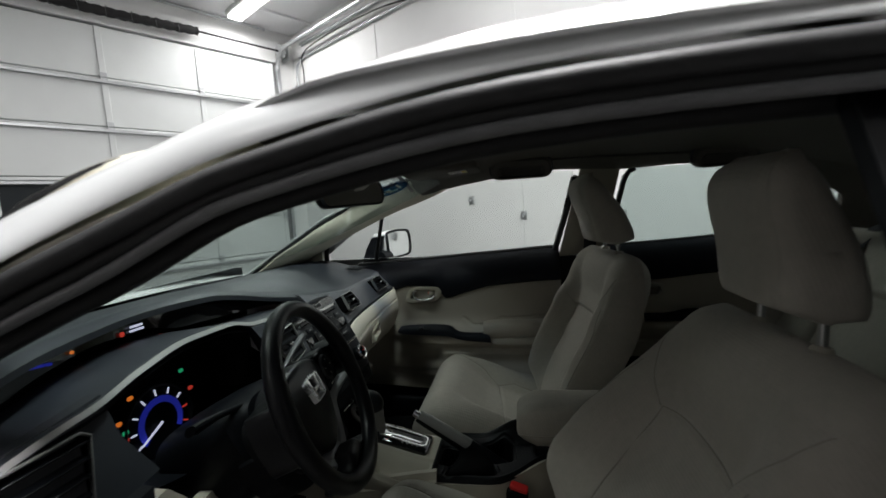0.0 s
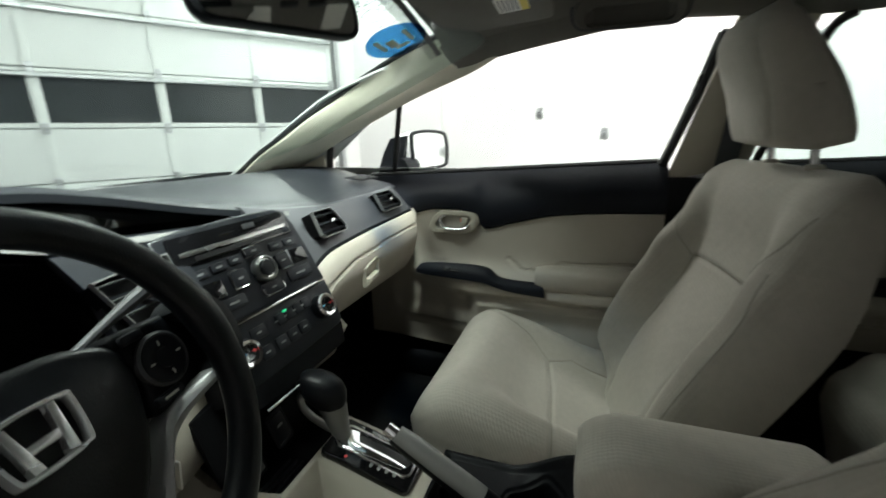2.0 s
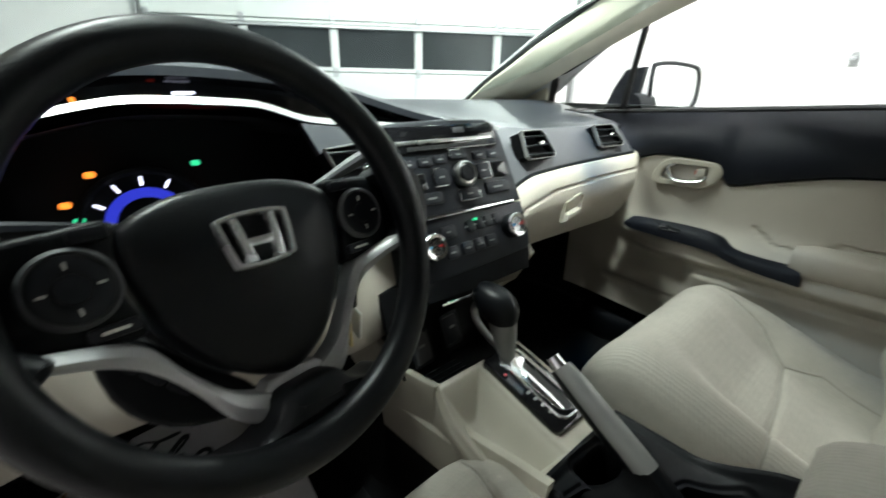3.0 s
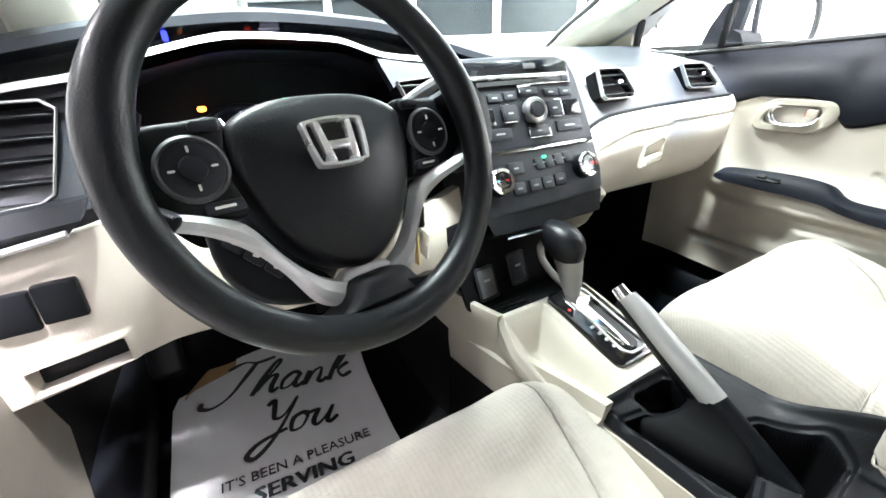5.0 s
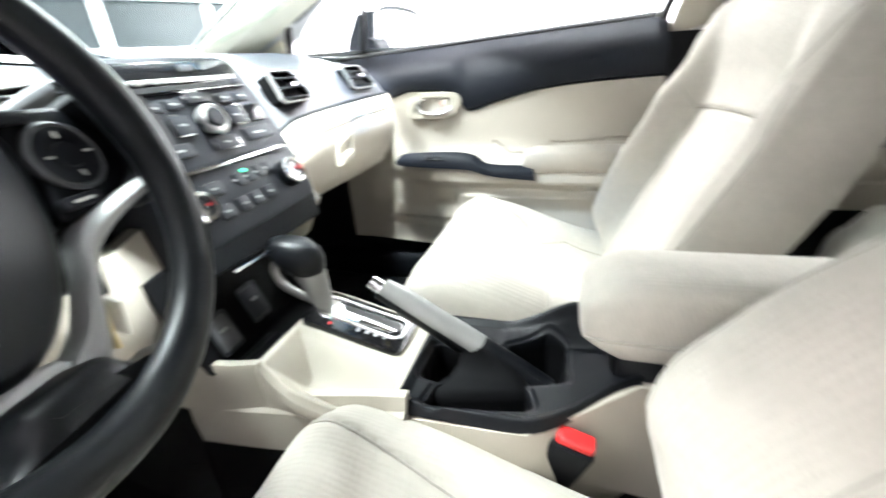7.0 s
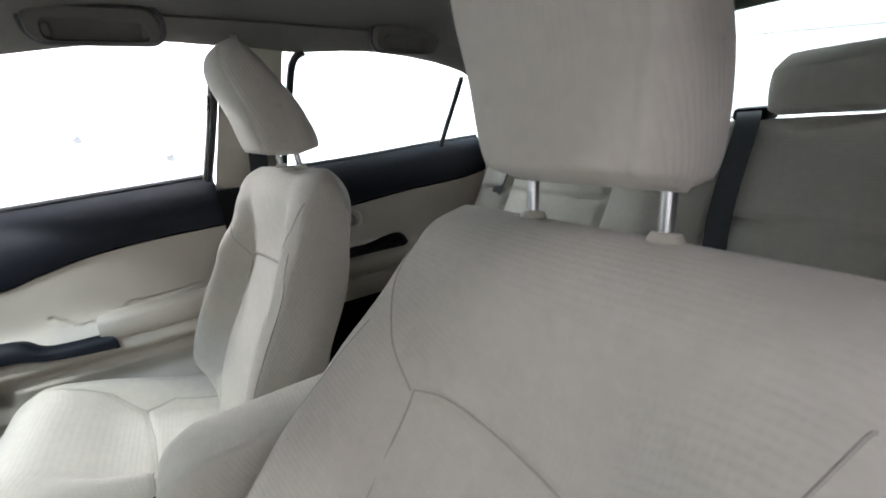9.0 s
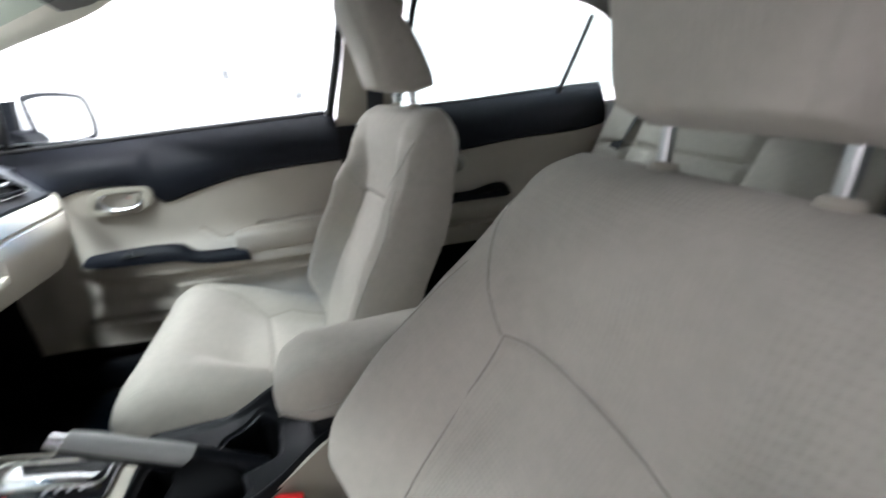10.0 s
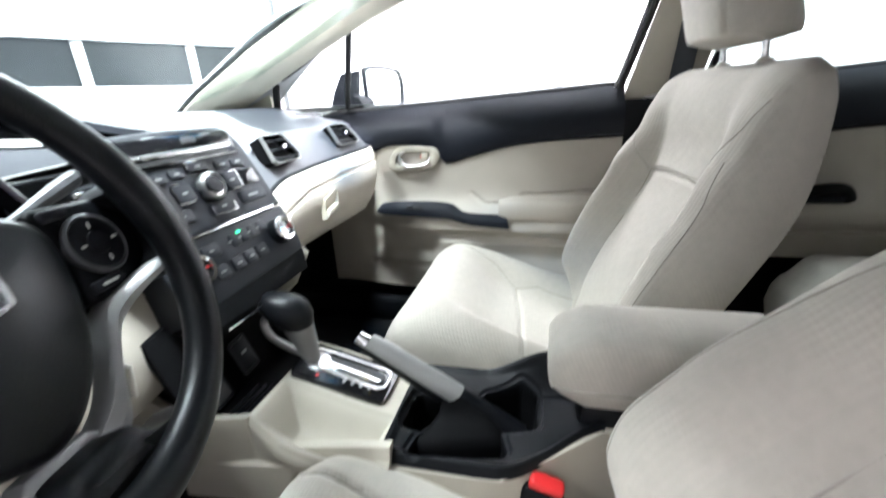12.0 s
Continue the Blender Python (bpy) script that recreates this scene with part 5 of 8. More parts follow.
# fin beside the centre stack, driver's knee panel
bm = bmesh.new()
rows = [[(0.125, 0.110, 0.79), (0.118, 0.07, 0.76), (0.100, 0.10, 0.735)], [(0.122, 0.16, 0.74), (0.110, 0.10, 0.70), (0.09, 0.12, 0.69)], [(0.118, 0.21, 0.68), (0.105, 0.15, 0.655), (0.085, 0.16, 0.65)]]
add_slab(bm, rows, (-0.004, 0.02, 0))
part("stack_fin", bm, BEIGE, dash)
bm = bmesh.new()
xk = [-0.70 + 0.60 * i / 180 for i in range(181)]
rows = []
for k in range(96):
    t = k / 95
    r = []
    for x in xk:
        z0 = lerp_tab([(-0.70, 0.828), (-0.60, 0.835), (-0.55, 0.845), (-0.53, 0.825), (-0.49, 0.785), (-0.2, 0.785), (-0.1, 0.80)], x)
        z1 = lerp_tab([(-0.70, 0.638), (-0.66, 0.646), (-0.58, 0.662), (-0.495, 0.676), (-0.3, 0.66), (-0.1, 0.63)], x)
        z = z0 + (z1 - z0) * t
        y = 0.128 - 0.010 * math.sin(math.pi * t) + 0.10 * sstep(0.86, 1.0, t) + 0.035 * sstep(-0.24, -0.10, x)
        hu, hv = abs(x + 0.633), abs((z - 0.695) - 0.14 * (x + 0.633))
        rim = max(hu - 0.042, hv - 0.0155)
        y += 0.055 * sstep(0.0, -0.004, rim) - 0.004 * sstep(0.010, 0.002, rim) * sstep(-0.004, 0.001, rim)
        r.append((x, y, z))
    rows.append(r)
add_slab(bm, rows, (0, 0.02, 0))
part("knee_panel", bm, BEIGE_SOFT, dash, "beige lower dash panel below the wheel")
# solid black block fills the pocket and stands in for the shade inside
bm = bmesh.new()
add_box(bm, (-0.633, 0.1750, 0.695), (0.092, 0.07, 0.042), 0.004, Matrix.Rotation(-0.14, 3, "Y"))
part("pocket_fill", bm, BLACK, dash, "black block in place of the coin pocket's dark hollow")
for k in range(3):
    bm = bmesh.new()
    add_box(bm, (-0.625 - 0.038 * k, 0.1165 + 0.001 * k, 0.775 - 0.004 * k), (0.036, 0.012, 0.042), 0.003)
    part("switch_blank", bm, BLACK, dash, "black switch blank")
bm = bmesh.new()
rows = [[(x, 0.118, lerp_tab([(-0.70, 0.826), (-0.6, 0.838)], x)) for x in (-0.70, -0.66, -0.60)], [(x, 0.108, lerp_tab([(-0.70, 0.84), (-0.6, 0.852)], x)) for x in (-0.70, -0.66, -0.585)], [(x, 0.118, lerp_tab([(-0.70, 0.858), (-0.6, 0.87)], x)) for x in (-0.70, -0.66, -0.575)]]
add_slab(bm, rows, (0, 0.02, 0))
part("lower_trim", bm, STACK, dash)
bm = bmesh.new()
add_tube(bm, [(-0.70, 0.110, 0.829), (-0.655, 0.108, 0.833), (-0.598, 0.108, 0.842)], 0.0035, 8)
part("trim_line", bm, SILVER, dash, "silver trim line")
# driver's fascia pieces each side of the meter cowl
bm = bmesh.new()
rows = [[(-0.73, 0.235, 0.952), (-0.64, 0.230, 0.962), (-0.55, 0.215, 0.985)], [(-0.73, 0.205, 0.90), (-0.64, 0.200, 0.905), (-0.545, 0.195, 0.92)], [(-0.72, 0.165, 0.84), (-0.62, 0.165, 0.845), (-0.52, 0.165, 0.855)]]
add_slab(bm, rows, (0, 0.02, 0))
part("fascia", bm, DASH, dash, "dark grey driver fascia")
bm = bmesh.new()
rows = [[(-0.235, 0.197, 0.985), (-0.18, 0.196, 0.978), (-0.10, 0.196, 0.972)], [(-0.215, 0.17, 0.93), (-0.17, 0.165, 0.93), (-0.10, 0.16, 0.93)], [(-0.215, 0.14, 0.85), (-0.17, 0.13, 0.85), (-0.10, 0.12, 0.84)]]
add_slab(bm, rows, (0, 0.02, 0))
part("fascia", bm, DASH, dash, "dark grey driver fascia")


def air_vent(o, u, v, out, label, slats=3):
    """An air vent: outline out in its own plane, frame, dark cavity, slats and a tab."""
    m = basis(o, u, v)
    k = len(out)
    cx, cy = sum(p[0] for p in out) / k, sum(p[1] for p in out) / k
    inn = [(cx + (p[0] - cx) * 0.965, cy + (p[1] - cy) * 0.945) for p in out]
    sm_o = [(p.x, p.y) for p in catmull([(a, b, 0) for p in [out] for a, b in p], 1, True)]
    vt = thing("air_vent", o, label, "air vent", "dashboard air vents")
    bm = bmesh.new()
    ring_plate(bm, sm_o, inn, 0.004, m, 0.0015, h0=-0.004)
    part("vent_rim", bm, RIMGREY, vt, "thin silver rim")
    bm = bmesh.new()
    add_grid(bm, [[m @ Vector((p[0], p[1], z_)) for p in inn] for z_ in (0.001, -0.03)], close_u=True, cap1=True)
    part("vent_cavity", bm, BLACKMAT, vt)
    xs_ = [p[0] for p in inn]
    ys_ = [p[1] for p in inn]
    for i in range(slats):
        yy = min(ys_) + (max(ys_) - min(ys_)) * (i + 0.5) / slats
        # width of the outline at this height
        hit = []
        for (ax, ay), (bx, by) in zip(inn, inn[1:] + inn[:1]):
            if (ay - yy) * (by - yy) < 0:
                hit.append(ax + (bx - ax) * (yy - ay) / (by - ay))
        if len(hit) < 2:
            continue
        x0, x1 = min(hit), max(hit)
        bm = bmesh.new()
        add_box(bm, m @ Vector(((x0 + x1) / 2, yy, -0.006)), (x1 - x0, 0.0035, 0.016), 0.0012, (m.to_3x3() @ Matrix.Rotation(radians(20), 3, "X")), 1)
        part("slat", bm, BLACK, vt)
    bm = bmesh.new()
    add_box(bm, m @ Vector(((min(xs_) + max(xs_)) / 2, (min(ys_) + max(ys_)) / 2, 0.004)), (0.014, 0.008, 0.014), 0.002, m.to_3x3())
    part("vent_tab", bm, CHROME, vt, "bright adjusting tab")
    return vt


vv = (0, 0.45, 1)
air_vent((0.228, 0.171, 0.931), (1, 0.0, 0), vv, [(-0.036, 0.029), (0.024, 0.029), (0.034, 0.020), (0.054, -0.020), (0.050, -0.029), (-0.028, -0.029), (-0.036, -0.022)], "dark slatted centre vent with a silver rim")
air_vent((0.505, 0.171, 0.934), (1, 0.0, 0), vv, [(-0.052, 0.027), (0.026, 0.027), (0.036, 0.020), (0.068, -0.020), (0.064, -0.027), (-0.034, -0.027), (-0.044, -0.020)], "dark slatted outer vent with a silver rim")
air_vent((-0.178, 0.152, 0.928), (1, 0.05, 0), vv, [(-0.046, 0.030), (0.050, 0.038), (0.052, -0.036), (0.0, -0.045), (-0.024, -0.040)], "dark slatted vent with a silver rim beside the radio", 4)
air_vent((-0.655, 0.182, 0.904), (1, 0.02, 0), (0, 0.25, 1), [(-0.070, 0.052), (0.058, 0.054), (0.069, 0.045), (0.045, -0.040), (0.034, -0.047), (-0.070, -0.058)], "large dark slatted side vent with a silver rim", 5)

# ---- centre stack: radio and climate panel ----
SO = Vector((0.0, 0.1437, 0.893))
SM = basis(SO, (1, -0.05, 0), (0, 0.44, 0.90))


def sp(x, z):
    """Stack plane place from world x and height."""
    return (x, (z - 0.893) * 1.114)


radio = thing("car_radio", (0.0, 0.13, 0.85), "charcoal car radio panel with a disc slot and round knob", "car radio")
bm = bmesh.new()
out = [sp(-0.138, 0.978), sp(-0.09, 0.983), sp(0.0, 0.986), sp(0.085, 0.984), sp(0.108, 0.976), sp(0.118, 0.95), sp(0.124, 0.90), sp(0.127, 0.848), sp(-0.132, 0.848)]
add_plate(bm, out, 0.0, SM, 0.006, 3, h0=-0.10)
face = part("faceplate", bm, STACK, radio, "charcoal faceplate")
bm = bmesh.new()
add_plate(bm, [sp(-0.118, 0.974), sp(0.092, 0.976), sp(0.100, 0.968), sp(0.098, 0.939), sp(-0.12, 0.936)], 0.004, SM, 0.0015)
part("display_band", bm, PIANO, face, "gloss black display band")
bm = bmesh.new()
add_plate(bm, [sp(-0.11, 0.953), sp(0.088, 0.955), sp(0.088, 0.950), sp(-0.11, 0.947)], 0.0065, SM, 0.001, h0=0.002)
part("trim_line", bm, STEEL, face)
bm = bmesh.new()
add_plate(bm, [sp(-0.090, 0.945), sp(0.078, 0.9475), sp(0.078, 0.9415), sp(-0.090, 0.939)], 0.0052, SM, h0=0.003)
part("disc_slot", bm, FRIT, face, "black disc slot")
bm = bmesh.new()
add_plate(bm, [sp(0.030, 0.970), sp(0.006, 0.970), sp(0.006, 0.962), sp(0.030, 0.962)], 0.0055, SM, 0.001, h0=0.002)
part("display_window", bm, GREY, face)
bm = bmesh.new()
add_plate(bm, rrect(0.016, 0.010, 0.003, *sp(0.086, 0.945)), 0.007, SM, 0.0015, h0=0.002)
part("eject_button", bm, STACK, face)


def btn(parent, x, z, w, h, label=True, mat=STACK, up=0.005, txt=0.0, chrome="", skew=0.0):
    b = bmesh.new()
    o_ = [(p[0] + skew * p[1], p[1]) for p in rrect(w, h, min(w, h) * 0.18, *sp(x, z), k=2)]
    add_plate(b, o_, up, SM, 0.0012)
    ob = part("button", b, mat, parent)
    if chrome:
        b = bmesh.new()
        cx_, cy_ = sp(x, z)
        ax_, ay_ = w / 2 + 0.001, h / 2 + 0.001
        bow = [(-ax_ * 0.1, ay_), (-ax_, ay_), (-ax_, -ay_), (ax_ * 0.5, -ay_)]      # a bright bow round the outer side
        if chrome == "right":
            bow = [(ax_ * 0.1, ay_), (ax_, ay_), (ax_, -ay_), (-ax_ * 0.5, -ay_)]
        if chrome == "low":
            bow = [(-ax_, ay_ * 0.3), (-ax_, -ay_), (ax_, -ay_), (ax_, ay_ * 0.3)]
        if chrome == "top":
            bow = [(-ax_, -ay_ * 0.3), (-ax_, ay_), (ax_ * 0.2, ay_)]
        add_tube(b, [SM @ Vector((cx_ + p.x, cy_ + p.y, up)) for p in straight([(p, q, 0) for p, q in bow], 3)], 0.0009, 6)
        part("button_rim", b, CHROME, ob)
    if txt > 0:
        b = bmesh.new()
        add_plate(b, rrect(txt, 0.0028, 0.001, *sp(x, z), k=1), up + 0.0004, SM, h0=up - 0.0005)
        part("button_mark", b, PRINT, ob)
    return ob


KX, KZ = 0.006, 0.899
for dx, dz, w, h, ch in ((-0.046, 0.0, 0.030, 0.026, "left"), (0.044, 0.002, 0.028, 0.026, "right"), (0.002, -0.029, 0.040, 0.018, "low"), (-0.002, 0.030, 0.036, 0.014, "top")):
    btn(face, KX + dx, KZ + dz, w, h, chrome=ch, txt=0.010, up=0.006)
for x, z, w, h in ((-0.062, 0.923, 0.026, 0.013), (-0.032, 0.925, 0.024, 0.013), (0.052, 0.926, 0.028, 0.014), (0.084, 0.926, 0.026, 0.014), (-0.066, 0.872, 0.044, 0.018), (0.076, 0.874, 0.056, 0.020), (-0.094, 0.921, 0.026, 0.013), (-0.10, 0.872, 0.02, 0.018)):
    btn(face, x, z, w, h, txt=w * 0.4, up=0.003)
bm = bmesh.new()
add_plate(bm, rrect(0.034, 0.026, 0.002, *sp(0.090, 0.901)), 0.0035, SM, 0.0008)
part("gloss_insert", bm, PIANO, face)
bm = bmesh.new()
add_plate(bm, rrect(0.030, 0.026, 0.002, *sp(-0.085, 0.896)), 0.0035, SM, 0.0008)
part("gloss_insert", bm, PIANO, face)
bm = bmesh.new()
mk = SM @ Matrix.Translation((*sp(KX, KZ), 0))
add_lathe(bm, [(0.021, 0.002), (0.0215, 0.010), (0.020, 0.014), (0.0175, 0.0155), (0.0165, 0.013), (0.0, 0.013)], 32, mk)
kn = part("tuning_knob", bm, STEEL, face, "silver round tuning knob")
bm = bmesh.new()
add_lathe(bm, [(0.0135, 0.012), (0.0135, 0.0165), (0.012, 0.018), (0.0, 0.0182)], 28, mk)
part("knob_cap", bm, STACK, kn)

clim = thing("climate_panel", (0.0, 0.11, 0.80), "charcoal climate control panel with two chrome-ringed knobs", "climate panel")
bm = bmesh.new()
out = [sp(-0.132, 0.846), sp(0.127, 0.846), sp(0.128, 0.80), sp(0.122, 0.775), sp(0.112, 0.768), sp(-0.125, 0.757)]
add_plate(bm, out, -0.001, SM, 0.005, 3, h0=-0.10)
cf = part("faceplate", bm, STACK, clim, "charcoal faceplate")
bm = bmesh.new()
add_plate(bm, [sp(-0.095, 0.8475), sp(0.103, 0.8495), sp(0.103, 0.8455), sp(-0.095, 0.8435)], 0.004, SM, 0.001, h0=-0.004)
part("trim_line", bm, CHROME, cf, "thin chrome strip")
for kx, kz in ((0.084, 0.809), (-0.092, 0.806)):
    mk = SM @ Matrix.Translation((*sp(kx, kz), 0))
    bm = bmesh.new()
    add_lathe(bm, [(0.0215, -0.002), (0.021, 0.012), (0.0195, 0.016), (0.0185, 0.016)], 30, mk)
    kb = part("dial_knob", bm, BLACK, cf)
    bm = bmesh.new()
    add_lathe(bm, [(0.0205, 0.012), (0.0208, 0.017), (0.0185, 0.020), (0.0145, 0.019), (0.014, 0.016)], 30, mk)
    part("knob_ring", bm, CHROME, kb, "chrome ring")
    bm = bmesh.new()
    add_lathe(bm, [(0.014, 0.012), (0.0138, 0.0155), (0.0, 0.016)], 24, mk)
    part("knob_cap", bm, PIANO, kb)
    bm = bmesh.new()
    add_plate(bm, [(0.004, 0.001), (0.011, -0.002), (0.012, 0.0), (0.010, 0.003)], 0.0166, mk, h0=0.0155)
    part("knob_mark", bm, RED, kb)
    bm = bmesh.new()
    add_plate(bm, [(-0.004, 0.001), (-0.011, -0.002), (-0.012, 0.0), (-0.010, 0.003)], 0.0166, mk, h0=0.0155)
    part("knob_mark", bm, BLUEST, kb)
for i in range(4):
    btn(cf, -0.016 + 0.0205 * i, 0.8235 + 0.001 * i, 0.019, 0.019, txt=0.006, up=0.002, skew=-0.15)
btn(cf, -0.052, 0.822, 0.030, 0.019, txt=0.009, up=0.002)
for i, x in enumerate((-0.054, -0.022, 0.004, 0.030)):
    btn(cf, x, 0.793 + 0.001 * i, 0.024, 0.020, txt=0.010, up=0.003)
bm = bmesh.new()
add_plate(bm, rrect(0.007, 0.004, 0.0015, *sp(0.006, 0.832)), 0.0042, SM, h0=0.001)
part("pilot_lamp", bm, G_GREEN, cf, "green pilot lamp")

# lower centre: dark box, recess with two sockets
lowc = thing("storage_recess", (-0.05, 0.12, 0.62), "black storage recess with two covered sockets", "storage recess")
bm = bmesh.new()
rows = [[(-0.128, 0.085, 0.758), (0.0, 0.082, 0.762), (0.112, 0.078, 0.768)], [(-0.125, 0.070, 0.738), (0.0, 0.066, 0.736), (0.100, 0.066, 0.738)], [(-0.125, 0.085, 0.728), (0.0, 0.080, 0.728), (0.095, 0.08, 0.728)], [(-0.125, 0.26, 0.72), (0.0, 0.26, 0.72), (0.095, 0.26, 0.72)]]
add_slab(bm, rows, (0, 0.004, 0.004))
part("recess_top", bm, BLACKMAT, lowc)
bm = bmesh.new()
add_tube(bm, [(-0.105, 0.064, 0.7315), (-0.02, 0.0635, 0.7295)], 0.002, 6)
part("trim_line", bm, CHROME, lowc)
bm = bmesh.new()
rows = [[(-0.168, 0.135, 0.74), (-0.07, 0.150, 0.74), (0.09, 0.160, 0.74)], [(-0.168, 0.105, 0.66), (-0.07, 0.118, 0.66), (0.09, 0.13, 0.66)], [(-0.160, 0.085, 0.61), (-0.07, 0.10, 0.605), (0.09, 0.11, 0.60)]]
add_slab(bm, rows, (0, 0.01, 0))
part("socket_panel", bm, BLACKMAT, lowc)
for i, x in enumerate((-0.118, -0.048)):
    mm = basis((x, 0.098 + 0.007 * i, 0.645 + 0.006 * i), (1, 0.10, 0), (0, 0.40, 1))
    bm = bmesh.new()
    ring_plate(bm, rrect(0.040, 0.056, 0.006), rrect(0.032, 0.048, 0.005), 0.003, mm, 0.001)
    sk = part("socket_rim", bm, STACK, lowc)
    bm = bmesh.new()
    add_plate(bm, rrect(0.031, 0.046, 0.004), 0.0035, mm, 0.0015)
    part("socket_cover", bm, GREY if i == 0 else STACK, sk)
    bm = bmesh.new()
    add_plate(bm, rrect(0.012, 0.004, 0.001, 0, 0.004), 0.0042, mm, h0=0.003)
    part("socket_mark", bm, PRINT, sk)

# ---- steering wheel ----
WC = Vector((-0.373, -0.038, 0.9145))
wt, wy = 0.390, 0.187
RM = basis(WC, (math.cos(wy), math.sin(wy), 0), (-math.sin(wy) * math.sin(wt), math.cos(wy) * math.sin(wt), math.cos(wt)))
WM = RM @ Matrix.Diagonal((0.98, 0.98, 1, 1)) @ Matrix.Translation((0.010, 0.004, -0.049))
wheel = thing("steering_wheel", WC, "black three-spoke steering wheel with silver spoke trims", "steering wheel")
bm = bmesh.new()
N = 96
path = [RM @ Vector((0.154 * math.cos(2 * math.pi * i / N), 0.154 * math.sin(2 * math.pi * i / N), 0)) for i in range(N)]
rr = []
for i in range(N):
    a = 2 * math.pi * i / N
    rr.append(0.0148 + 0.0018 * (math.exp(-((a - 0.25) / 0.3) ** 2) + math.exp(-((a - math.pi + 0.25) / 0.3) ** 2)) + 0.0012 * math.exp(-((a - 1.5 * math.pi) / 0.5) ** 2))
add_tube(bm, path, rr, 16, closed=True, flat=1.0)
part("rim", bm, LEATHER, wheel, "black grained rim")


def wplate(name, pts, h, bev, mat, parent, h0=-0.02, k=4, closed=True, dome=0.0, label="", seg=3):
    b = bmesh.new()
    o_ = [(p.x, p.y) for p in catmull([(x, y, 0) for x, y in pts], k, True)] if k > 1 else pts
    add_plate(b, o_, h, WM, bev, seg, h0=h0, dome=dome)
    return part(name, b, mat, parent, label)


def mirrored(pts):
    return [(-x, y) for x, y in reversed(pts)]


sil_in = [(0.147, -0.026), (0.118, -0.033), (0.092, -0.044), (0.072, -0.076), (0.048, -0.104), (0.022, -0.118)]
sil_out = [(0.150, -0.036), (0.116, -0.049), (0.090, -0.068), (0.070, -0.095), (0.052, -0.128), (0.034, -0.141)]
hub_half = [(0.0, 0.057), (0.045, 0.054), (0.078, 0.042), (0.090, 0.024), (0.087, -0.008), (0.074, -0.045), (0.052, -0.080), (0.026, -0.102)]
hub_pts = hub_half + [(0.0, -0.110)] + [(-x, y) for x, y in reversed(hub_half[1:])]
hub = wplate("hub", hub_pts, 0.016, 0.012, LEATHER, wheel, h0=-0.035, dome=0.010, label="black padded airbag hub", seg=4)
for s in (1, -1):
    pad = [(0.084, 0.042), (0.115, 0.044), (0.150, 0.040), (0.166, 0.020), (0.160, -0.018), (0.142, -0.030), (0.112, -0.036), (0.086, -0.036), (0.092, 0.0)]
    if s < 0:
        pad = mirrored(pad)
    pd = wplate("switch_pad", pad, 0.012, 0.006, BLACK, wheel, h0=-0.02, label="black switch pad")
    cc = Vector((s * 0.117, 0.005, 0.012))
    bm = bmesh.new()
    add_lathe(bm, [(0.026, -0.004), (0.0265, 0.003), (0.024, 0.005), (0.0225, 0.003)], 32, WM @ Matrix.Translation(cc))
    part("switch_ring", bm, GREY, pd, "grey ring")
    bm = bmesh.new()
    add_lathe(bm, [(0.0222, 0.0), (0.0220, 0.004), (0.017, 0.0055), (0.010, 0.0045), (0.0095, 0.0062), (0.0, 0.007)], 32, WM @ Matrix.Translation(cc))
    part("switch_disc", bm, STACK, pd)
    for a in range(4):
        bm = bmesh.new()
        add_plate(bm, rrect(0.005, 0.0018, 0.0005, k=1), 0.0062, WM @ Matrix.Translation(cc) @ Matrix.Rotation(a * math.pi / 2, 4, "Z") @ Matrix.Translation((0.015, 0, 0)), h0=0.003)
        part("switch_mark", bm, LABEL, pd)
    bm = bmesh.new()
    add_plate(bm, rrect(0.030, 0.0095, 0.003, s * 0.104, -0.0275), 0.016, WM, 0.0015, h0=0.006)
    part("pad_button", bm, STACK, pd)
    bm = bmesh.new()
    add_plate(bm, rrect(0.022, 0.009, 0.003, s * 0.100, 0.0365), 0.0165, WM, 0.0015, h0=0.006)
    part("pad_button", bm, STACK, pd)
    bm = bmesh.new()
    add_plate(bm, rrect(0.016, 0.0022, 0.0006, s * 0.104, -0.0275, k=1), 0.0166, WM, h0=0.0155)
    part("switch_mark", bm, LABEL, pd)
    ea, eb = catmull([(s * x, y, 0) for x, y in sil_in], 5), catmull([(s * x, y, 0) for x, y in sil_out], 5)
    bm = bmesh.new()
    add_grid(bm, [[WM @ (p.lerp(q, t) + Vector((0, 0, z + 0.030 * sstep(0.09, 0.15, abs(p.x)) + 0.016 * sstep(-0.112, -0.14, p.y)))) for p, q in zip(ea, eb)] for t, z in ((0, -0.012), (0, 0.004), (0.10, 0.009), (0.5, 0.0125), (0.90, 0.009), (1, 0.004), (1, -0.012))], close_v=True)
    part("spoke_trim", bm, SILVER, wheel, "silver painted spoke trim")
    # rim knuckle where the spoke joins
    kn_ = [(0.140, 0.040), (0.166, 0.050), (0.176, 0.014), (0.172, -0.034), (0.158, -0.046), (0.138, -0.032), (0.156, -0.014), (0.160, 0.018)]
    if s < 0:
        kn_ = mirrored(kn_)
    wplate("spoke_shoulder", kn_, 0.054, 0.014, LEATHER, wheel, h0=-0.004)
low_half = [(0.0, -0.117), (0.024, -0.119), (0.036, -0.134), (0.054, -0.142), (0.078, -0.142), (0.066, -0.158), (0.03, -0.170)]
wplate("lower_spoke", low_half + [(0.0, -0.172)] + [(-x, y) for x, y in reversed(low_half[1:])], 0.044, 0.014, LEATHER, wheel, h0=-0.006, label="black lower spoke", seg=4)
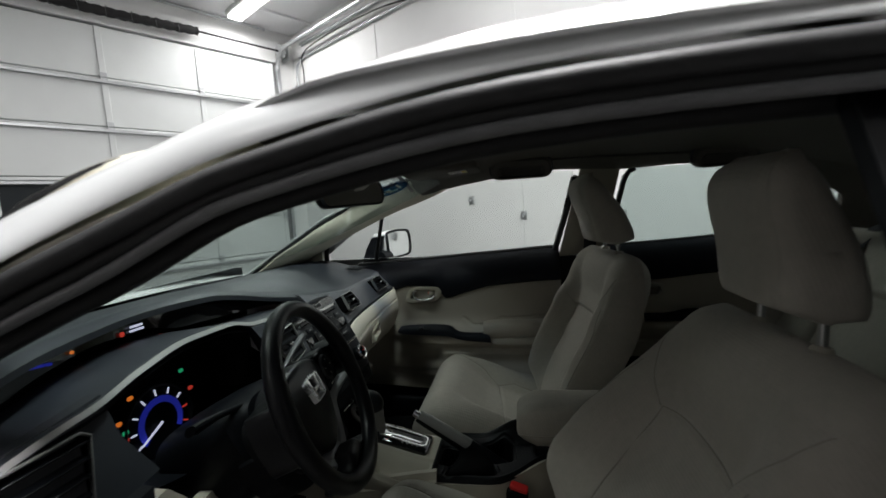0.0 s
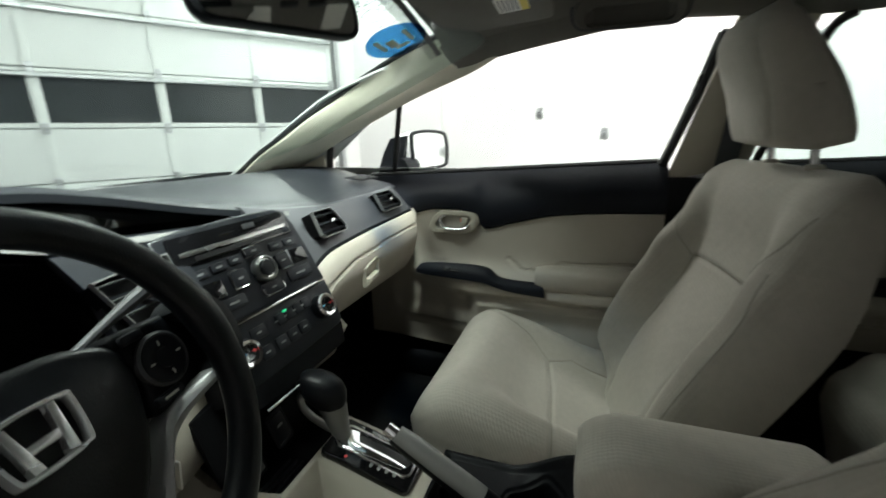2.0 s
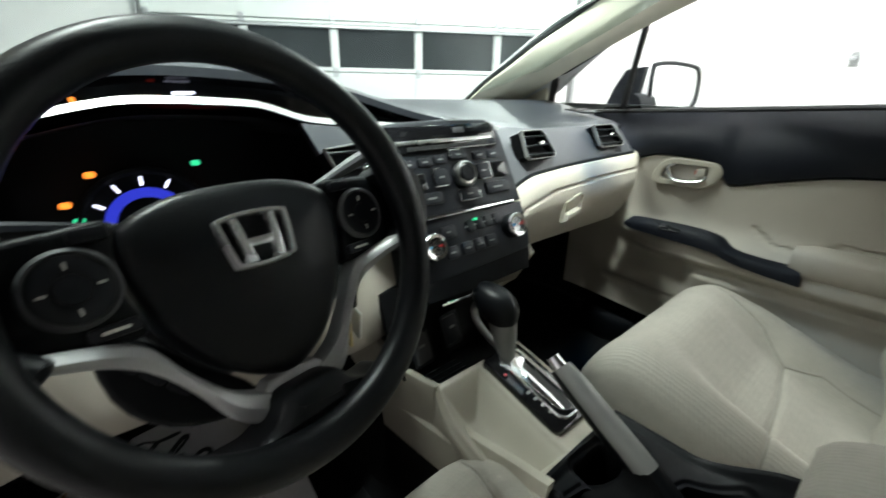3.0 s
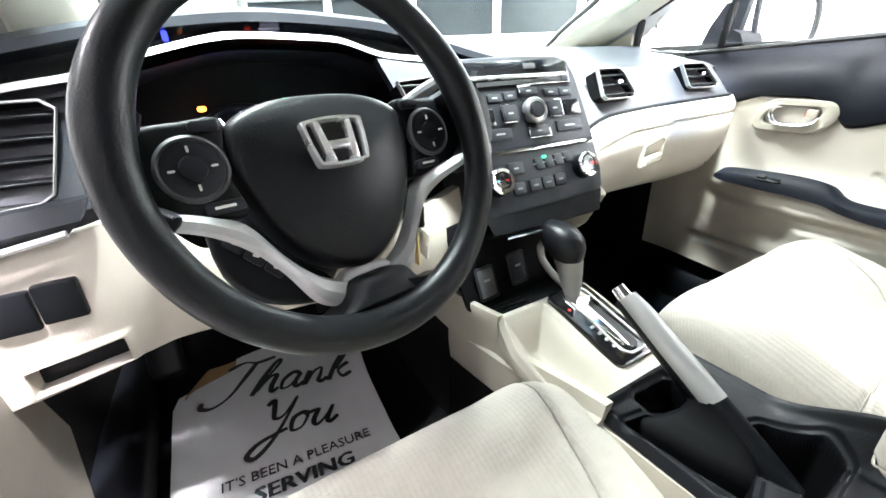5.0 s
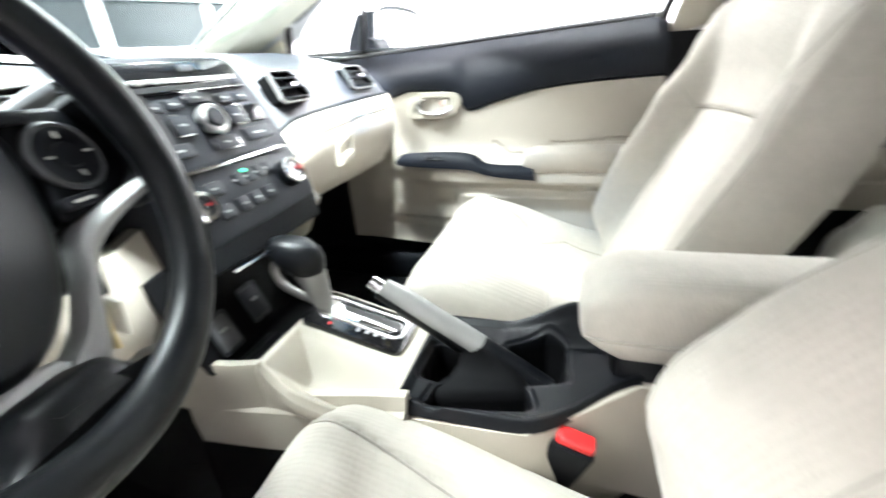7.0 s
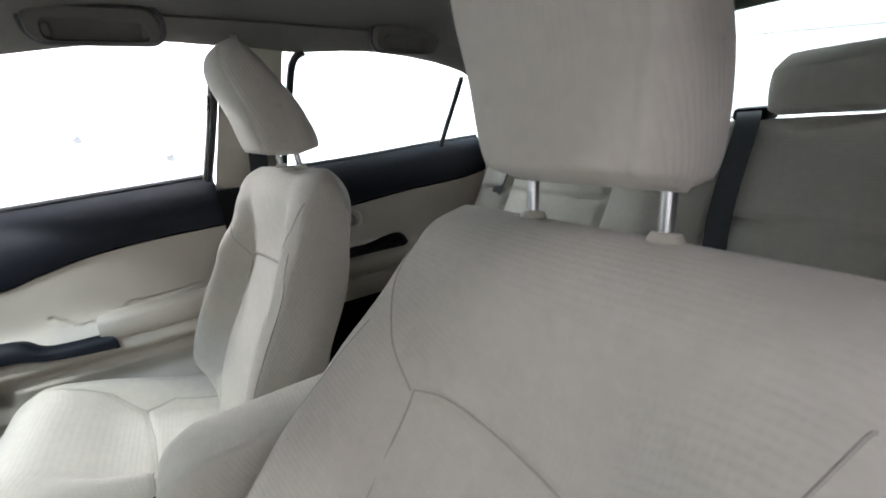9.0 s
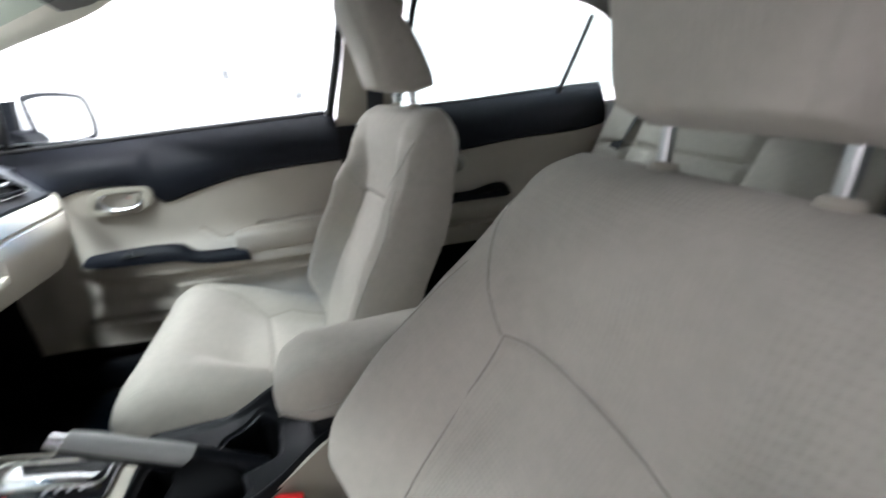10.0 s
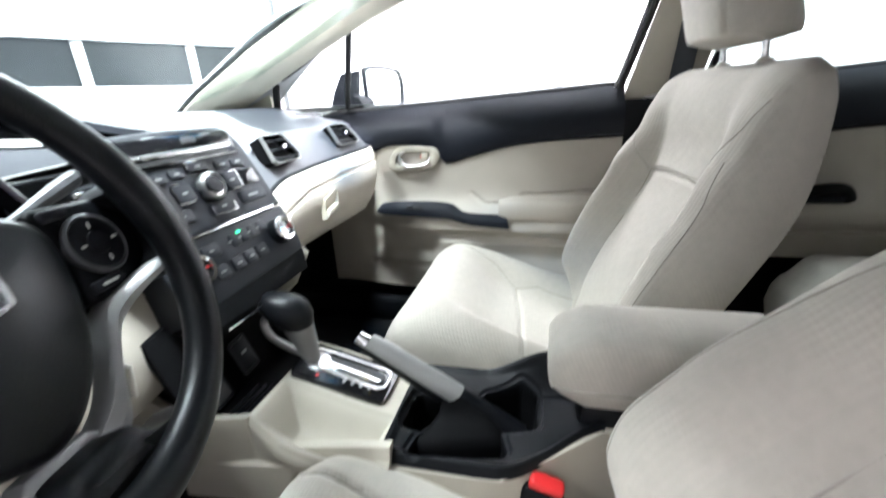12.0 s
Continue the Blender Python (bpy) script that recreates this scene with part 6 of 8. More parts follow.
wplate("silver_bridge", [(-0.022, -0.110), (0.022, -0.110), (0.026, -0.122), (0.0, -0.1215), (-0.026, -0.122)], 0.0085, 0.004, SILVER, wheel, h0=-0.012, k=2)
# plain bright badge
BM_ = WM @ Matrix.Translation((0.0, 0.006, 0.0245)) @ Matrix.Rotation(radians(-6), 4, "X")
bo = [(-0.026, 0.021), (0.0, 0.0235), (0.026, 0.021), (0.030, 0.015), (0.026, -0.016), (0.020, -0.021), (0.0, -0.0225), (-0.020, -0.021), (-0.026, -0.016), (-0.030, 0.015)]
bo = [(p.x, p.y) for p in catmull([(x, y, 0) for x, y in bo], 3, True)]
bm = bmesh.new()
ring_plate(bm, bo, [(p[0] * 0.85, p[1] * 0.84) for p in bo], 0.0075, BM_, 0.002, h0=-0.006)
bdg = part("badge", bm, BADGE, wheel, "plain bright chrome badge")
for s in (1, -1):
    bm = bmesh.new()
    add_plate(bm, [(s * 0.0185, 0.0185), (s * 0.0125, 0.0185), (s * 0.0075, -0.018), (s * 0.0155, -0.018)], 0.007, BM_, 0.0015, h0=-0.004)
    part("badge_bar", bm, BADGE, bdg)
bm = bmesh.new()
add_plate(bm, [(-0.011, 0.001), (0.011, 0.001), (0.009, -0.006), (-0.009, -0.006)], 0.0068, BM_, 0.0015, h0=-0.004)
part("badge_bar", bm, BADGE, bdg)
bm = bmesh.new()
add_plate(bm, rrect(0.020, 0.006, 0.001, 0.006, -0.042), 0.0225, WM, h0=0.018)
part("airbag_mark", bm, BLACK, hub)

# column cover, stalks, phone switches, key
col = thing("steering_column", (-0.365, 0.12, 0.80), "beige steering column cover with dark stalks", "steering column")
bm = bmesh.new()
rows = []
ct = radians(27)
CM = basis((-0.365, 0.036, 0.902), (1, 0, 0), (0, math.sin(ct), math.cos(ct)))
for w_, hw, up_, dn_ in ((-0.035, 0.070, 0.035, 0.085), (-0.06, 0.098, 0.045, 0.110), (-0.12, 0.108, 0.05, 0.125), (-0.20, 0.112, 0.05, 0.130)):
    ring = []
    for j in range(28):
        a = 2 * math.pi * j / 28
        c, s = math.cos(a), math.sin(a)
        ring.append(CM @ Vector((hw * abs(c) ** 0.6 * (1 if c > 0 else -1), (up_ if s > 0 else dn_) * abs(s) ** 0.7 * (1 if s > 0 else -1), w_)))
    rows.append(ring)
add_grid(bm, rows, close_u=True, cap0=True, cap1=True, mi=lambda j, i: 0 if 21 <= i <= 26 else 1)
part("column_cover", bm, [BEIGE, BLACK], col, "column cover, black with a beige side")
bm = bmesh.new()
add_tube(bm, catmull([CM @ Vector(p) for p in ((0.06, 0.030, -0.05), (0.115, 0.055, -0.045), (0.165, 0.075, -0.035))], 4), [0.008, 0.0075, 0.007, 0.007, 0.0075, 0.009, 0.0105, 0.011, 0.010], 10, flat=0.7)
part("stalk", bm, GREY, col, "grey wiper stalk")
bm = bmesh.new()
add_tube(bm, catmull([CM @ Vector(p) for p in ((-0.06, 0.030, -0.05), (-0.115, 0.04, -0.045), (-0.172, 0.045, -0.035))], 4), [0.008, 0.0075, 0.007, 0.007, 0.0075, 0.009, 0.0105, 0.011, 0.010], 10, flat=0.7)
part("stalk", bm, BLACK, col, "dark lamp stalk")
pod = [(-0.122, -0.046), (-0.100, -0.050), (-0.062, -0.092), (-0.032, -0.118), (-0.024, -0.136), (-0.046, -0.144), (-0.090, -0.132), (-0.118, -0.098)]
bm = bmesh.new()
add_plate(bm, [(p.x, p.y) for p in catmull([(x, y, 0) for x, y in pod], 3, True)], 0.0, CM, 0.006, 3, h0=-0.05)
pp = part("phone_pod", bm, BLACK, wheel, "black telephone switch pod")
for i in range(3):
    bm = bmesh.new()
    add_plate(bm, rrect(0.018, 0.014, 0.003), 0.004, CM @ Matrix.Translation((-0.102 + 0.014 * i, -0.074 - 0.0145 * i, 0)) @ Matrix.Rotation(radians(-46), 4, "Z"), 0.001, h0=-0.003)
    part("pod_button", bm, STACK, pp)
    bm = bmesh.new()
    add_plate(bm, rrect(0.006, 0.003, 0.001, k=1), 0.0046, CM @ Matrix.Translation((-0.102 + 0.014 * i, -0.074 - 0.0145 * i, 0)) @ Matrix.Rotation(radians(-30), 4, "Z"), h0=0.003)
    part("switch_mark", bm, LABEL, pp)
bm = bmesh.new()
mk = basis((-0.262, 0.072, 0.815), (0.75, 0.66, 0), (0, 0.25, 1))
add_lathe(bm, [(0.020, -0.03), (0.020, 0.0), (0.017, 0.006), (0.011, 0.006)], 24, mk)
part("ignition_lock", bm, STACK, col, "dark ignition lock")
key = thing("ignition_key", (-0.262, 0.055, 0.77), "black-headed key with a white tag hanging in the ignition", "key")
bm = bmesh.new()
add_box(bm, (-0.262, 0.052, 0.808), (0.009, 0.032, 0.030), 0.004, seg=2)
part("key_head", bm, BLACK, key)
bm = bmesh.new()
add_box(bm, (-0.2665, 0.046, 0.766), (0.003, 0.012, 0.048), 0.001)
part("spare_key", bm, BRASS, key, "brass spare key")
bm = bmesh.new()
add_box(bm, (-0.255, 0.050, 0.768), (0.003, 0.026, 0.036), 0.001, Matrix.Rotation(radians(8), 3, "X"))
part("key_tag", bm, TAG, key, "white tag")
bm = bmesh.new()
add_tube(bm, [(-0.262, 0.05 + 0.008 * math.cos(a), 0.788 + 0.008 * math.sin(a)) for a in [i * math.pi / 8 for i in range(16)]], 0.001, 6, closed=True)
part("key_ring", bm, STEEL, key)

# ---- centre console ----
cons = thing("center_console", (-0.02, -0.15, 0.30), "beige centre console with a black cup tray and padded armrest", "car console")
GA_, GB_ = Vector((-0.018, 0.018, 0.632)), Vector((-0.018, -0.118, 0.5955))   # shift plate, front and rear middle


def cons_top(y):
    return lerp_tab([(-0.15, 0.590), (-0.12, 0.594), (0.02, 0.628), (0.10, 0.638)], y)


def tray_left(y):
    """The outer edge of the scooped tray, which bulges over the console's side."""
    return lerp_tab([(-0.152, -0.140), (-0.142, -0.156), (-0.12, -0.167), (-0.09, -0.172), (-0.04, -0.171), (0.0, -0.160), (0.028, -0.147)], y)


bm = bmesh.new()
rows = []
for k in range(81):
    y = 0.029 - 0.1795 * k / 80
    xl = tray_left(y)
    r = []
    for i in range(91):
        x = xl + (0.045 - xl) * i / 90
        z = cons_top(y)
        # distance in from the tray's rim
        inn = min(x - xl - 0.005, (-0.064 - x) * 1.0, (0.022 - y) * 1.1, (y + 0.146) * 1.3)
        z -= 0.040 * sstep(0.0, 0.044, inn) + 0.004 * sstep(0.0, 0.006, inn)
        z -= 0.012 * (1 - sstep(0.0, 0.007, x - xl)) + 0.012 * (1 - sstep(0.045, 0.035, x))
        r.append((x, y, z))
    rows.append(r)
add_grid(bm, rows)
edge = [r[0] for r in rows]
add_grid(bm, [[(x + (-0.150 - x) * u, y, z + (0.545 - z) * t) for x, y, z in edge] for t, u in ((0, 0), (0.08, -0.06), (0.3, 0.0), (0.55, 0.45), (0.8, 0.9), (1, 1))])
add_grid(bm, [[(r[-1][0], r[-1][1], r[-1][2] * (1 - t) + 0.31 * t) for r in rows] for t in (0, 0.5, 1)])
part("console_body", bm, BEIGE, cons, "beige console body with a scooped tray")
bm = bmesh.new()                                   # side below the tray, with a shallow step along it
add_slab(bm, [[(-0.150 + dx, y, lerp_tab([(-0.167, 0.595), (-0.126, 0.588), (0.005, 0.562), (0.15, 0.541)], y) + dz) for y in (-0.167, -0.12, -0.06, 0.0, 0.06, 0.11, 0.16)] for dx, dz in ((0.004, 0.02), (0.0, 0.002), (-0.006, -0.002), (-0.007, -0.03), (-0.004, -0.07))], (0.012, 0, 0))
part("console_side", bm, BEIGE, cons, "beige console side")
# lower side coloured black where the beige console falls into shade
bm = bmesh.new()
add_slab(bm, [[(-0.152 - 0.004 * t, y, (0.50 + 0.02 * (y < -0.1)) * (1 - t) + 0.31 * t) for y in (-0.167, -0.05, 0.05, 0.16)] for t in (0, 0.5, 1)], (0.008, 0, 0))
part("shaded_side", bm, CARPET, cons, "lower console side, black in place of shade")
bm = bmesh.new()                                   # narrow lip beside the socket recess, rising at the stack
lip = [(-0.147, 0.029, 0.628), (-0.152, 0.06, 0.625), (-0.156, 0.10, 0.622), (-0.158, 0.14, 0.624), (-0.163, 0.175, 0.655), (-0.165, 0.205, 0.71)]
low = [(-0.150, 0.029, 0.545), (-0.152, 0.06, 0.545), (-0.156, 0.10, 0.545), (-0.160, 0.14, 0.54), (-0.166, 0.20, 0.55), (-0.168, 0.28, 0.60)]
add_slab(bm, [[Vector(p) + Vector((0.010, 0, -0.03)) for p in lip], [Vector(p) + Vector((0.010, 0, -0.003)) for p in lip], [Vector(p) + Vector((0.006, 0, 0)) for p in lip], lip, [Vector(p).lerp(Vector(q), 0.1) - Vector((0.002, 0, 0)) for p, q in zip(lip, low)], [Vector(p).lerp(Vector(q), 0.5) for p, q in zip(lip, low)], low], (0.004, 0, 0))
part("console_flank", bm, BEIGE, cons)
# same black stand-in for shade, further forward below the flank
bm = bmesh.new()
add_slab(bm, [[(-0.150, 0.16, 0.53), (-0.166, 0.20, 0.55), (-0.168, 0.29, 0.61)], [(-0.155, 0.16, 0.45), (-0.166, 0.24, 0.47), (-0.17, 0.36, 0.52)], [(-0.16, 0.16, 0.31), (-0.17, 0.30, 0.34), (-0.18, 0.5, 0.40)]], (0.012, 0, 0))
part("shaded_side", bm, CARPET, cons)
bm = bmesh.new()
add_slab(bm, [[(0.045, 0.029, 0.62), (0.06, 0.155, 0.68), (0.08, 0.20, 0.70)], [(0.05, 0.029, 0.50), (0.08, 0.22, 0.52), (0.10, 0.32, 0.58)], [(0.06, 0.029, 0.31), (0.10, 0.30, 0.34), (0.10, 0.5, 0.40)]], (-0.012, 0, 0))
part("console_flank", bm, BLACK, cons)
bm = bmesh.new()                                   # black floor of the socket recess
add_slab(bm, [[(x, y, z) for x in (-0.142, -0.10, -0.05, 0.0, 0.047)] for y, z in ((0.030, 0.624), (0.036, 0.614), (0.06, 0.610), (0.10, 0.606), (0.13, 0.604))], (0, 0, -0.008))
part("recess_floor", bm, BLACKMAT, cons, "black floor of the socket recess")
for k in range(3):
    bm = bmesh.new()
    add_box(bm, (-0.10, 0.050 + 0.013 * k, 0.6135 - 0.0018 * k), (0.075, 0.003, 0.004), 0.001)
    part("recess_rib", bm, BLACK, cons)
# lower body under the cup tray and armrest
bm = bmesh.new()
rows = [[(-0.148, y, z) for y, z in ((-0.150, 0.585), (-0.25, 0.588), (-0.30, 0.590), (-0.36, 0.595), (-0.42, 0.605), (-0.62, 0.61))],
        [(-0.152, y, 0.50) for y in (-0.150, -0.25, -0.30, -0.36, -0.42, -0.62)],
        [(-0.156, y, 0.31) for y in (-0.150, -0.25, -0.30, -0.36, -0.42, -0.62)]]
rows = [[(x + 0.085 * sstep(-0.29, -0.43, y), y, z) for x, y, z in r] for r in rows]
add_slab(bm, rows, (0.01, 0, 0))
part("console_side", bm, BEIGE, cons, "beige console side")
bm = bmesh.new()
rows = [[(0.048, y, z) for y, z in ((-0.150, 0.585), (-0.34, 0.60), (-0.42, 0.615), (-0.62, 0.62))], [(0.06, y, 0.31) for y in (-0.150, -0.34, -0.42, -0.62)]]
add_slab(bm, rows, (-0.01, 0, 0))
part("console_side", bm, BEIGE, cons, "beige console side")
# black cup tray
WELLS = [(((-0.088, -0.164), (-0.020, -0.167), (-0.033, -0.216), (-0.094, -0.206)), 0.075), (((-0.135, -0.172), (-0.104, -0.178), (-0.070, -0.302), (-0.108, -0.315)), 0.055),
         (((-0.040, -0.250), (-0.004, -0.262), (0.024, -0.318), (0.012, -0.340), (-0.064, -0.343), (-0.082, -0.290)), 0.085)]


def well_dist(x, y, quad, rad=0.010):
    """Distance to the rounded rim of a well, below nought inside it."""
    cx, cy = sum(p[0] for p in quad) / len(quad), sum(p[1] for p in quad) / len(quad)
    inner = [(cx + (p[0] - cx) * (1 - rad / 0.035), cy + (p[1] - cy) * (1 - rad / 0.035)) for p in quad]
    inside = True
    for (ax, ay), (bx, by) in zip(inner, inner[1:] + inner[:1]):
        inside = inside and (bx - ax) * (y - ay) - (by - ay) * (x - ax) <= 0
    d = seg_dist(x, y, inner + inner[:1])
    return -d - rad if inside else d - rad


bm = bmesh.new()
rows = []
for k in range(221):
    y = -0.148 - 0.275 * k / 220
    r = []
    for i in range(171):
        x0 = -0.146 + 0.194 * i / 170
        x = x0 + 0.085 * sstep(-0.29, -0.43, y) * (1 - i / 170)
        z = 0.597 + 0.012 * sstep(-0.345, -0.425, y) + 0.045 * sstep(0.0, 0.045, x) * sstep(-0.25, -0.36, y)
        edge = min(x0 + 0.146, 0.048 - x0, -0.148 - y + 0.004)
        z += 0.006 * sstep(0.020, 0.010, edge) - 0.014 * (1 - min(1, max(0, edge / 0.006)))
        dep = 0.0
        for quad, dd in WELLS:
            dist = well_dist(x, y, quad)
            dep = max(dep, dd * sstep(0.001, -0.007, dist), 0.004 * sstep(0.0075, 0.0045, dist))
        r.append((x, y, z - dep))
    rows.append(r)
# faces down in the wells take a blacker, duller black for their shade
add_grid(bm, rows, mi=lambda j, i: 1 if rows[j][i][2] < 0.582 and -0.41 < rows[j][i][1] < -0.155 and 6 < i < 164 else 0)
part("cup_tray", bm, [BLACK, BLACKMAT], cons, "black cup tray, its deep wells darkened")
# armrest
bm = bmesh.new()
rows = []
for k in range(40):
    t = k / 39
    y = -0.352 - 0.30 * t
    e = min(1.0, (max(1e-4, t / 0.16)) ** 0.5, (max(1e-4, (1 - t) / 0.12)) ** 0.5) if t not in (0, 1) else 0.05
    ring = []
    for j in range(40):
        a = 2 * math.pi * j / 40
        c, s = math.cos(a), math.sin(a)
        hx = 0.066 * (0.80 + 0.20 * e)
        hz = 0.056 * (0.35 + 0.65 * e)
        zz = 0.674 + 0.004 * t - 0.006 * c + hz * abs(s) ** 0.55 * (1 if s > 0 else -1)
        xx = 0.004 + hx * abs(c) ** 0.42 * (1 if c > 0 else -1)
        if abs(zz - 0.660) < 0.004:
            xx = 0.004 + (xx - 0.004) * 0.965
        ring.append((xx, y, zz))
    rows.append(ring)
add_grid(bm, rows, close_u=True, cap0=True, cap1=True)
part("armrest_lid", bm, CLOTH_PLAIN, cons, "padded beige armrest lid", sharp=60)
bm = bmesh.new()
add_tube(bm, catmull([(-0.0615, -0.62, 0.664), (-0.0618, -0.50, 0.662), (-0.0618, -0.42, 0.660), (-0.060, -0.385, 0.659), (-0.0555, -0.362, 0.659), (-0.050, -0.3545, 0.659), (0.0, -0.3515, 0.659), (0.058, -0.3545, 0.659), (0.064, -0.37, 0.659)], 5), 0.0013, 6)
part("armrest_seam", bm, SEAM, cons, "sewn seam of the armrest")
bm = bmesh.new()
add_box(bm, (0.0, -0.53, 0.59), (0.11, 0.28, 0.09), 0.015, seg=2)
part("armrest_box", bm, BLACK, cons)
# shift plate
bm = bmesh.new()
MP = basis((GA_ + GB_) / 2, (1, 0, 0), GA_ - GB_)
add_plate(bm, rrect(0.082, 0.152, 0.010), 0.006, MP, 0.003, h0=-0.012)
plate = part("shift_plate", bm, PIANO, cons, "gloss black shift plate")
bm = bmesh.new()
ring_plate(bm, rrect(0.048, 0.136, 0.014, 0.004, 0, k=5), rrect(0.039, 0.127, 0.011, 0.004, 0, k=5), 0.0095, MP, 0.0015, h0=0.004)
part("gate_rim", bm, CHROME, plate, "chrome gate rim")
bm = bmesh.new()
add_plate(bm, rrect(0.020, 0.116, 0.009, 0.008, 0), 0.0066, MP, h0=0.004)
part("gate_slot", bm, FRIT, plate)
# bright chrome shape laid on to draw the sheen of the shift plate
bm = bmesh.new()
add_plate(bm, [(-0.013, 0.058), (0.020, 0.058), (0.021, 0.040), (0.004, 0.030), (0.004, -0.02), (0.0, -0.055), (-0.008, -0.05), (-0.015, 0.03)], 0.0080, MP, 0.001, h0=0.006)
part("gate_sheen", bm, CHROME, plate, "chrome strip shaped as the plate's sheen")
for i in range(4):
    bm = bmesh.new()
    add_plate(bm, rrect(0.007, 0.005, 0.0012, -0.024 + 0.001 * i, -0.006 - 0.013 * i, k=1), 0.0068, MP, h0=0.0055)
    part("position_mark", bm, PRINT, plate)
bm = bmesh.new()
add_plate(bm, rrect(0.005, 0.005, 0.0015, -0.030, 0.035, k=1), 0.0068, MP, h0=0.0055)
part("position_mark", bm, RED, plate)
bm = bmesh.new()
add_plate(bm, rrect(0.018, 0.014, 0.004, 0.028, 0.030), 0.0085, MP, 0.002, h0=0.004)
part("release_cover", bm, STACK, plate)

# gear lever
gl = thing("gear_lever", (-0.012, 0.0, 0.62), "black-topped gear lever with a silver collar", "gear lever")
bm = bmesh.new()
add_grid(bm, [[(-0.015 + ra * math.cos(a), cy + rb * math.sin(a), z) for a in [2 * math.pi * j / 20 for j in range(20)]] for z, cy, ra, rb in ((0.615, 0.004, 0.010, 0.011), (0.63, 0.008, 0.012, 0.013), (0.65, 0.013, 0.015, 0.017), (0.67, 0.018, 0.018, 0.021), (0.69, 0.024, 0.020, 0.026), (0.70, 0.028, 0.019, 0.026))], close_u=True, cap0=True, cap1=True)
part("lever_collar", bm, RIMGREY, gl, "silver lever collar")
bm = bmesh.new()
rows = []
kc = [((-0.016, 0.030, 0.692), 0.021, 0.029), ((-0.016, 0.035, 0.702), 0.0245, 0.038), ((-0.016, 0.039, 0.716), 0.0265, 0.044), ((-0.016, 0.040, 0.729), 0.0245, 0.041), ((-0.016, 0.040, 0.738), 0.0185, 0.032), ((-0.016, 0.040, 0.743), 0.009, 0.016)]
for (cx, cy, cz), ra, rb in kc:
    rows.append([(cx + ra * math.cos(a), cy + rb * math.sin(a), cz + 0.10 * rb * math.sin(a)) for a in [2 * math.pi * j / 24 for j in range(24)]])
add_grid(bm, rows, close_u=True, cap0=True, cap1=True)
part("lever_knob", bm, LEATHER, gl, "black gear knob", sharp=60)
bm = bmesh.new()
add_tube(bm, catmull([(-0.018, 0.072, 0.704), (-0.018, 0.082, 0.690), (-0.018, 0.074, 0.668), (-0.017, 0.046, 0.650), (-0.015, 0.018, 0.640)], 5), 0.006, 10)
part("lever_loop", bm, RIMGREY, gl, "silver loop below the knob")

# parking brake
pb = thing("parking_brake", (-0.055, -0.28, 0.56), "parking brake lever with silver grip and chrome button", "parking brake")
bm = bmesh.new()
rows = []
spine = [((-0.056, -0.110, 0.699), 0.0125, 0.0155), ((-0.055, -0.135, 0.684), 0.0145, 0.018), ((-0.053, -0.175, 0.657), 0.015, 0.0185), ((-0.051, -0.205, 0.637), 0.0150, 0.0195), ((-0.050, -0.229, 0.620), 0.0145, 0.021), ((-0.049, -0.275, 0.583), 0.016, 0.028), ((-0.048, -0.305, 0.552), 0.019, 0.036)]
dirv = (Vector(spine[-1][0]) - Vector(spine[0][0])).normalized()
upv = Vector((1, 0, 0)).cross(dirv).normalized()
upv = upv if upv.z > 0 else -upv
for c, ra, rb in spine:
    ra, rb = ra * 0.98, rb * 0.98
    rows.append([Vector(c) + Vector((1, 0, 0)) * ra * abs(math.cos(a)) ** 0.8 * (1 if math.cos(a) > 0 else -1) + upv * rb * math.sin(a) for a in [2 * math.pi * j / 20 for j in range(20)]])
add_grid(bm, rows, close_u=True, cap0=True, cap1=True, mi=lambda j, i: 1 if (j < 4 and 1 <= i <= 9) else 0)
part("brake_lever", bm, [BLACK, RIMGREY], pb, "black lever with a silver upper grip", sharp=50)
bm = bmesh.new()
add_tube(bm, [Vector(spine[0][0]) - dirv * 0.016, Vector(spine[0][0]) + dirv * 0.006], [0.0085, 0.0105], 14)
part("brake_button", bm, CHROME, pb, "chrome button")
bm = bmesh.new()
rows = []
for z, y0, y1, hx in ((0.636, -0.205, -0.236, 0.010), (0.624, -0.204, -0.252, 0.0135), (0.612, -0.209, -0.265, 0.0145), (0.602, -0.208, -0.279, 0.015), (0.594, -0.198, -0.289, 0.015), (0.588, -0.184, -0.296, 0.015), (0.578, -0.178, -0.305, 0.014), (0.548, -0.178, -0.306, 0.014)):
    ring = []
    cx, cy, hy = -0.051 - 0.036 * sstep(0.616, 0.582, z), (y0 + y1) / 2, (y0 - y1) / 2
    for j in range(32):
        a = 2 * math.pi * j / 32
        c, q = math.cos(a), math.sin(a)
        dy = hy * abs(q) ** 0.7 * (1 if q > 0 else -1)
        ring.append((cx + hx * abs(c) ** 0.6 * (1 if c > 0 else -1) - 0.22 * dy * sstep(0.616, 0.585, z), cy + dy, z))
    rows.append(ring)
add_grid(bm, rows, close_u=True, cap0=True, cap1=True)
part("brake_boot", bm, BLACKMAT, pb, "dull black boot of the lever", sharp=60)


# ---- seats ----
def seam_groove(x, z, seams, depth=0.0062, sig=0.0042):
    d = min(seg_dist(x, z, s) for s in seams)
    return depth * math.exp(-(d / sig) ** 2) if d < 0.014 else 0.0


def ring_pts(n):
    out = []
    for j in range(n):
        a = 2 * math.pi * j / n
        c, s = math.cos(a), math.sin(a)
        out.append(((1 if c >= 0 else -1) * abs(c) ** 0.5, (1 if s >= 0 else -1) * abs(s) ** 0.5))
    return out


def both(lines):
    return lines + [[(-x, z) for x, z in l] for l in lines]


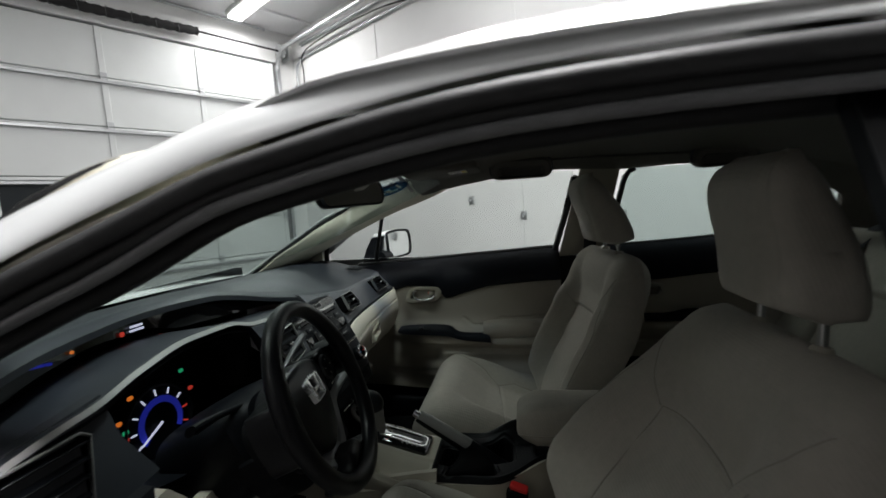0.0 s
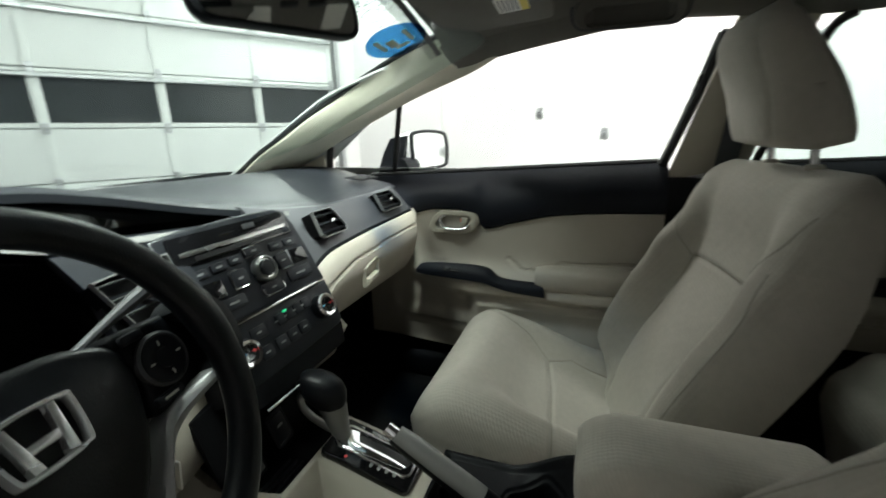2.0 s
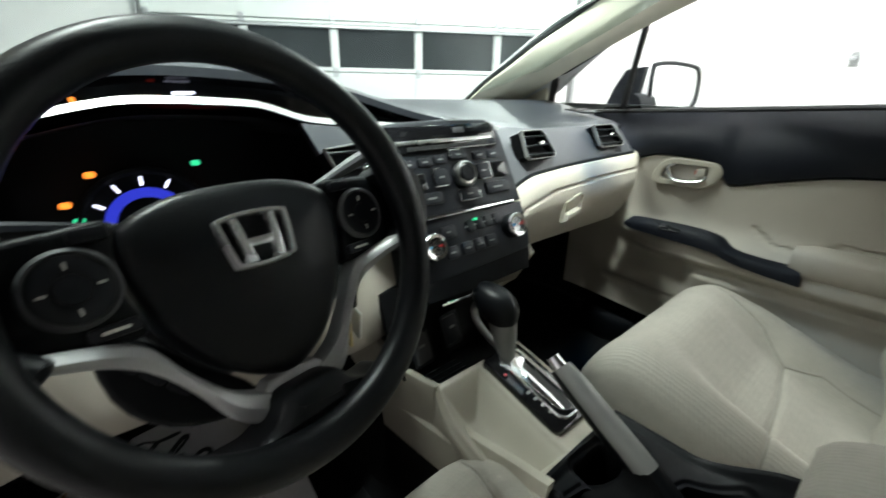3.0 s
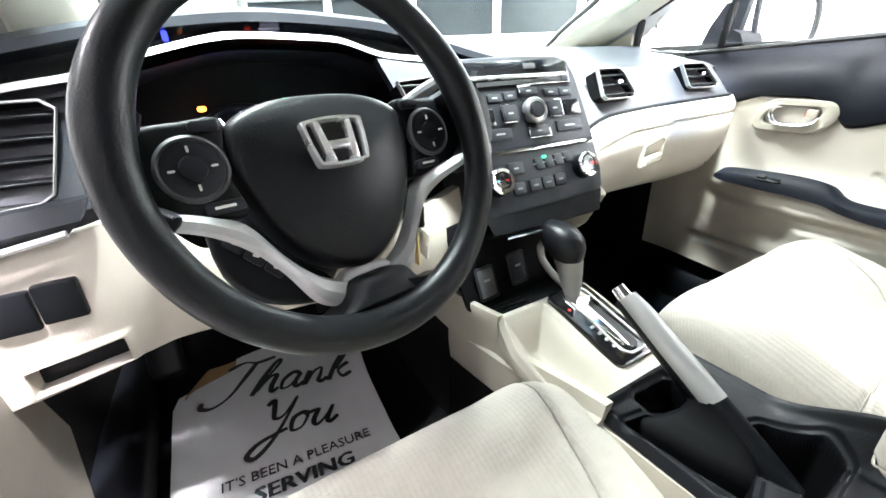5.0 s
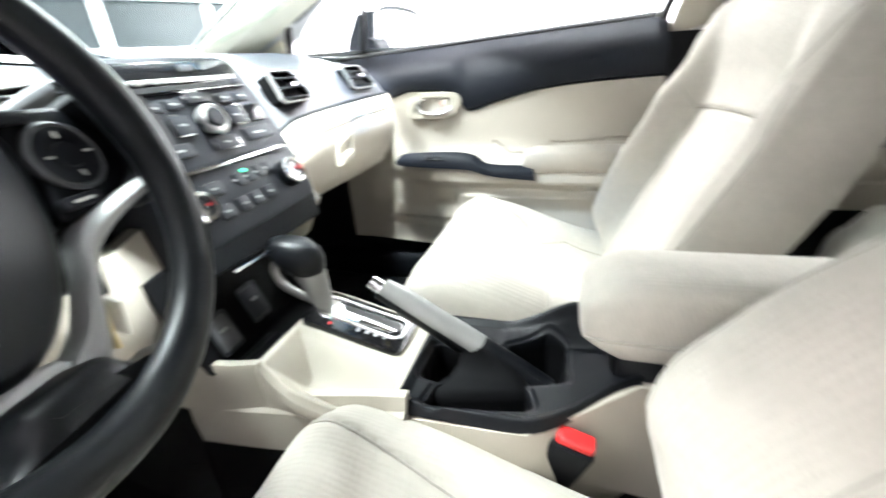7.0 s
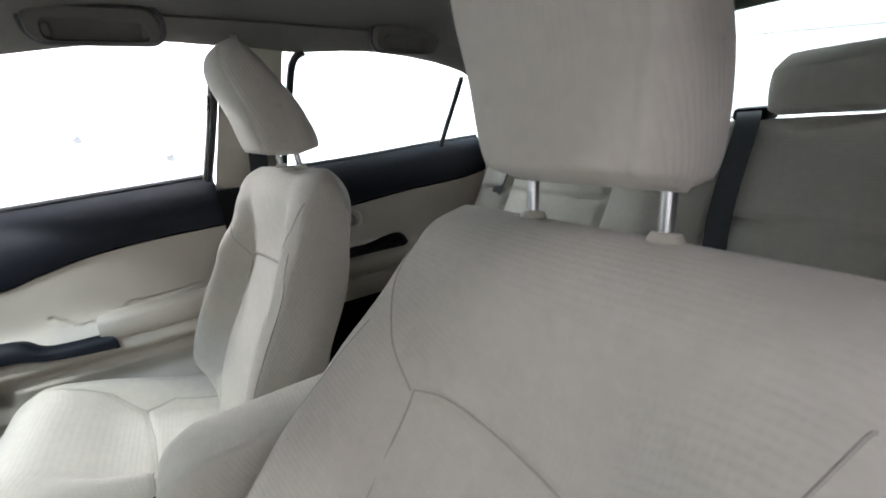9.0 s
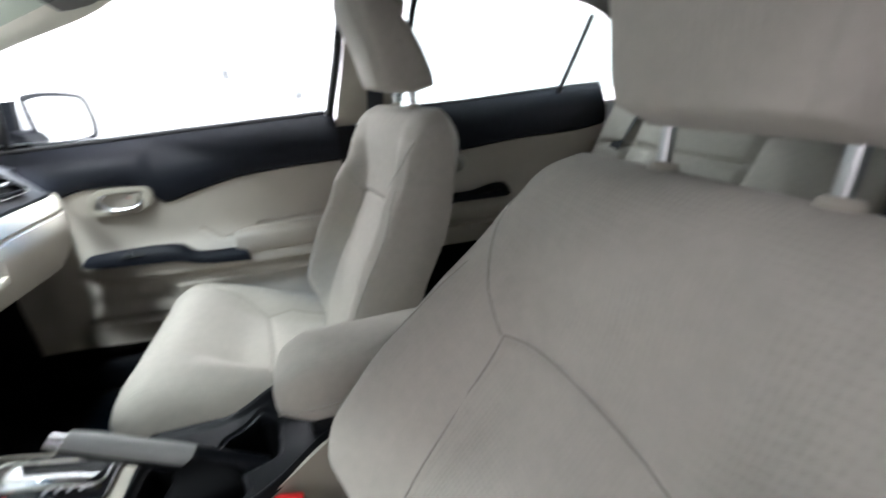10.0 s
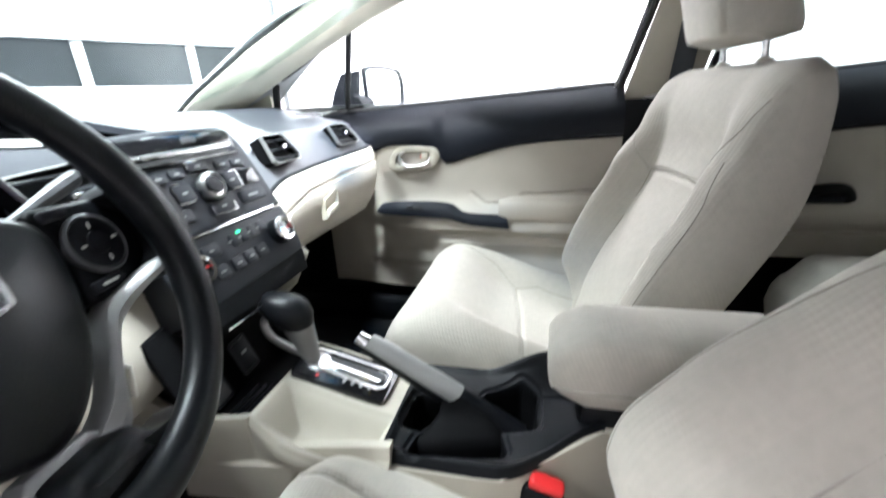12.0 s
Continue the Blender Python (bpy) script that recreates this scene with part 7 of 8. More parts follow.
def pillow(rows_def, n, front, back, seams, cap_from, axis_hi):
    """Rings of a padded body. rows_def: heights; front/back give the depth at (x, height); cap_from: where it closes."""
    pts = ring_pts(n)
    rows = []
    lo, hi = rows_def[0], rows_def[-1]
    for z in rows_def:
        hw = axis_hi(z)
        t = max(0.0, (z - cap_from) / (hi - cap_from))
        cap = max(0.02, (1 - t ** 2.4)) ** 0.45
        row = []
        for px, q in pts:
            x = px * hw
            yf, yb = front(x, z), back(x, z)
            ym = 0.5 * (front(0, z) + back(0, z))
            if q >= 0:
                y = ym + (yf - ym) * q * cap
                if q > 0.55:
                    y -= seam_groove(x, z, seams)
            else:
                y = ym + (yb - ym) * (-q) * cap
            row.append((x, y, z))
        rows.append(row)
    return rows


def front_seat(at, label, lean=0.0, back=(0, 0, 0), wide=(1.0, 0.0), wing=0.0, head=(1.0, 0.0), yaw=0.0, bolster=(), sag=0.0, cross=(), hug=(0.085, 0.205, 0.0)):
    """A front seat; at is the floor place under its middle, lean tips the backrest further back (degrees),
    back shifts it, wide and wing shape its sides, head sets the width and lift of the headrest, yaw turns the
    backrest (degrees), bolster is how far its side wings stand out by height, sag sinks the cushion's middle,
    cross is the line of the cushion's cross seam, hug where the wings begin and end and what the door-side one has more."""
    seat = thing("car_seat", at, label, "car seat", "front seats")
    shift = Vector(at) - Vector((0.385, -0.30, 0.30))
    tip = Matrix.Translation(shift + Vector(back)) @ Matrix.Translation((0, -0.45, 0.48)) @ Matrix.Rotation(radians(lean), 4, "X") @ Matrix.Translation((0, 0.45, -0.48))
    def turned(deg):
        return tip @ Matrix.Translation((0.385, -0.60, 0)) @ Matrix.Rotation(radians(deg), 4, "Z") @ Matrix.Translation((-0.385, 0.60, 0))
    spun, spun_head = turned(yaw), turned(yaw * 0.5)
    still = Matrix.Translation(shift)

    def seat_part(name, b, mat, par, lab="", m=still, sharp=38):
        b.transform(m)
        return part(name, b, mat, par, lab, sharp)

    # backrest, worked out about the seat's own middle, facing +y
    hwt = [(0.48, 0.205), (0.60, 0.236), (0.72, 0.252), (0.84, 0.248), (0.92, 0.234), (0.98, 0.226), (1.015, 0.213), (1.040, 0.182)]
    yc = [(0.48, -0.425), (0.58, -0.452), (0.66, -0.487), (0.74, -0.532), (0.84, -0.585), (0.92, -0.602), (1.0, -0.602), (1.04, -0.605)]
    bo_ = bolster
    ybk = [(0.48, -0.58), (0.69, -0.650), (0.84, -0.705), (0.98, -0.740), (1.04, -0.73)]
    def fr(x, z):
        ax_ = abs(x)
        b = lerp_tab(bo_, z)
        return lerp_tab(yc, z) + b * sstep(hug[0], hug[1], ax_) - 0.03 * sstep(0.20, 0.252, ax_) + (hug[2] * sstep(0.11, 0.18, x) * sstep(0.54, 0.62, z) * sstep(0.95, 0.84, z)) + 0.012 * math.exp(-((z - 0.68) / 0.09) ** 2) * sstep(0.12, 0.0, ax_)
    def bk(x, z):
        return lerp_tab(ybk, z) + (0.05 + 0.0058 * yaw) * (abs(x) / 0.25) ** 4
    seams = both([[(0.0, 0.846), (0.06, 0.845), (0.118, 0.840)], [(0.118, 0.840), (0.112, 0.74), (0.098, 0.50)]])
    fine = both([[(0.118, 0.840), (0.150, 0.885), (0.186, 0.945), (0.20, 0.99)], [(0.190, 0.90), (0.200, 0.84), (0.204, 0.76), (0.198, 0.66), (0.182, 0.54)]])
    zs = [0.48 + 0.56 * i / 136 for i in range(137)]
    rows = pillow(zs, 232, fr, bk, seams, 0.945, lambda z: lerp_tab(hwt, z))
    rows = [[(p[0] * (wide[0] + wide[1] * (p[2] - 0.75)) + 0.385, p[1] + wing * (abs(p[0]) / 0.2) ** 2 * sstep(-0.66, -0.58, p[1]), p[2]) for p in r] for r in rows]
    n = 232
    def mi(j, i):
        x, y, z = rows[j][i]
        a = 2 * math.pi * i / n
        if math.sin(a) > 0.25 and (z > 0.905 or abs(x - 0.385) < 0.15):
            return 0
        return 1
    bm = bmesh.new()
    add_grid(bm, rows, close_u=True, cap0=True, cap1=True, mi=mi)
    rest = seat_part("backrest", bm, [CLOTH, CLOTH_PLAIN], seat, "padded beige cloth backrest with sewn seams", spun, 70)
    for sm_ in seams + fine:
        line = []
        for p in straight([(x, 0, z) for x, z in sm_], 12):
            x, z = p.x, min(p.z, 0.985)
            hw = lerp_tab(hwt, z)
            q = (1 - min(0.98, abs(x) / hw) ** 4) ** 0.25
            t = max(0.0, (z - 0.945) / (1.04 - 0.945))
            cap = max(0.02, (1 - t ** 2.4)) ** 0.45
            ym = 0.5 * (fr(0, z) + bk(0, z))
            y = ym + (fr(x, z) - ym) * q * cap - (0.0044 if sm_ in seams else 0.0004)
            line.append((x * (wide[0] + wide[1] * (z - 0.75)) + 0.385, y + wing * (abs(x) / 0.2) ** 2 * sstep(-0.66, -0.58, y), z))
        bm = bmesh.new()
        add_tube(bm, line, 0.0013, 6)
        seat_part("seam", bm, SEAM, rest, "", spun)
    # cushion: rings run from the back to the front
    hwc = [(-0.47, 0.215), (-0.36, 0.232), (-0.2, 0.240), (-0.10, 0.238), (-0.04, 0.225), (-0.015, 0.19)]
    zt = [(-0.47, 0.515), (-0.38, 0.525), (-0.285, 0.556), (-0.18, 0.602), (-0.11, 0.624), (-0.06, 0.608), (-0.02, 0.570)]
    def top(x, y):
        return lerp_tab(zt, y) + 0.034 * sstep(0.10, 0.19, abs(x)) * (0.35 + 0.65 * sstep(-0.08, -0.28, y)) - sag * sstep(-0.13, -0.25, y) * sstep(0.19, 0.11, abs(x))
    def bot(x, y):
        return 0.405 + 0.06 * sstep(-0.09, -0.02, y)
    seams = [list(cross), [(0.128, -0.47), (0.142, -0.33), cross[-1], (0.150, -0.22), (0.170, -0.12), (0.19, -0.05)]]
    ysr = [-0.47 + 0.455 * i / 112 for i in range(113)]
    rows = pillow(ysr, 232, top, bot, seams, -0.11, lambda y: lerp_tab(hwc, y))
    rows = [[(p[0] + 0.385, p[2], p[1]) for p in r] for r in rows]
    def mic(j, i):
        x, y, z = rows[j][i]
        a = 2 * math.pi * i / n
        return 0 if math.sin(a) > 0.2 and abs(x - 0.385) < 0.165 else 1
    # side seam
    def side(p, i):
        x, y, z = p
        if abs(z - 0.495) < 0.006 and abs(x - 0.385) > 0.15:
            x = 0.385 + (x - 0.385) * 0.985
        return (x, y, z)
    rows = [[side(p, i) for i, p in enumerate(r)] for r in rows]
    bm = bmesh.new()
    add_grid(bm, rows, close_u=True, cap0=True, cap1=True, mi=mic)
    cush = seat_part("seat_cushion", bm, [CLOTH, CLOTH_PLAIN], seat, "padded beige cloth cushion with sewn seams", still, 70)
    for sm_ in seams:
        line = []
        for p in straight([(x, y, 0) for x, y in sm_], 12):
            x, y = p.x, min(p.y, -0.062)
            q = (1 - min(0.98, abs(x) / lerp_tab(hwc, y)) ** 4) ** 0.25
            t = max(0.0, (y + 0.11) / 0.095)
            cap = max(0.02, (1 - t ** 2.4)) ** 0.45
            zm = 0.5 * (top(0, y) + bot(0, y))
            line.append((x + 0.385, y, zm + (top(x, y) - zm) * q * cap - 0.0044))
        bm = bmesh.new()
        add_tube(bm, line, 0.0013, 6)
        seat_part("seam", bm, SEAM, cush, "", still)
    # headrest
    hf = [(1.070, -0.600), (1.085, -0.588), (1.15, -0.572), (1.24, -0.545), (1.275, -0.556), (1.29, -0.58)]
    hb = [(1.070, -0.715), (1.085, -0.722), (1.15, -0.700), (1.24, -0.640), (1.275, -0.612), (1.29, -0.60)]
    hh = [(1.070, 0.088), (1.10, 0.098), (1.18, 0.106), (1.24, 0.104), (1.275, 0.090), (1.29, 0.066)]
    pts = ring_pts(96)
    rows = []
    for k in range(60):
        t = k / 59
        z = 1.070 + 0.22 * t
        cap = min(1.0, (max(0.001, t / 0.05)) ** 0.5, (max(0.001, (1 - t) / 0.10)) ** 0.5)
        cap = max(0.30 if t < 0.5 else 0.12, cap)
        hw = lerp_tab(hh, z)
        r = []
        for px, q in pts:
            x = px * hw * (0.94 + 0.06 * cap)
            yf, yb = lerp_tab(hf, z), lerp_tab(hb, z)
            ym = 0.5 * (yf + yb)
            y = ym + ((yf - ym) * q if q > 0 else (yb - ym) * -q) * cap
            y -= 0.02 * (abs(px) ** 3) * (0.4 if q > 0 else -0.4)
            # piping between the face and the sides
            if abs(abs(px) - 0.80) < 0.02 and q > 0.3:
                y -= 0.003
            r.append((x * head[0] + 0.385, y, z + head[1]))
        rows.append(r)
    bm = bmesh.new()
    add_grid(bm, rows, close_u=True, cap0=True, cap1=True, mi=lambda j, i: 0 if 0.12 < (i / 96) < 0.38 else 1)
    head = seat_part("headrest", bm, [CLOTH, CLOTH_PLAIN], seat, "beige cloth headrest", spun_head, 70)
    for s in (-0.071, 0.071):
        bm = bmesh.new()
        add_tube(bm, [(0.385 + s, -0.672, 1.00), (0.385 + s, -0.660, 1.10)], 0.0062, 12)
        seat_part("headrest_post", bm, STEEL, head, "steel post", spun_head)
        bm = bmesh.new()
        add_lathe(bm, [(0.0125, 0.0), (0.0135, 0.004), (0.011, 0.009), (0.007, 0.010)], 20, Matrix.Translation((0.385 + s, -0.668, 1.0375)))
        seat_part("post_guide", bm, BEIGE, head, "", spun_head)
    # base and side cover
    bm = bmesh.new()
    add_box(bm, (0.385, -0.26, 0.385), (0.42, 0.42, 0.07), 0.02)
    seat_part("seat_base", bm, BLACK, seat, "black seat base")
    for s in (-1, 1):
        bm = bmesh.new()
        add_box(bm, (0.385 + s * 0.225, -0.42, 0.45), (0.025, 0.20, 0.09), 0.012, seg=3)
        seat_part("hinge_cover", bm, BEIGE if s < 0 else BLACK, seat)
    for s in (-0.19, 0.19):
        bm = bmesh.new()
        add_box(bm, (0.385 + s, -0.28, 0.325), (0.04, 0.5, 0.06), 0.006)
        seat_part("seat_rail", bm, GALV, seat)
    return seat


front_seat((0.385, -0.30, 0.30), "beige cloth front passenger seat with headrest", yaw=9.0, sag=0.035,
           bolster=[(0.48, -0.02), (0.56, 0.025), (0.62, 0.045), (0.70, 0.055), (0.77, 0.062), (0.86, 0.060), (0.94, 0.035), (0.99, 0.018)],
           hug=(0.105, 0.175, 0.02),
           cross=[(-0.235, -0.312), (-0.12, -0.302), (0.0, -0.292), (0.12, -0.274)])
front_seat((-0.364, -0.298, 0.286), "beige cloth driver's seat, tipped slightly further back", 9.5, (0.032, -0.010, 0.016), (1.07, -0.06), 0.030, (0.98, 0.008),
           bolster=[(0.48, -0.045), (0.51, -0.015), (0.57, 0.035), (0.63, 0.083), (0.69, 0.098), (0.77, 0.098), (0.86, 0.070), (0.94, 0.022), (0.99, 0.0)],
           cross=[(-0.14, -0.285), (0.0, -0.285), (0.142, -0.284)])


# ---- rear seat ----
def rear_seat():
    rs_ = thing("bench_seat", (0.0, -1.15, 0.40), "beige cloth rear bench with two headrests", "rear bench")
    def rface(x, z):
        y = lerp_tab([(0.50, -1.20), (0.70, -1.30), (0.88, -1.40), (1.03, -1.475)], z)
        y += 0.035 * math.exp(-((abs(x) - 0.36) / 0.10) ** 2) * 0 + 0.03 * sstep(0.46, 0.58, abs(x))
        seams = [[(-0.62, 0.875), (-0.14, 0.872)], [(0.14, 0.872), (0.62, 0.875)], [(-0.13, 0.5), (-0.135, 1.06)], [(0.13, 0.5), (0.135, 1.06)], [(-0.13, 0.93), (0.13, 0.93)], [(-0.50, 0.5), (-0.52, 1.0)], [(0.50, 0.5), (0.52, 1.0)]]
        d = min(seg_dist(x, z, s) for s in seams)
        y -= 0.020 * math.exp(-(d / 0.009) ** 2)
        for c in (-0.32, 0.32):
            y += 0.02 * sstep(0.20, 0.08, abs(x - c)) * sstep(0.56, 0.66, z) * sstep(1.0, 0.9, z)
        return y
    xs_ = [-0.645 + 1.29 * i / 150 for i in range(151)]
    zs_ = [0.50 + 0.54 * i / 70 for i in range(71)]
    bm = bmesh.new()
    rows = [[(x, rface(x, z), z) for x in xs_] for z in zs_]
    rows += [[(x, rface(x, 1.04) - 0.012, 1.052) for x in xs_], [(x, rface(x, 1.04) - 0.06, 1.056) for x in xs_], [(x, rface(x, 1.04) - 0.11, 1.04) for x in xs_], [(x, -1.60, 0.6) for x in xs_]]
    add_grid(bm, rows, mi=lambda j, i: 0 if 0.13 < abs(xs_[i]) < 0.51 else 1)
    part("backrest", bm, [CLOTH, CLOTH_PLAIN], rs_, "beige cloth backrest", sharp=70)
    bm = bmesh.new()
    rows = []
    for k in range(40):
        t = k / 39
        y = -1.30 + 0.40 * t
        rows.append([(x, y - 0.05 * t * sstep(0.54, 0.66, abs(x)) ** 2, 0.565 + 0.040 * t - 0.055 * sstep(0.80, 1.0, t) ** 2 - 0.075 * sstep(0.58, 0.665, abs(x)) ** 2 + 0.015 * math.sin(math.pi * t) - 0.012 * math.exp(-((abs(x) - 0.13) / 0.008) ** 2) + 0.012 * sstep(0.12, 0.3, abs(x))) for x in xs_])
    for yy, dz in ((-0.885, 0.025), (-0.878, 0.065), (-0.89, 0.12), (-0.92, 0.22)):
        rows.append([(x, yy - 0.05 * sstep(0.54, 0.66, abs(x)) ** 2, rows[39][i][2] - dz) for i, x in enumerate(xs_)])
    add_grid(bm, rows, mi=lambda j, i: 0 if 0.13 < abs(xs_[i]) < 0.55 else 1)
    part("seat_cushion", bm, [CLOTH, CLOTH_PLAIN], rs_, "beige cloth bench cushion", sharp=70)
    for c in (-0.314, 0.335):
        bm = bmesh.new()
        pts = ring_pts(64)
        rows = []
        for k in range(30):
            t = k / 29
            z = 1.062 + 0.118 * t
            cap = max(0.25, min(1.0, (max(0.001, t / 0.10)) ** 0.5, (max(0.001, (1 - t) / 0.25)) ** 0.5))
            hw = 0.150 + 0.008 * math.sin(math.pi * t)
            r = []
            for px, q in pts:
                y = -1.525 - 0.02 * t + (0.055 if q > 0 else 0.05) * q * cap
                r.append((c + px * hw * (0.9 + 0.1 * cap), y - 0.02 * abs(px) ** 3, z))
            rows.append(r)
        add_grid(bm, rows, close_u=True, cap0=True, cap1=True)
        part("headrest", bm, CLOTH, rs_, "low beige cloth headrest", sharp=70)
    bm = bmesh.new()
    rows = [[(x, rface(x, z) + 0.012 * math.sin(math.pi * (x + 0.13) / 0.26) ** 0.4 if -0.129 < x < 0.129 else rface(x, z), z) for x in [-0.125 + 0.25 * i / 20 for i in range(21)]] for z in [0.56 + 0.37 * k / 20 for k in range(21)]]
    add_slab(bm, rows, (0, -0.02, 0))
    part("center_armrest", bm, CLOTH_PLAIN, rs_, "folded beige centre armrest", sharp=70)


rear_seat()


def strap(name, pts, wide, label, parent=None, width_dir=(1, 0, 0)):
    """A flat belt along pts."""
    p = catmull(pts, 8)
    wv_ = Vector(width_dir).normalized() * wide / 2
    bm = bmesh.new()
    rows = [[q - wv_, q + wv_] for q in p]
    nrm = Vector(width_dir).cross(p[-1] - p[0]).normalized() * 0.0015
    add_slab(bm, rows, nrm)
    if parent:
        return part(name, bm, BELT, parent, label)
    return solo(name, bm, BELT, label, "seat belt", group="seat belts")


b1 = thing("rear_seat_belt", (-0.15, -1.5, 0.70), "dark grey rear seat belt on its beige guide", "seat belt", "rear seat belts")
strap("webbing", [(-0.13, -1.52, 1.075), (-0.148, -1.47, 1.04), (-0.16, -1.37, 0.86), (-0.20, -1.28, 0.66)], 0.046, "", b1)
bm = bmesh.new()
add_box(bm, (-0.132, -1.545, 1.068), (0.07, 0.06, 0.03), 0.010)
part("belt_guide", bm, BLACK, b1)
b2 = thing("rear_seat_belt", (0.55, -1.5, 0.70), "dark grey rear seat belt on its beige guide", "seat belt", "rear seat belts")
strap("webbing", [(0.52, -1.52, 1.075), (0.53, -1.47, 1.04), (0.56, -1.37, 0.86), (0.58, -1.28, 0.66)], 0.046, "", b2)
bm = bmesh.new()
add_box(bm, (0.52, -1.545, 1.068), (0.07, 0.06, 0.03), 0.010)
part("belt_guide", bm, BLACK, b2)
for sgn in (1, -1):
    fb = thing("front_seat_belt", (sgn * 0.70, -0.63, 0.45), "dark grey front seat belt hanging on the pillar", "seat belt", "front seat belts")
    yb_ = -0.645 if sgn > 0 else -0.70
    strap("webbing", [(sgn * 0.615, yb_, 1.20), (sgn * 0.655, yb_, 1.08), (sgn * 0.688, yb_ + 0.015, 0.85), (sgn * 0.69, yb_ + 0.025, 0.45)], 0.046, "", fb, (0, 1, 0))
    bm = bmesh.new()
    add_box(bm, (sgn * 0.612, yb_, 1.215), (0.02, 0.055, 0.045), 0.008)
    part("belt_anchor", bm, BEIGE, fb)
    bm = bmesh.new()
    add_box(bm, (sgn * 0.677, yb_ + 0.045, 0.90), (0.012, 0.03, 0.05), 0.005)
    part("belt_tongue", bm, BLACK, fb)
for (x, y, z) in ((-0.125, -0.352, 0.572), (0.118, -0.30, 0.50)):
    bk_ = thing("belt_buckle", (x, y, 0.40), "black seat belt buckle with a red release button", "belt buckle", "front belt buckles")
    rot = Matrix.Rotation(radians(18), 3, "X") @ Matrix.Rotation(radians(-10), 3, "Y")
    bm = bmesh.new()
    add_box(bm, Vector((x, y, z)) + rot @ Vector((0, 0, -0.045)), (0.026, 0.050, 0.085), 0.006, rot, 3)
    part("buckle_body", bm, BLACK, bk_)
    bm = bmesh.new()
    add_box(bm, Vector((x, y, z)) + rot @ Vector((0, 0, 0.002)), (0.020, 0.042, 0.014), 0.005, rot, 3)
    part("release_button", bm, RED, bk_, "red release button")
    bm = bmesh.new()
    add_tube(bm, [Vector((x, y, z)) + rot @ Vector((0, 0, -0.085)), (x, y - 0.02, 0.42)], 0.012, 8)
    part("buckle_stalk", bm, BLACK, bk_)

# ---- overhead things ----
rvm = thing("rear_view_mirror", (0.0, 0.05, 1.27), "black interior rear-view mirror under the windscreen", "rear-view mirror")
MMR = basis((-0.020, 0.030, 1.2625), (1, -0.42, 0.03), (0.05, 0.16, 1))
mo = rrect(0.220, 0.062, 0.022, k=6)
bm = bmesh.new()
rows = [[MMR @ Vector((p[0] * f_, p[1] * f_, z_)) for p in mo] for f_, z_ in ((0.93, 0.008), (1.0, 0.006), (1.02, 0.0), (0.98, -0.014), (0.75, -0.028), (0.3, -0.032))]
add_grid(bm, rows, close_u=True, cap1=True)
part("mirror_housing", bm, BLACK, rvm)
bm = bmesh.new()
add_plate(bm, [(p[0] * 0.94, p[1] * 0.88) for p in mo], 0.0075, MMR, h0=0.002)
part("mirror_glass", bm, MIRROR, rvm, "silvered mirror glass")
bm = bmesh.new()
add_tube(bm, catmull([MMR @ Vector((0, 0.0, -0.02)), MMR @ Vector((-0.01, 0.03, -0.045)), (0.0, 0.10, 1.285)], 5), 0.011, 10)
part("mirror_stem", bm, BLACK, rvm)
bm = bmesh.new()
add_box(bm, (0.0, 0.10, 1.282), (0.06, 0.07, 0.018), 0.008, Matrix.Rotation(radians(-20), 3, "X"), 3)
part("mirror_foot", bm, BLACK, rvm)


def visor(x0, x1, mirror_lab, label, set_back=0.0, turn=0.0):
    v = thing("sun_visor", ((x0 + x1) / 2, -0.14, 1.33), label, "sun visor", "sun visors")
    cx, w = (x0 + x1) / 2, abs(x1 - x0)
    zc = liner_z(cx, -0.14) - 0.016
    m = basis((cx, -0.135 - set_back, zc), (1, turn, 0), (turn, -1, 0.085))
    inb = -1 if cx > 0 else 1                      # its inner end slants back
    out = [(-inb * (w / 2 - 0.02), -0.105), (inb * (w / 2 - 0.03), -0.100), (inb * w / 2, -0.08), (inb * (w / 2 - 0.03), -0.03), (inb * (w / 2 - 0.12), 0.085), (inb * (w / 2 - 0.16), 0.115), (-inb * (w / 2 - 0.03), 0.118), (-inb * w / 2, 0.09), (-inb * w / 2, -0.085)]
    sm = [(p.x, p.y) for p in catmull([(a, b, 0) for a, b in out], 3, True)]
    bm = bmesh.new()
    add_plate(bm, sm, 0.011, m, 0.008, 3, h0=-0.008)
    part("visor_pad", bm, HEADLINER, v, "grey-beige padded visor")
    for i, (lx, ly, lw, lh) in enumerate(mirror_lab):
        bm = bmesh.new()
        add_plate(bm, rrect(lw, lh, 0.004, lx, ly, k=2), 0.0125, m, h0=0.010)
        lb = part("visor_label", bm, LABEL, v, "white warning label")
        bm = bmesh.new()
        add_plate(bm, rrect(lw, lh * 0.26, 0.003, lx, ly + lh * 0.37, k=2), 0.0128, m, h0=0.0123)
        part("label_band", bm, YELLOW, lb, "yellow label band")
        for q in range(5):
            bm = bmesh.new()
            add_plate(bm, rrect(lw * 0.8, lh * 0.05, 0.001, lx, ly - lh * 0.38 + lh * 0.13 * q, k=1), 0.0128, m, h0=0.0123)
            part("label_line", bm, GREY, lb)
    bm = bmesh.new()
    add_tube(bm, [m @ Vector((-w / 2 + 0.02, -0.102, 0.0)), m @ Vector((w / 2 - 0.02, -0.102, 0.0))], 0.005, 8)
    part("visor_rod", bm, BLACK, v)
    return v


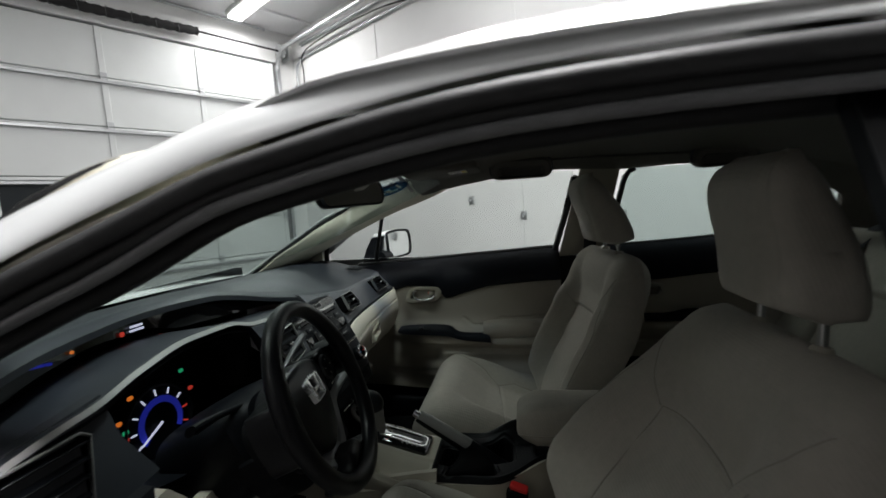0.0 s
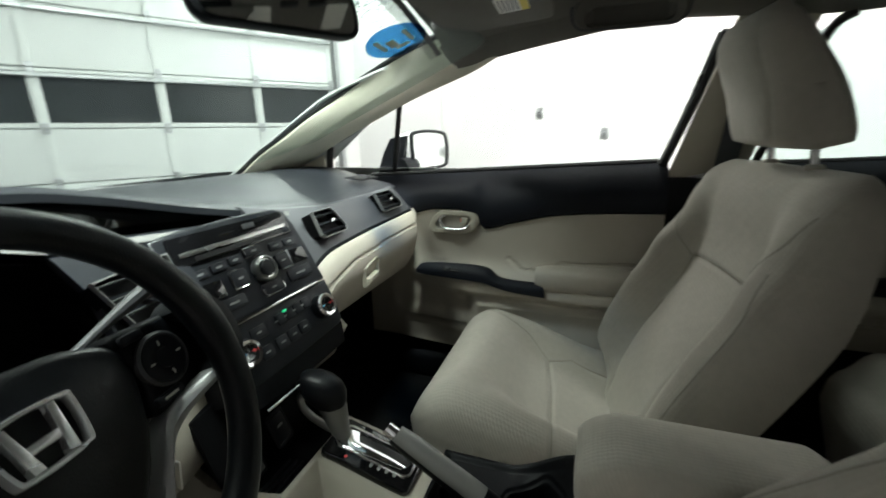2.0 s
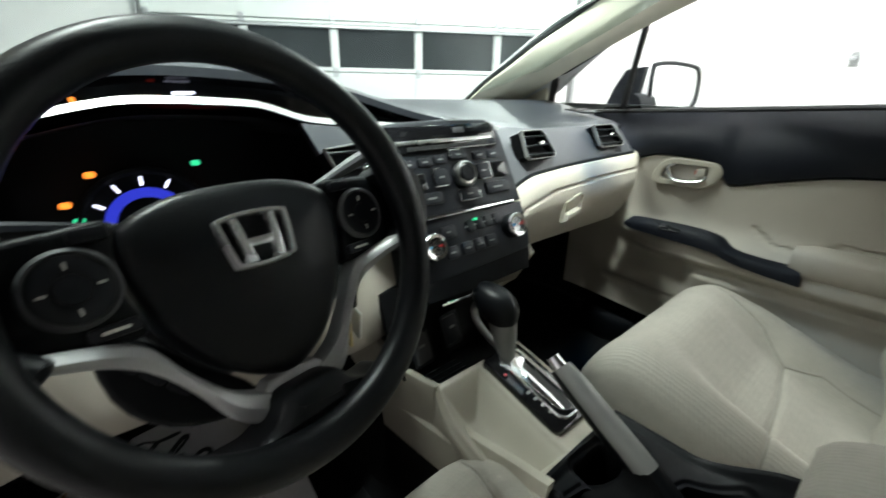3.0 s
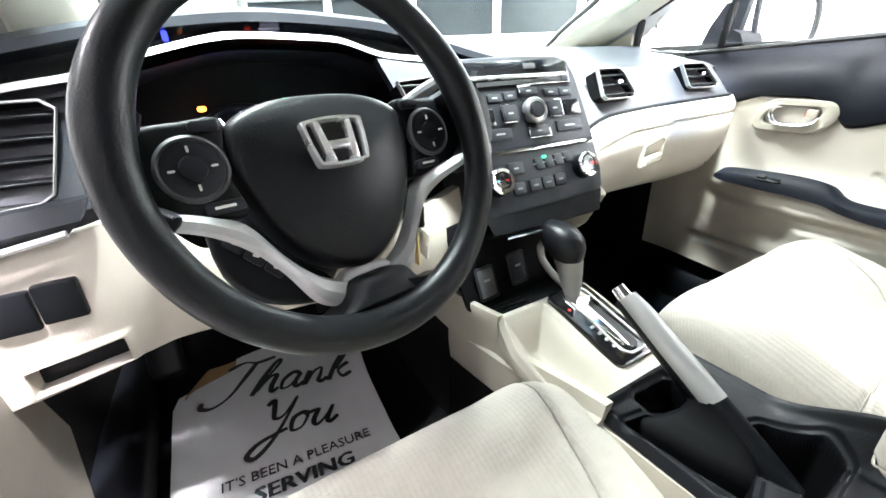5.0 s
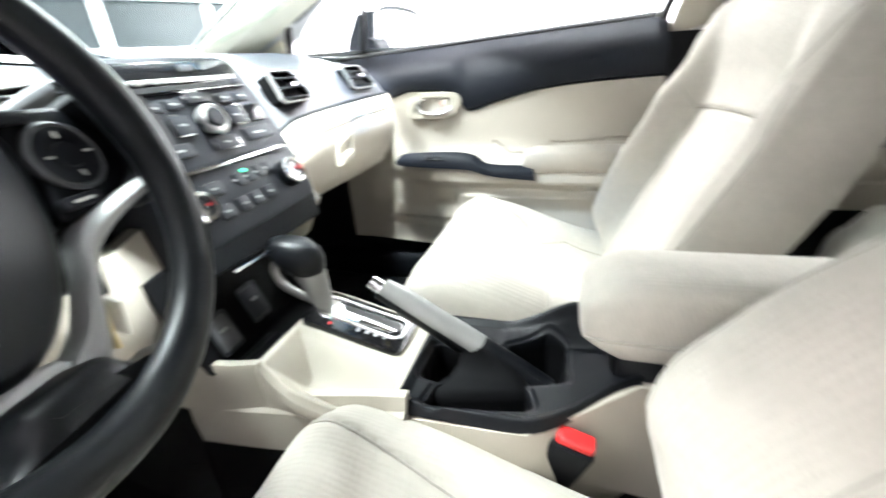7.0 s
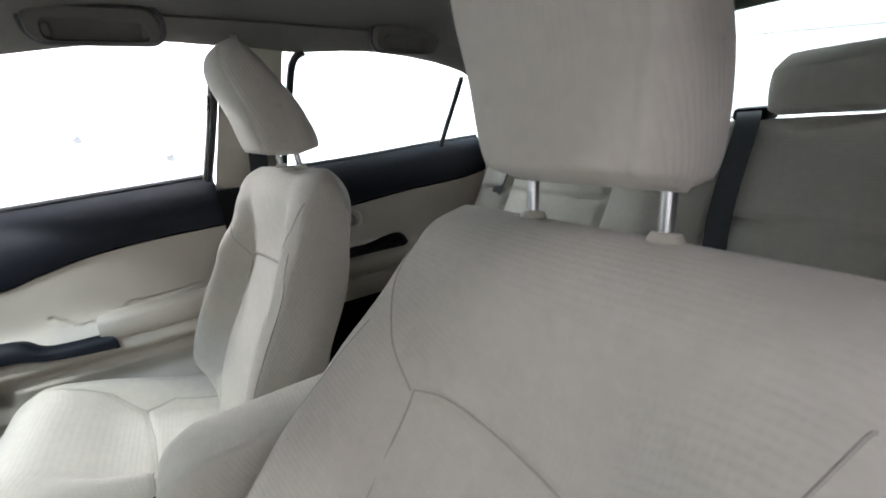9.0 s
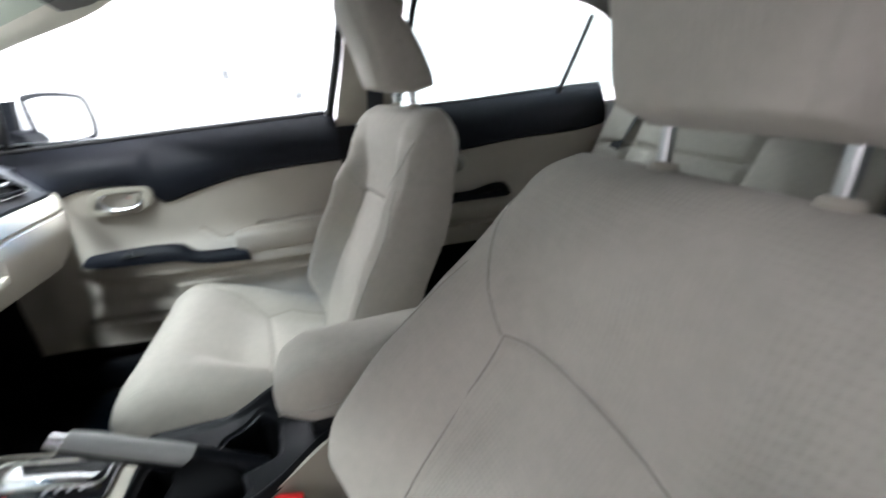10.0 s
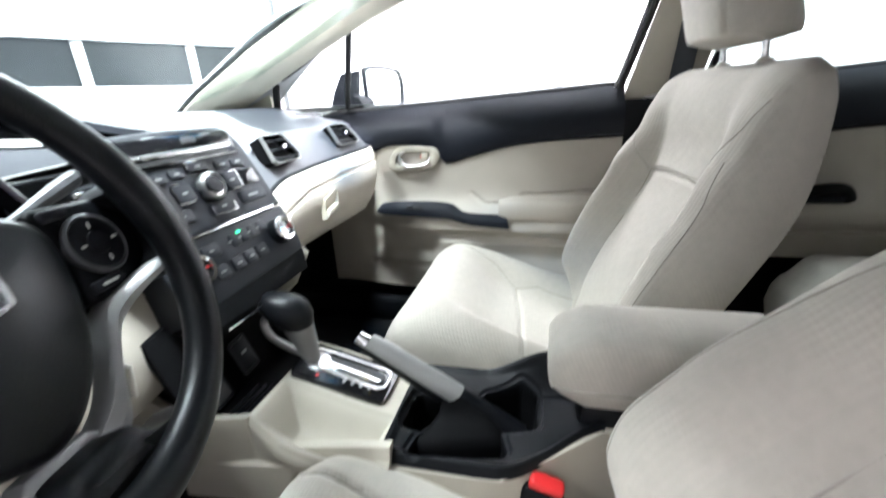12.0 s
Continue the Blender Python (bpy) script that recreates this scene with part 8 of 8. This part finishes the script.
visor(-0.47, -0.05, [(-0.035, 0.055, 0.095, 0.055)], "grey-beige driver's sun visor with a white and yellow label", 0.045, 0.06)
visor(0.10, 0.46, [(0.03, 0.05, 0.085, 0.055)], "grey-beige passenger's sun visor with a white and yellow label", 0.008, 0.05)
oc = thing("overhead_console", (0.03, -0.10, 1.32), "grey-beige overhead lamp console", "overhead console")
mo_ = basis((0.02, -0.10, liner_z(0, -0.1) - 0.012), (1, 0, 0), (0, -1, 0.08))
bm = bmesh.new()
add_plate(bm, rrect(0.19, 0.15, 0.025), 0.012, mo_, 0.008, 3, h0=-0.006)
part("console_shell", bm, HEADLINER, oc)
for x in (-0.062, 0.052):
    bm = bmesh.new()
    add_plate(bm, rrect(0.034, 0.080, 0.006, x, 0.015), 0.014, mo_, 0.002, h0=0.010)
    part("lamp_lens", bm, LABEL, oc, "white lamp lens")
for x in (-0.02, 0.02):
    bm = bmesh.new()
    add_plate(bm, rrect(0.026, 0.018, 0.004, x, -0.03), 0.015, mo_, 0.002, h0=0.010)
    part("lamp_switch", bm, STACK, oc)
dl = thing("dome_light", (-0.25, -0.632, 1.35), "white lensed dome light on the headliner", "dome light")
md = basis((-0.25, -0.632, liner_z(0.25, -0.63) - 0.003), (0.94, 0.34, 0), (0.34, -0.94, 0))
bm = bmesh.new()
add_plate(bm, rrect(0.056, 0.090, 0.02), 0.008, md, 0.005, 3)
part("lamp_base", bm, HEADLINER, dl)
bm = bmesh.new()
add_plate(bm, rrect(0.040, 0.072, 0.014), 0.014, md, 0.005, 3, h0=0.006)
part("lamp_lens", bm, LABEL, dl, "white lamp lens")


def grab_handle(c, ln):
    g = thing("grab_handle", c, "grey-beige folded grab handle on the roof rail", "grab handle", "grab handles")
    s = 1 if c[0] > 0 else -1
    m = basis(c, (0, -s, 0), (-s * 0.30, 0, 0.95))
    bm = bmesh.new()
    o_ = [(p[0] * (1.0 - 1.2 * p[1]), p[1]) for p in rrect(ln, 0.062, 0.026, k=6)]
    i_ = [(p[0] * (1.0 - 1.2 * p[1]), p[1]) for p in rrect(ln - 0.055, 0.032, 0.012, 0, -0.012, k=6)]
    ring_plate(bm, o_, i_, 0.020, m, 0.008)
    part("handle_bar", bm, HEADLINER, g)
    for q in (-1, 1):
        bm = bmesh.new()
        add_box(bm, m @ Vector((q * (ln / 2 - 0.02), -0.012, 0.006)), (0.03, 0.024, 0.02), 0.006, m.to_3x3(), 2)
        part("handle_mount", bm, HEADLINER, g)
    # solid grey ring draws the dark shade round the handle
    bm = bmesh.new()
    ring_plate(bm, rrect(ln + 0.016, 0.076, 0.034, k=6), rrect(ln + 0.004, 0.064, 0.028, k=6), 0.006, m, 0.001, h0=-0.004)
    add_plate(bm, rrect(ln - 0.004, 0.058, 0.024, k=6), 0.001, m, mi=1, h0=-0.004)
    part("handle_gap_ring", bm, [GREY, HEADLINER], g, "dark ring painted as the handle's shaded gap")


grab_handle((0.456, -0.39, 1.331), 0.20)
grab_handle((0.458, -1.02, 1.325), 0.18)
grab_handle((-0.458, -1.02, 1.325), 0.18)

# sticker on the glass
bm = bmesh.new()
sx, sy = 0.318, 0.036
ms = basis((sx, sy, ws(sx, sy) - 0.001), (1, 0, -0.13), (0, 1, -0.36))
add_plate(bm, [(0.062 * math.cos(2 * math.pi * j / 32), 0.062 * math.sin(2 * math.pi * j / 32)) for j in range(32)], 0.001, ms)
stk = thing("window_sticker", (sx, sy, 1.28), "round blue sticker on the windscreen", "window sticker")
part("sticker_disc", bm, FILM, stk)
for i, (dx, dy, w, h) in enumerate(((-0.01, 0.03, 0.05, 0.010), (0.0, 0.008, 0.03, 0.018), (0.022, -0.005, 0.012, 0.03), (-0.005, -0.03, 0.05, 0.008))):
    bm = bmesh.new()
    add_plate(bm, rrect(w, h, 0.002, dx, dy, k=1), -0.0002, ms, h0=-0.0012)
    part("sticker_mark", bm, PALE, stk)

# ---- footwell ----
mat_t = thing("paper_floor_mat", (-0.43, 0.35, 0.31), "white paper floor mat printed with black thanks lettering", "floor mat")
MZ = 0.318
bm = bmesh.new()
out = [(-0.652, 0.02), (-0.650, 0.30), (-0.646, 0.515), (-0.63, 0.535), (-0.531, 0.482), (-0.515, 0.56), (-0.490, 0.70), (-0.33, 0.635), (-0.225, 0.535), (-0.250, 0.38), (-0.268, 0.20), (-0.27, 0.02)]
n_ = 20
rows = []
for k in range(n_ + 1):
    y = 0.02 + (0.70 - 0.02) * k / n_
    hit = []
    for (ax, ay), (bx, by) in zip(out, out[1:] + out[:1]):
        if (ay - y) * (by - y) <= 0 and abs(ay - by) > 1e-6:
            hit.append(ax + (bx - ax) * (y - ay) / (by - ay))
    x0, x1 = min(hit), max(hit)
    x1 = max(x1, x0 + 0.01)
    rows.append([(x0 + (x1 - x0) * j / 16, y, MZ + 0.012 * sstep(0.5, 0.7, y) + 0.004 * noise.noise(Vector((x0 + (x1 - x0) * j / 16, y, 3)) * 9)) for j in range(17)])
add_slab(bm, rows, (0, 0, -0.002))
part("paper_sheet", bm, PAPER, mat_t, "creased white paper")


def mat_text(txt, x, y, size, ang, length, bold=0.0):
    """A printed line of the given length; bold thickens its strokes."""
    b = bmesh.new()
    add_text(b, txt, size, Matrix.Identity(4))
    wide = length / max(v.co.x for v in b.verts)
    b.clear()
    for q in ((0.0,) if bold == 0 else (0.0, bold, bold * 2)):
        add_text(b, txt, size, Matrix.Translation((x, y, MZ + 0.006 + 0.0002 * (q > 0) + 0.0002 * (q > bold))) @ Matrix.Rotation(radians(ang), 4, "Z") @ Matrix.Translation((q, 0, 0)), 0.0008, 0.0, wide)
    part("lettering", b, INK, mat_t, "black printed lettering")


mat_text("IT'S BEEN A PLEASURE", -0.576, 0.225, 0.029, -5, 0.262)
mat_text("SERVING", -0.530, 0.176, 0.040, -5, 0.168, bold=0.0016)


def script(strokes, x, y, size, ang):
    """Brush lettering: smooth pen strokes laid flat on the paper."""
    m = Matrix.Translation((x, y, MZ + 0.0055)) @ Matrix.Rotation(radians(ang), 4, "Z")
    for st in strokes:
        pts = catmull([(px_ * size + 0.25 * py_ * size, py_ * size, 0) for px_, py_ in st], 6)
        k = len(pts)
        rad = [size * (0.028 + 0.026 * (0.5 + 0.5 * math.sin(9.0 * i / k + 0.8))) for i in range(k)]
        b = bmesh.new()
        add_tube(b, [m @ p for p in pts], rad, 8, flat=0.06, up=(0, 0, 1))
        part("brush_stroke", b, INK, mat_t, "black brush lettering")


T_ = [[(-0.25, 0.95), (0.0, 1.12), (0.3, 1.05), (0.62, 1.15)], [(0.28, 1.08), (0.20, 0.6), (0.10, 0.1), (-0.10, -0.12), (-0.32, -0.08), (-0.38, 0.08)]]
h_ = [[(0.55, 0.0), (0.60, 0.5), (0.72, 0.98), (0.80, 0.9), (0.66, 0.4), (0.60, 0.1), (0.72, 0.45), (0.86, 0.5), (0.86, 0.2), (0.92, 0.02), (1.02, 0.10)]]
a_ = [[(1.34, 0.42), (1.20, 0.48), (1.06, 0.28), (1.10, 0.04), (1.26, 0.10), (1.36, 0.42), (1.32, 0.14), (1.40, 0.02), (1.50, 0.12)]]
n_s = [[(1.54, 0.42), (1.54, 0.02), (1.62, 0.34), (1.76, 0.46), (1.80, 0.28), (1.80, 0.08), (1.88, 0.02), (1.96, 0.12)]]
k_ = [[(2.02, 0.0), (2.06, 0.55), (2.16, 1.0), (2.22, 0.88), (2.08, 0.3)], [(2.32, 0.46), (2.16, 0.26), (2.30, 0.04), (2.44, 0.14)]]
script(T_ + h_ + a_ + n_s + k_, -0.555, 0.459, 0.112, -15)
Y_ = [[(-0.1, 0.88), (0.0, 1.0), (0.08, 0.72), (0.16, 0.46), (0.34, 0.52), (0.48, 0.98), (0.42, 0.5), (0.28, -0.1), (0.08, -0.42), (-0.10, -0.34), (0.05, -0.08), (0.5, 0.12)]]
o_s = [[(0.72, 0.46), (0.56, 0.34), (0.60, 0.04), (0.78, 0.06), (0.84, 0.32), (0.72, 0.46), (0.86, 0.40), (0.98, 0.44)]]
u_ = [[(1.04, 0.46), (1.00, 0.14), (1.10, 0.02), (1.24, 0.20), (1.32, 0.46), (1.28, 0.12), (1.36, 0.02), (1.48, 0.14)]]
script(Y_ + o_s + u_, -0.502, 0.309, 0.100, -13)

bm = bmesh.new()
rows = [[(-0.625, 0.46, 0.3125), (-0.55, 0.44, 0.3125), (-0.48, 0.44, 0.3125)], [(-0.622, 0.525, 0.319), (-0.575, 0.59, 0.322), (-0.47, 0.66, 0.325)]]
add_slab(bm, rows, (0, 0, -0.003))
solo("kraft_board", bm, KRAFT, "brown kraft board edge under the paper mat", "cardboard")
bp_ = thing("brake_pedal", (-0.46, 0.62, 0.36), "black brake pedal in the dark footwell", "pedal")
bm = bmesh.new()
add_box(bm, (-0.42, 0.60, 0.47), (0.09, 0.015, 0.06), 0.008, Matrix.Rotation(radians(-25), 3, "X"))
part("pedal_pad", bm, RUBBER, bp_)
bm = bmesh.new()
add_tube(bm, [(-0.42, 0.61, 0.48), (-0.42, 0.68, 0.62), (-0.42, 0.72, 0.75)], 0.010, 8)
part("pedal_arm", bm, BLACK, bp_)
ap = thing("accelerator_pedal", (-0.26, 0.62, 0.32), "black accelerator pedal in the dark footwell", "pedal")
bm = bmesh.new()
add_box(bm, (-0.265, 0.66, 0.42), (0.05, 0.014, 0.13), 0.006, Matrix.Rotation(radians(-30), 3, "X"))
part("pedal_pad", bm, RUBBER, ap)
bm = bmesh.new()
add_box(bm, (-0.64, 0.62, 0.44), (0.07, 0.03, 0.20), 0.012, Matrix.Rotation(radians(-35), 3, "X"), 3)
solo("foot_rest", bm, BLACK, "black foot rest in the dark footwell", "foot rest")
bm = bmesh.new()
rows = [[(-0.705, 0.02, 0.74), (-0.702, 0.09, 0.74), (-0.70, 0.145, 0.73)], [(-0.70, 0.02, 0.66), (-0.70, 0.11, 0.66), (-0.70, 0.175, 0.655)], [(-0.712, -0.02, 0.55), (-0.708, 0.12, 0.56), (-0.70, 0.215, 0.56)], [(-0.72, -0.1, 0.40), (-0.712, 0.06, 0.40), (-0.70, 0.16, 0.40)]]
add_slab(bm, rows, (-0.015, 0, 0))
kp = thing("kick_panel", (-0.70, 0.1, 0.38), "beige kick panel, darkened for shade, beside the driver's footwell", "kick panel")
part("panel_skin", bm, SHADED_BEIGE, kp)
kp2 = thing("kick_panel", (0.70, 0.45, 0.35), "dark kick panel beside the passenger footwell", "kick panel")
bm = bmesh.new()
rows = [[(0.71, 0.335, 0.68), (0.70, 0.45, 0.68), (0.70, 0.6, 0.68)], [(0.71, 0.335, 0.50), (0.70, 0.45, 0.50), (0.69, 0.62, 0.50)], [(0.71, 0.335, 0.36), (0.70, 0.45, 0.34), (0.68, 0.64, 0.34)]]
add_slab(bm, rows, (0.015, 0, 0))
part("panel_skin", bm, BLACK, kp2)
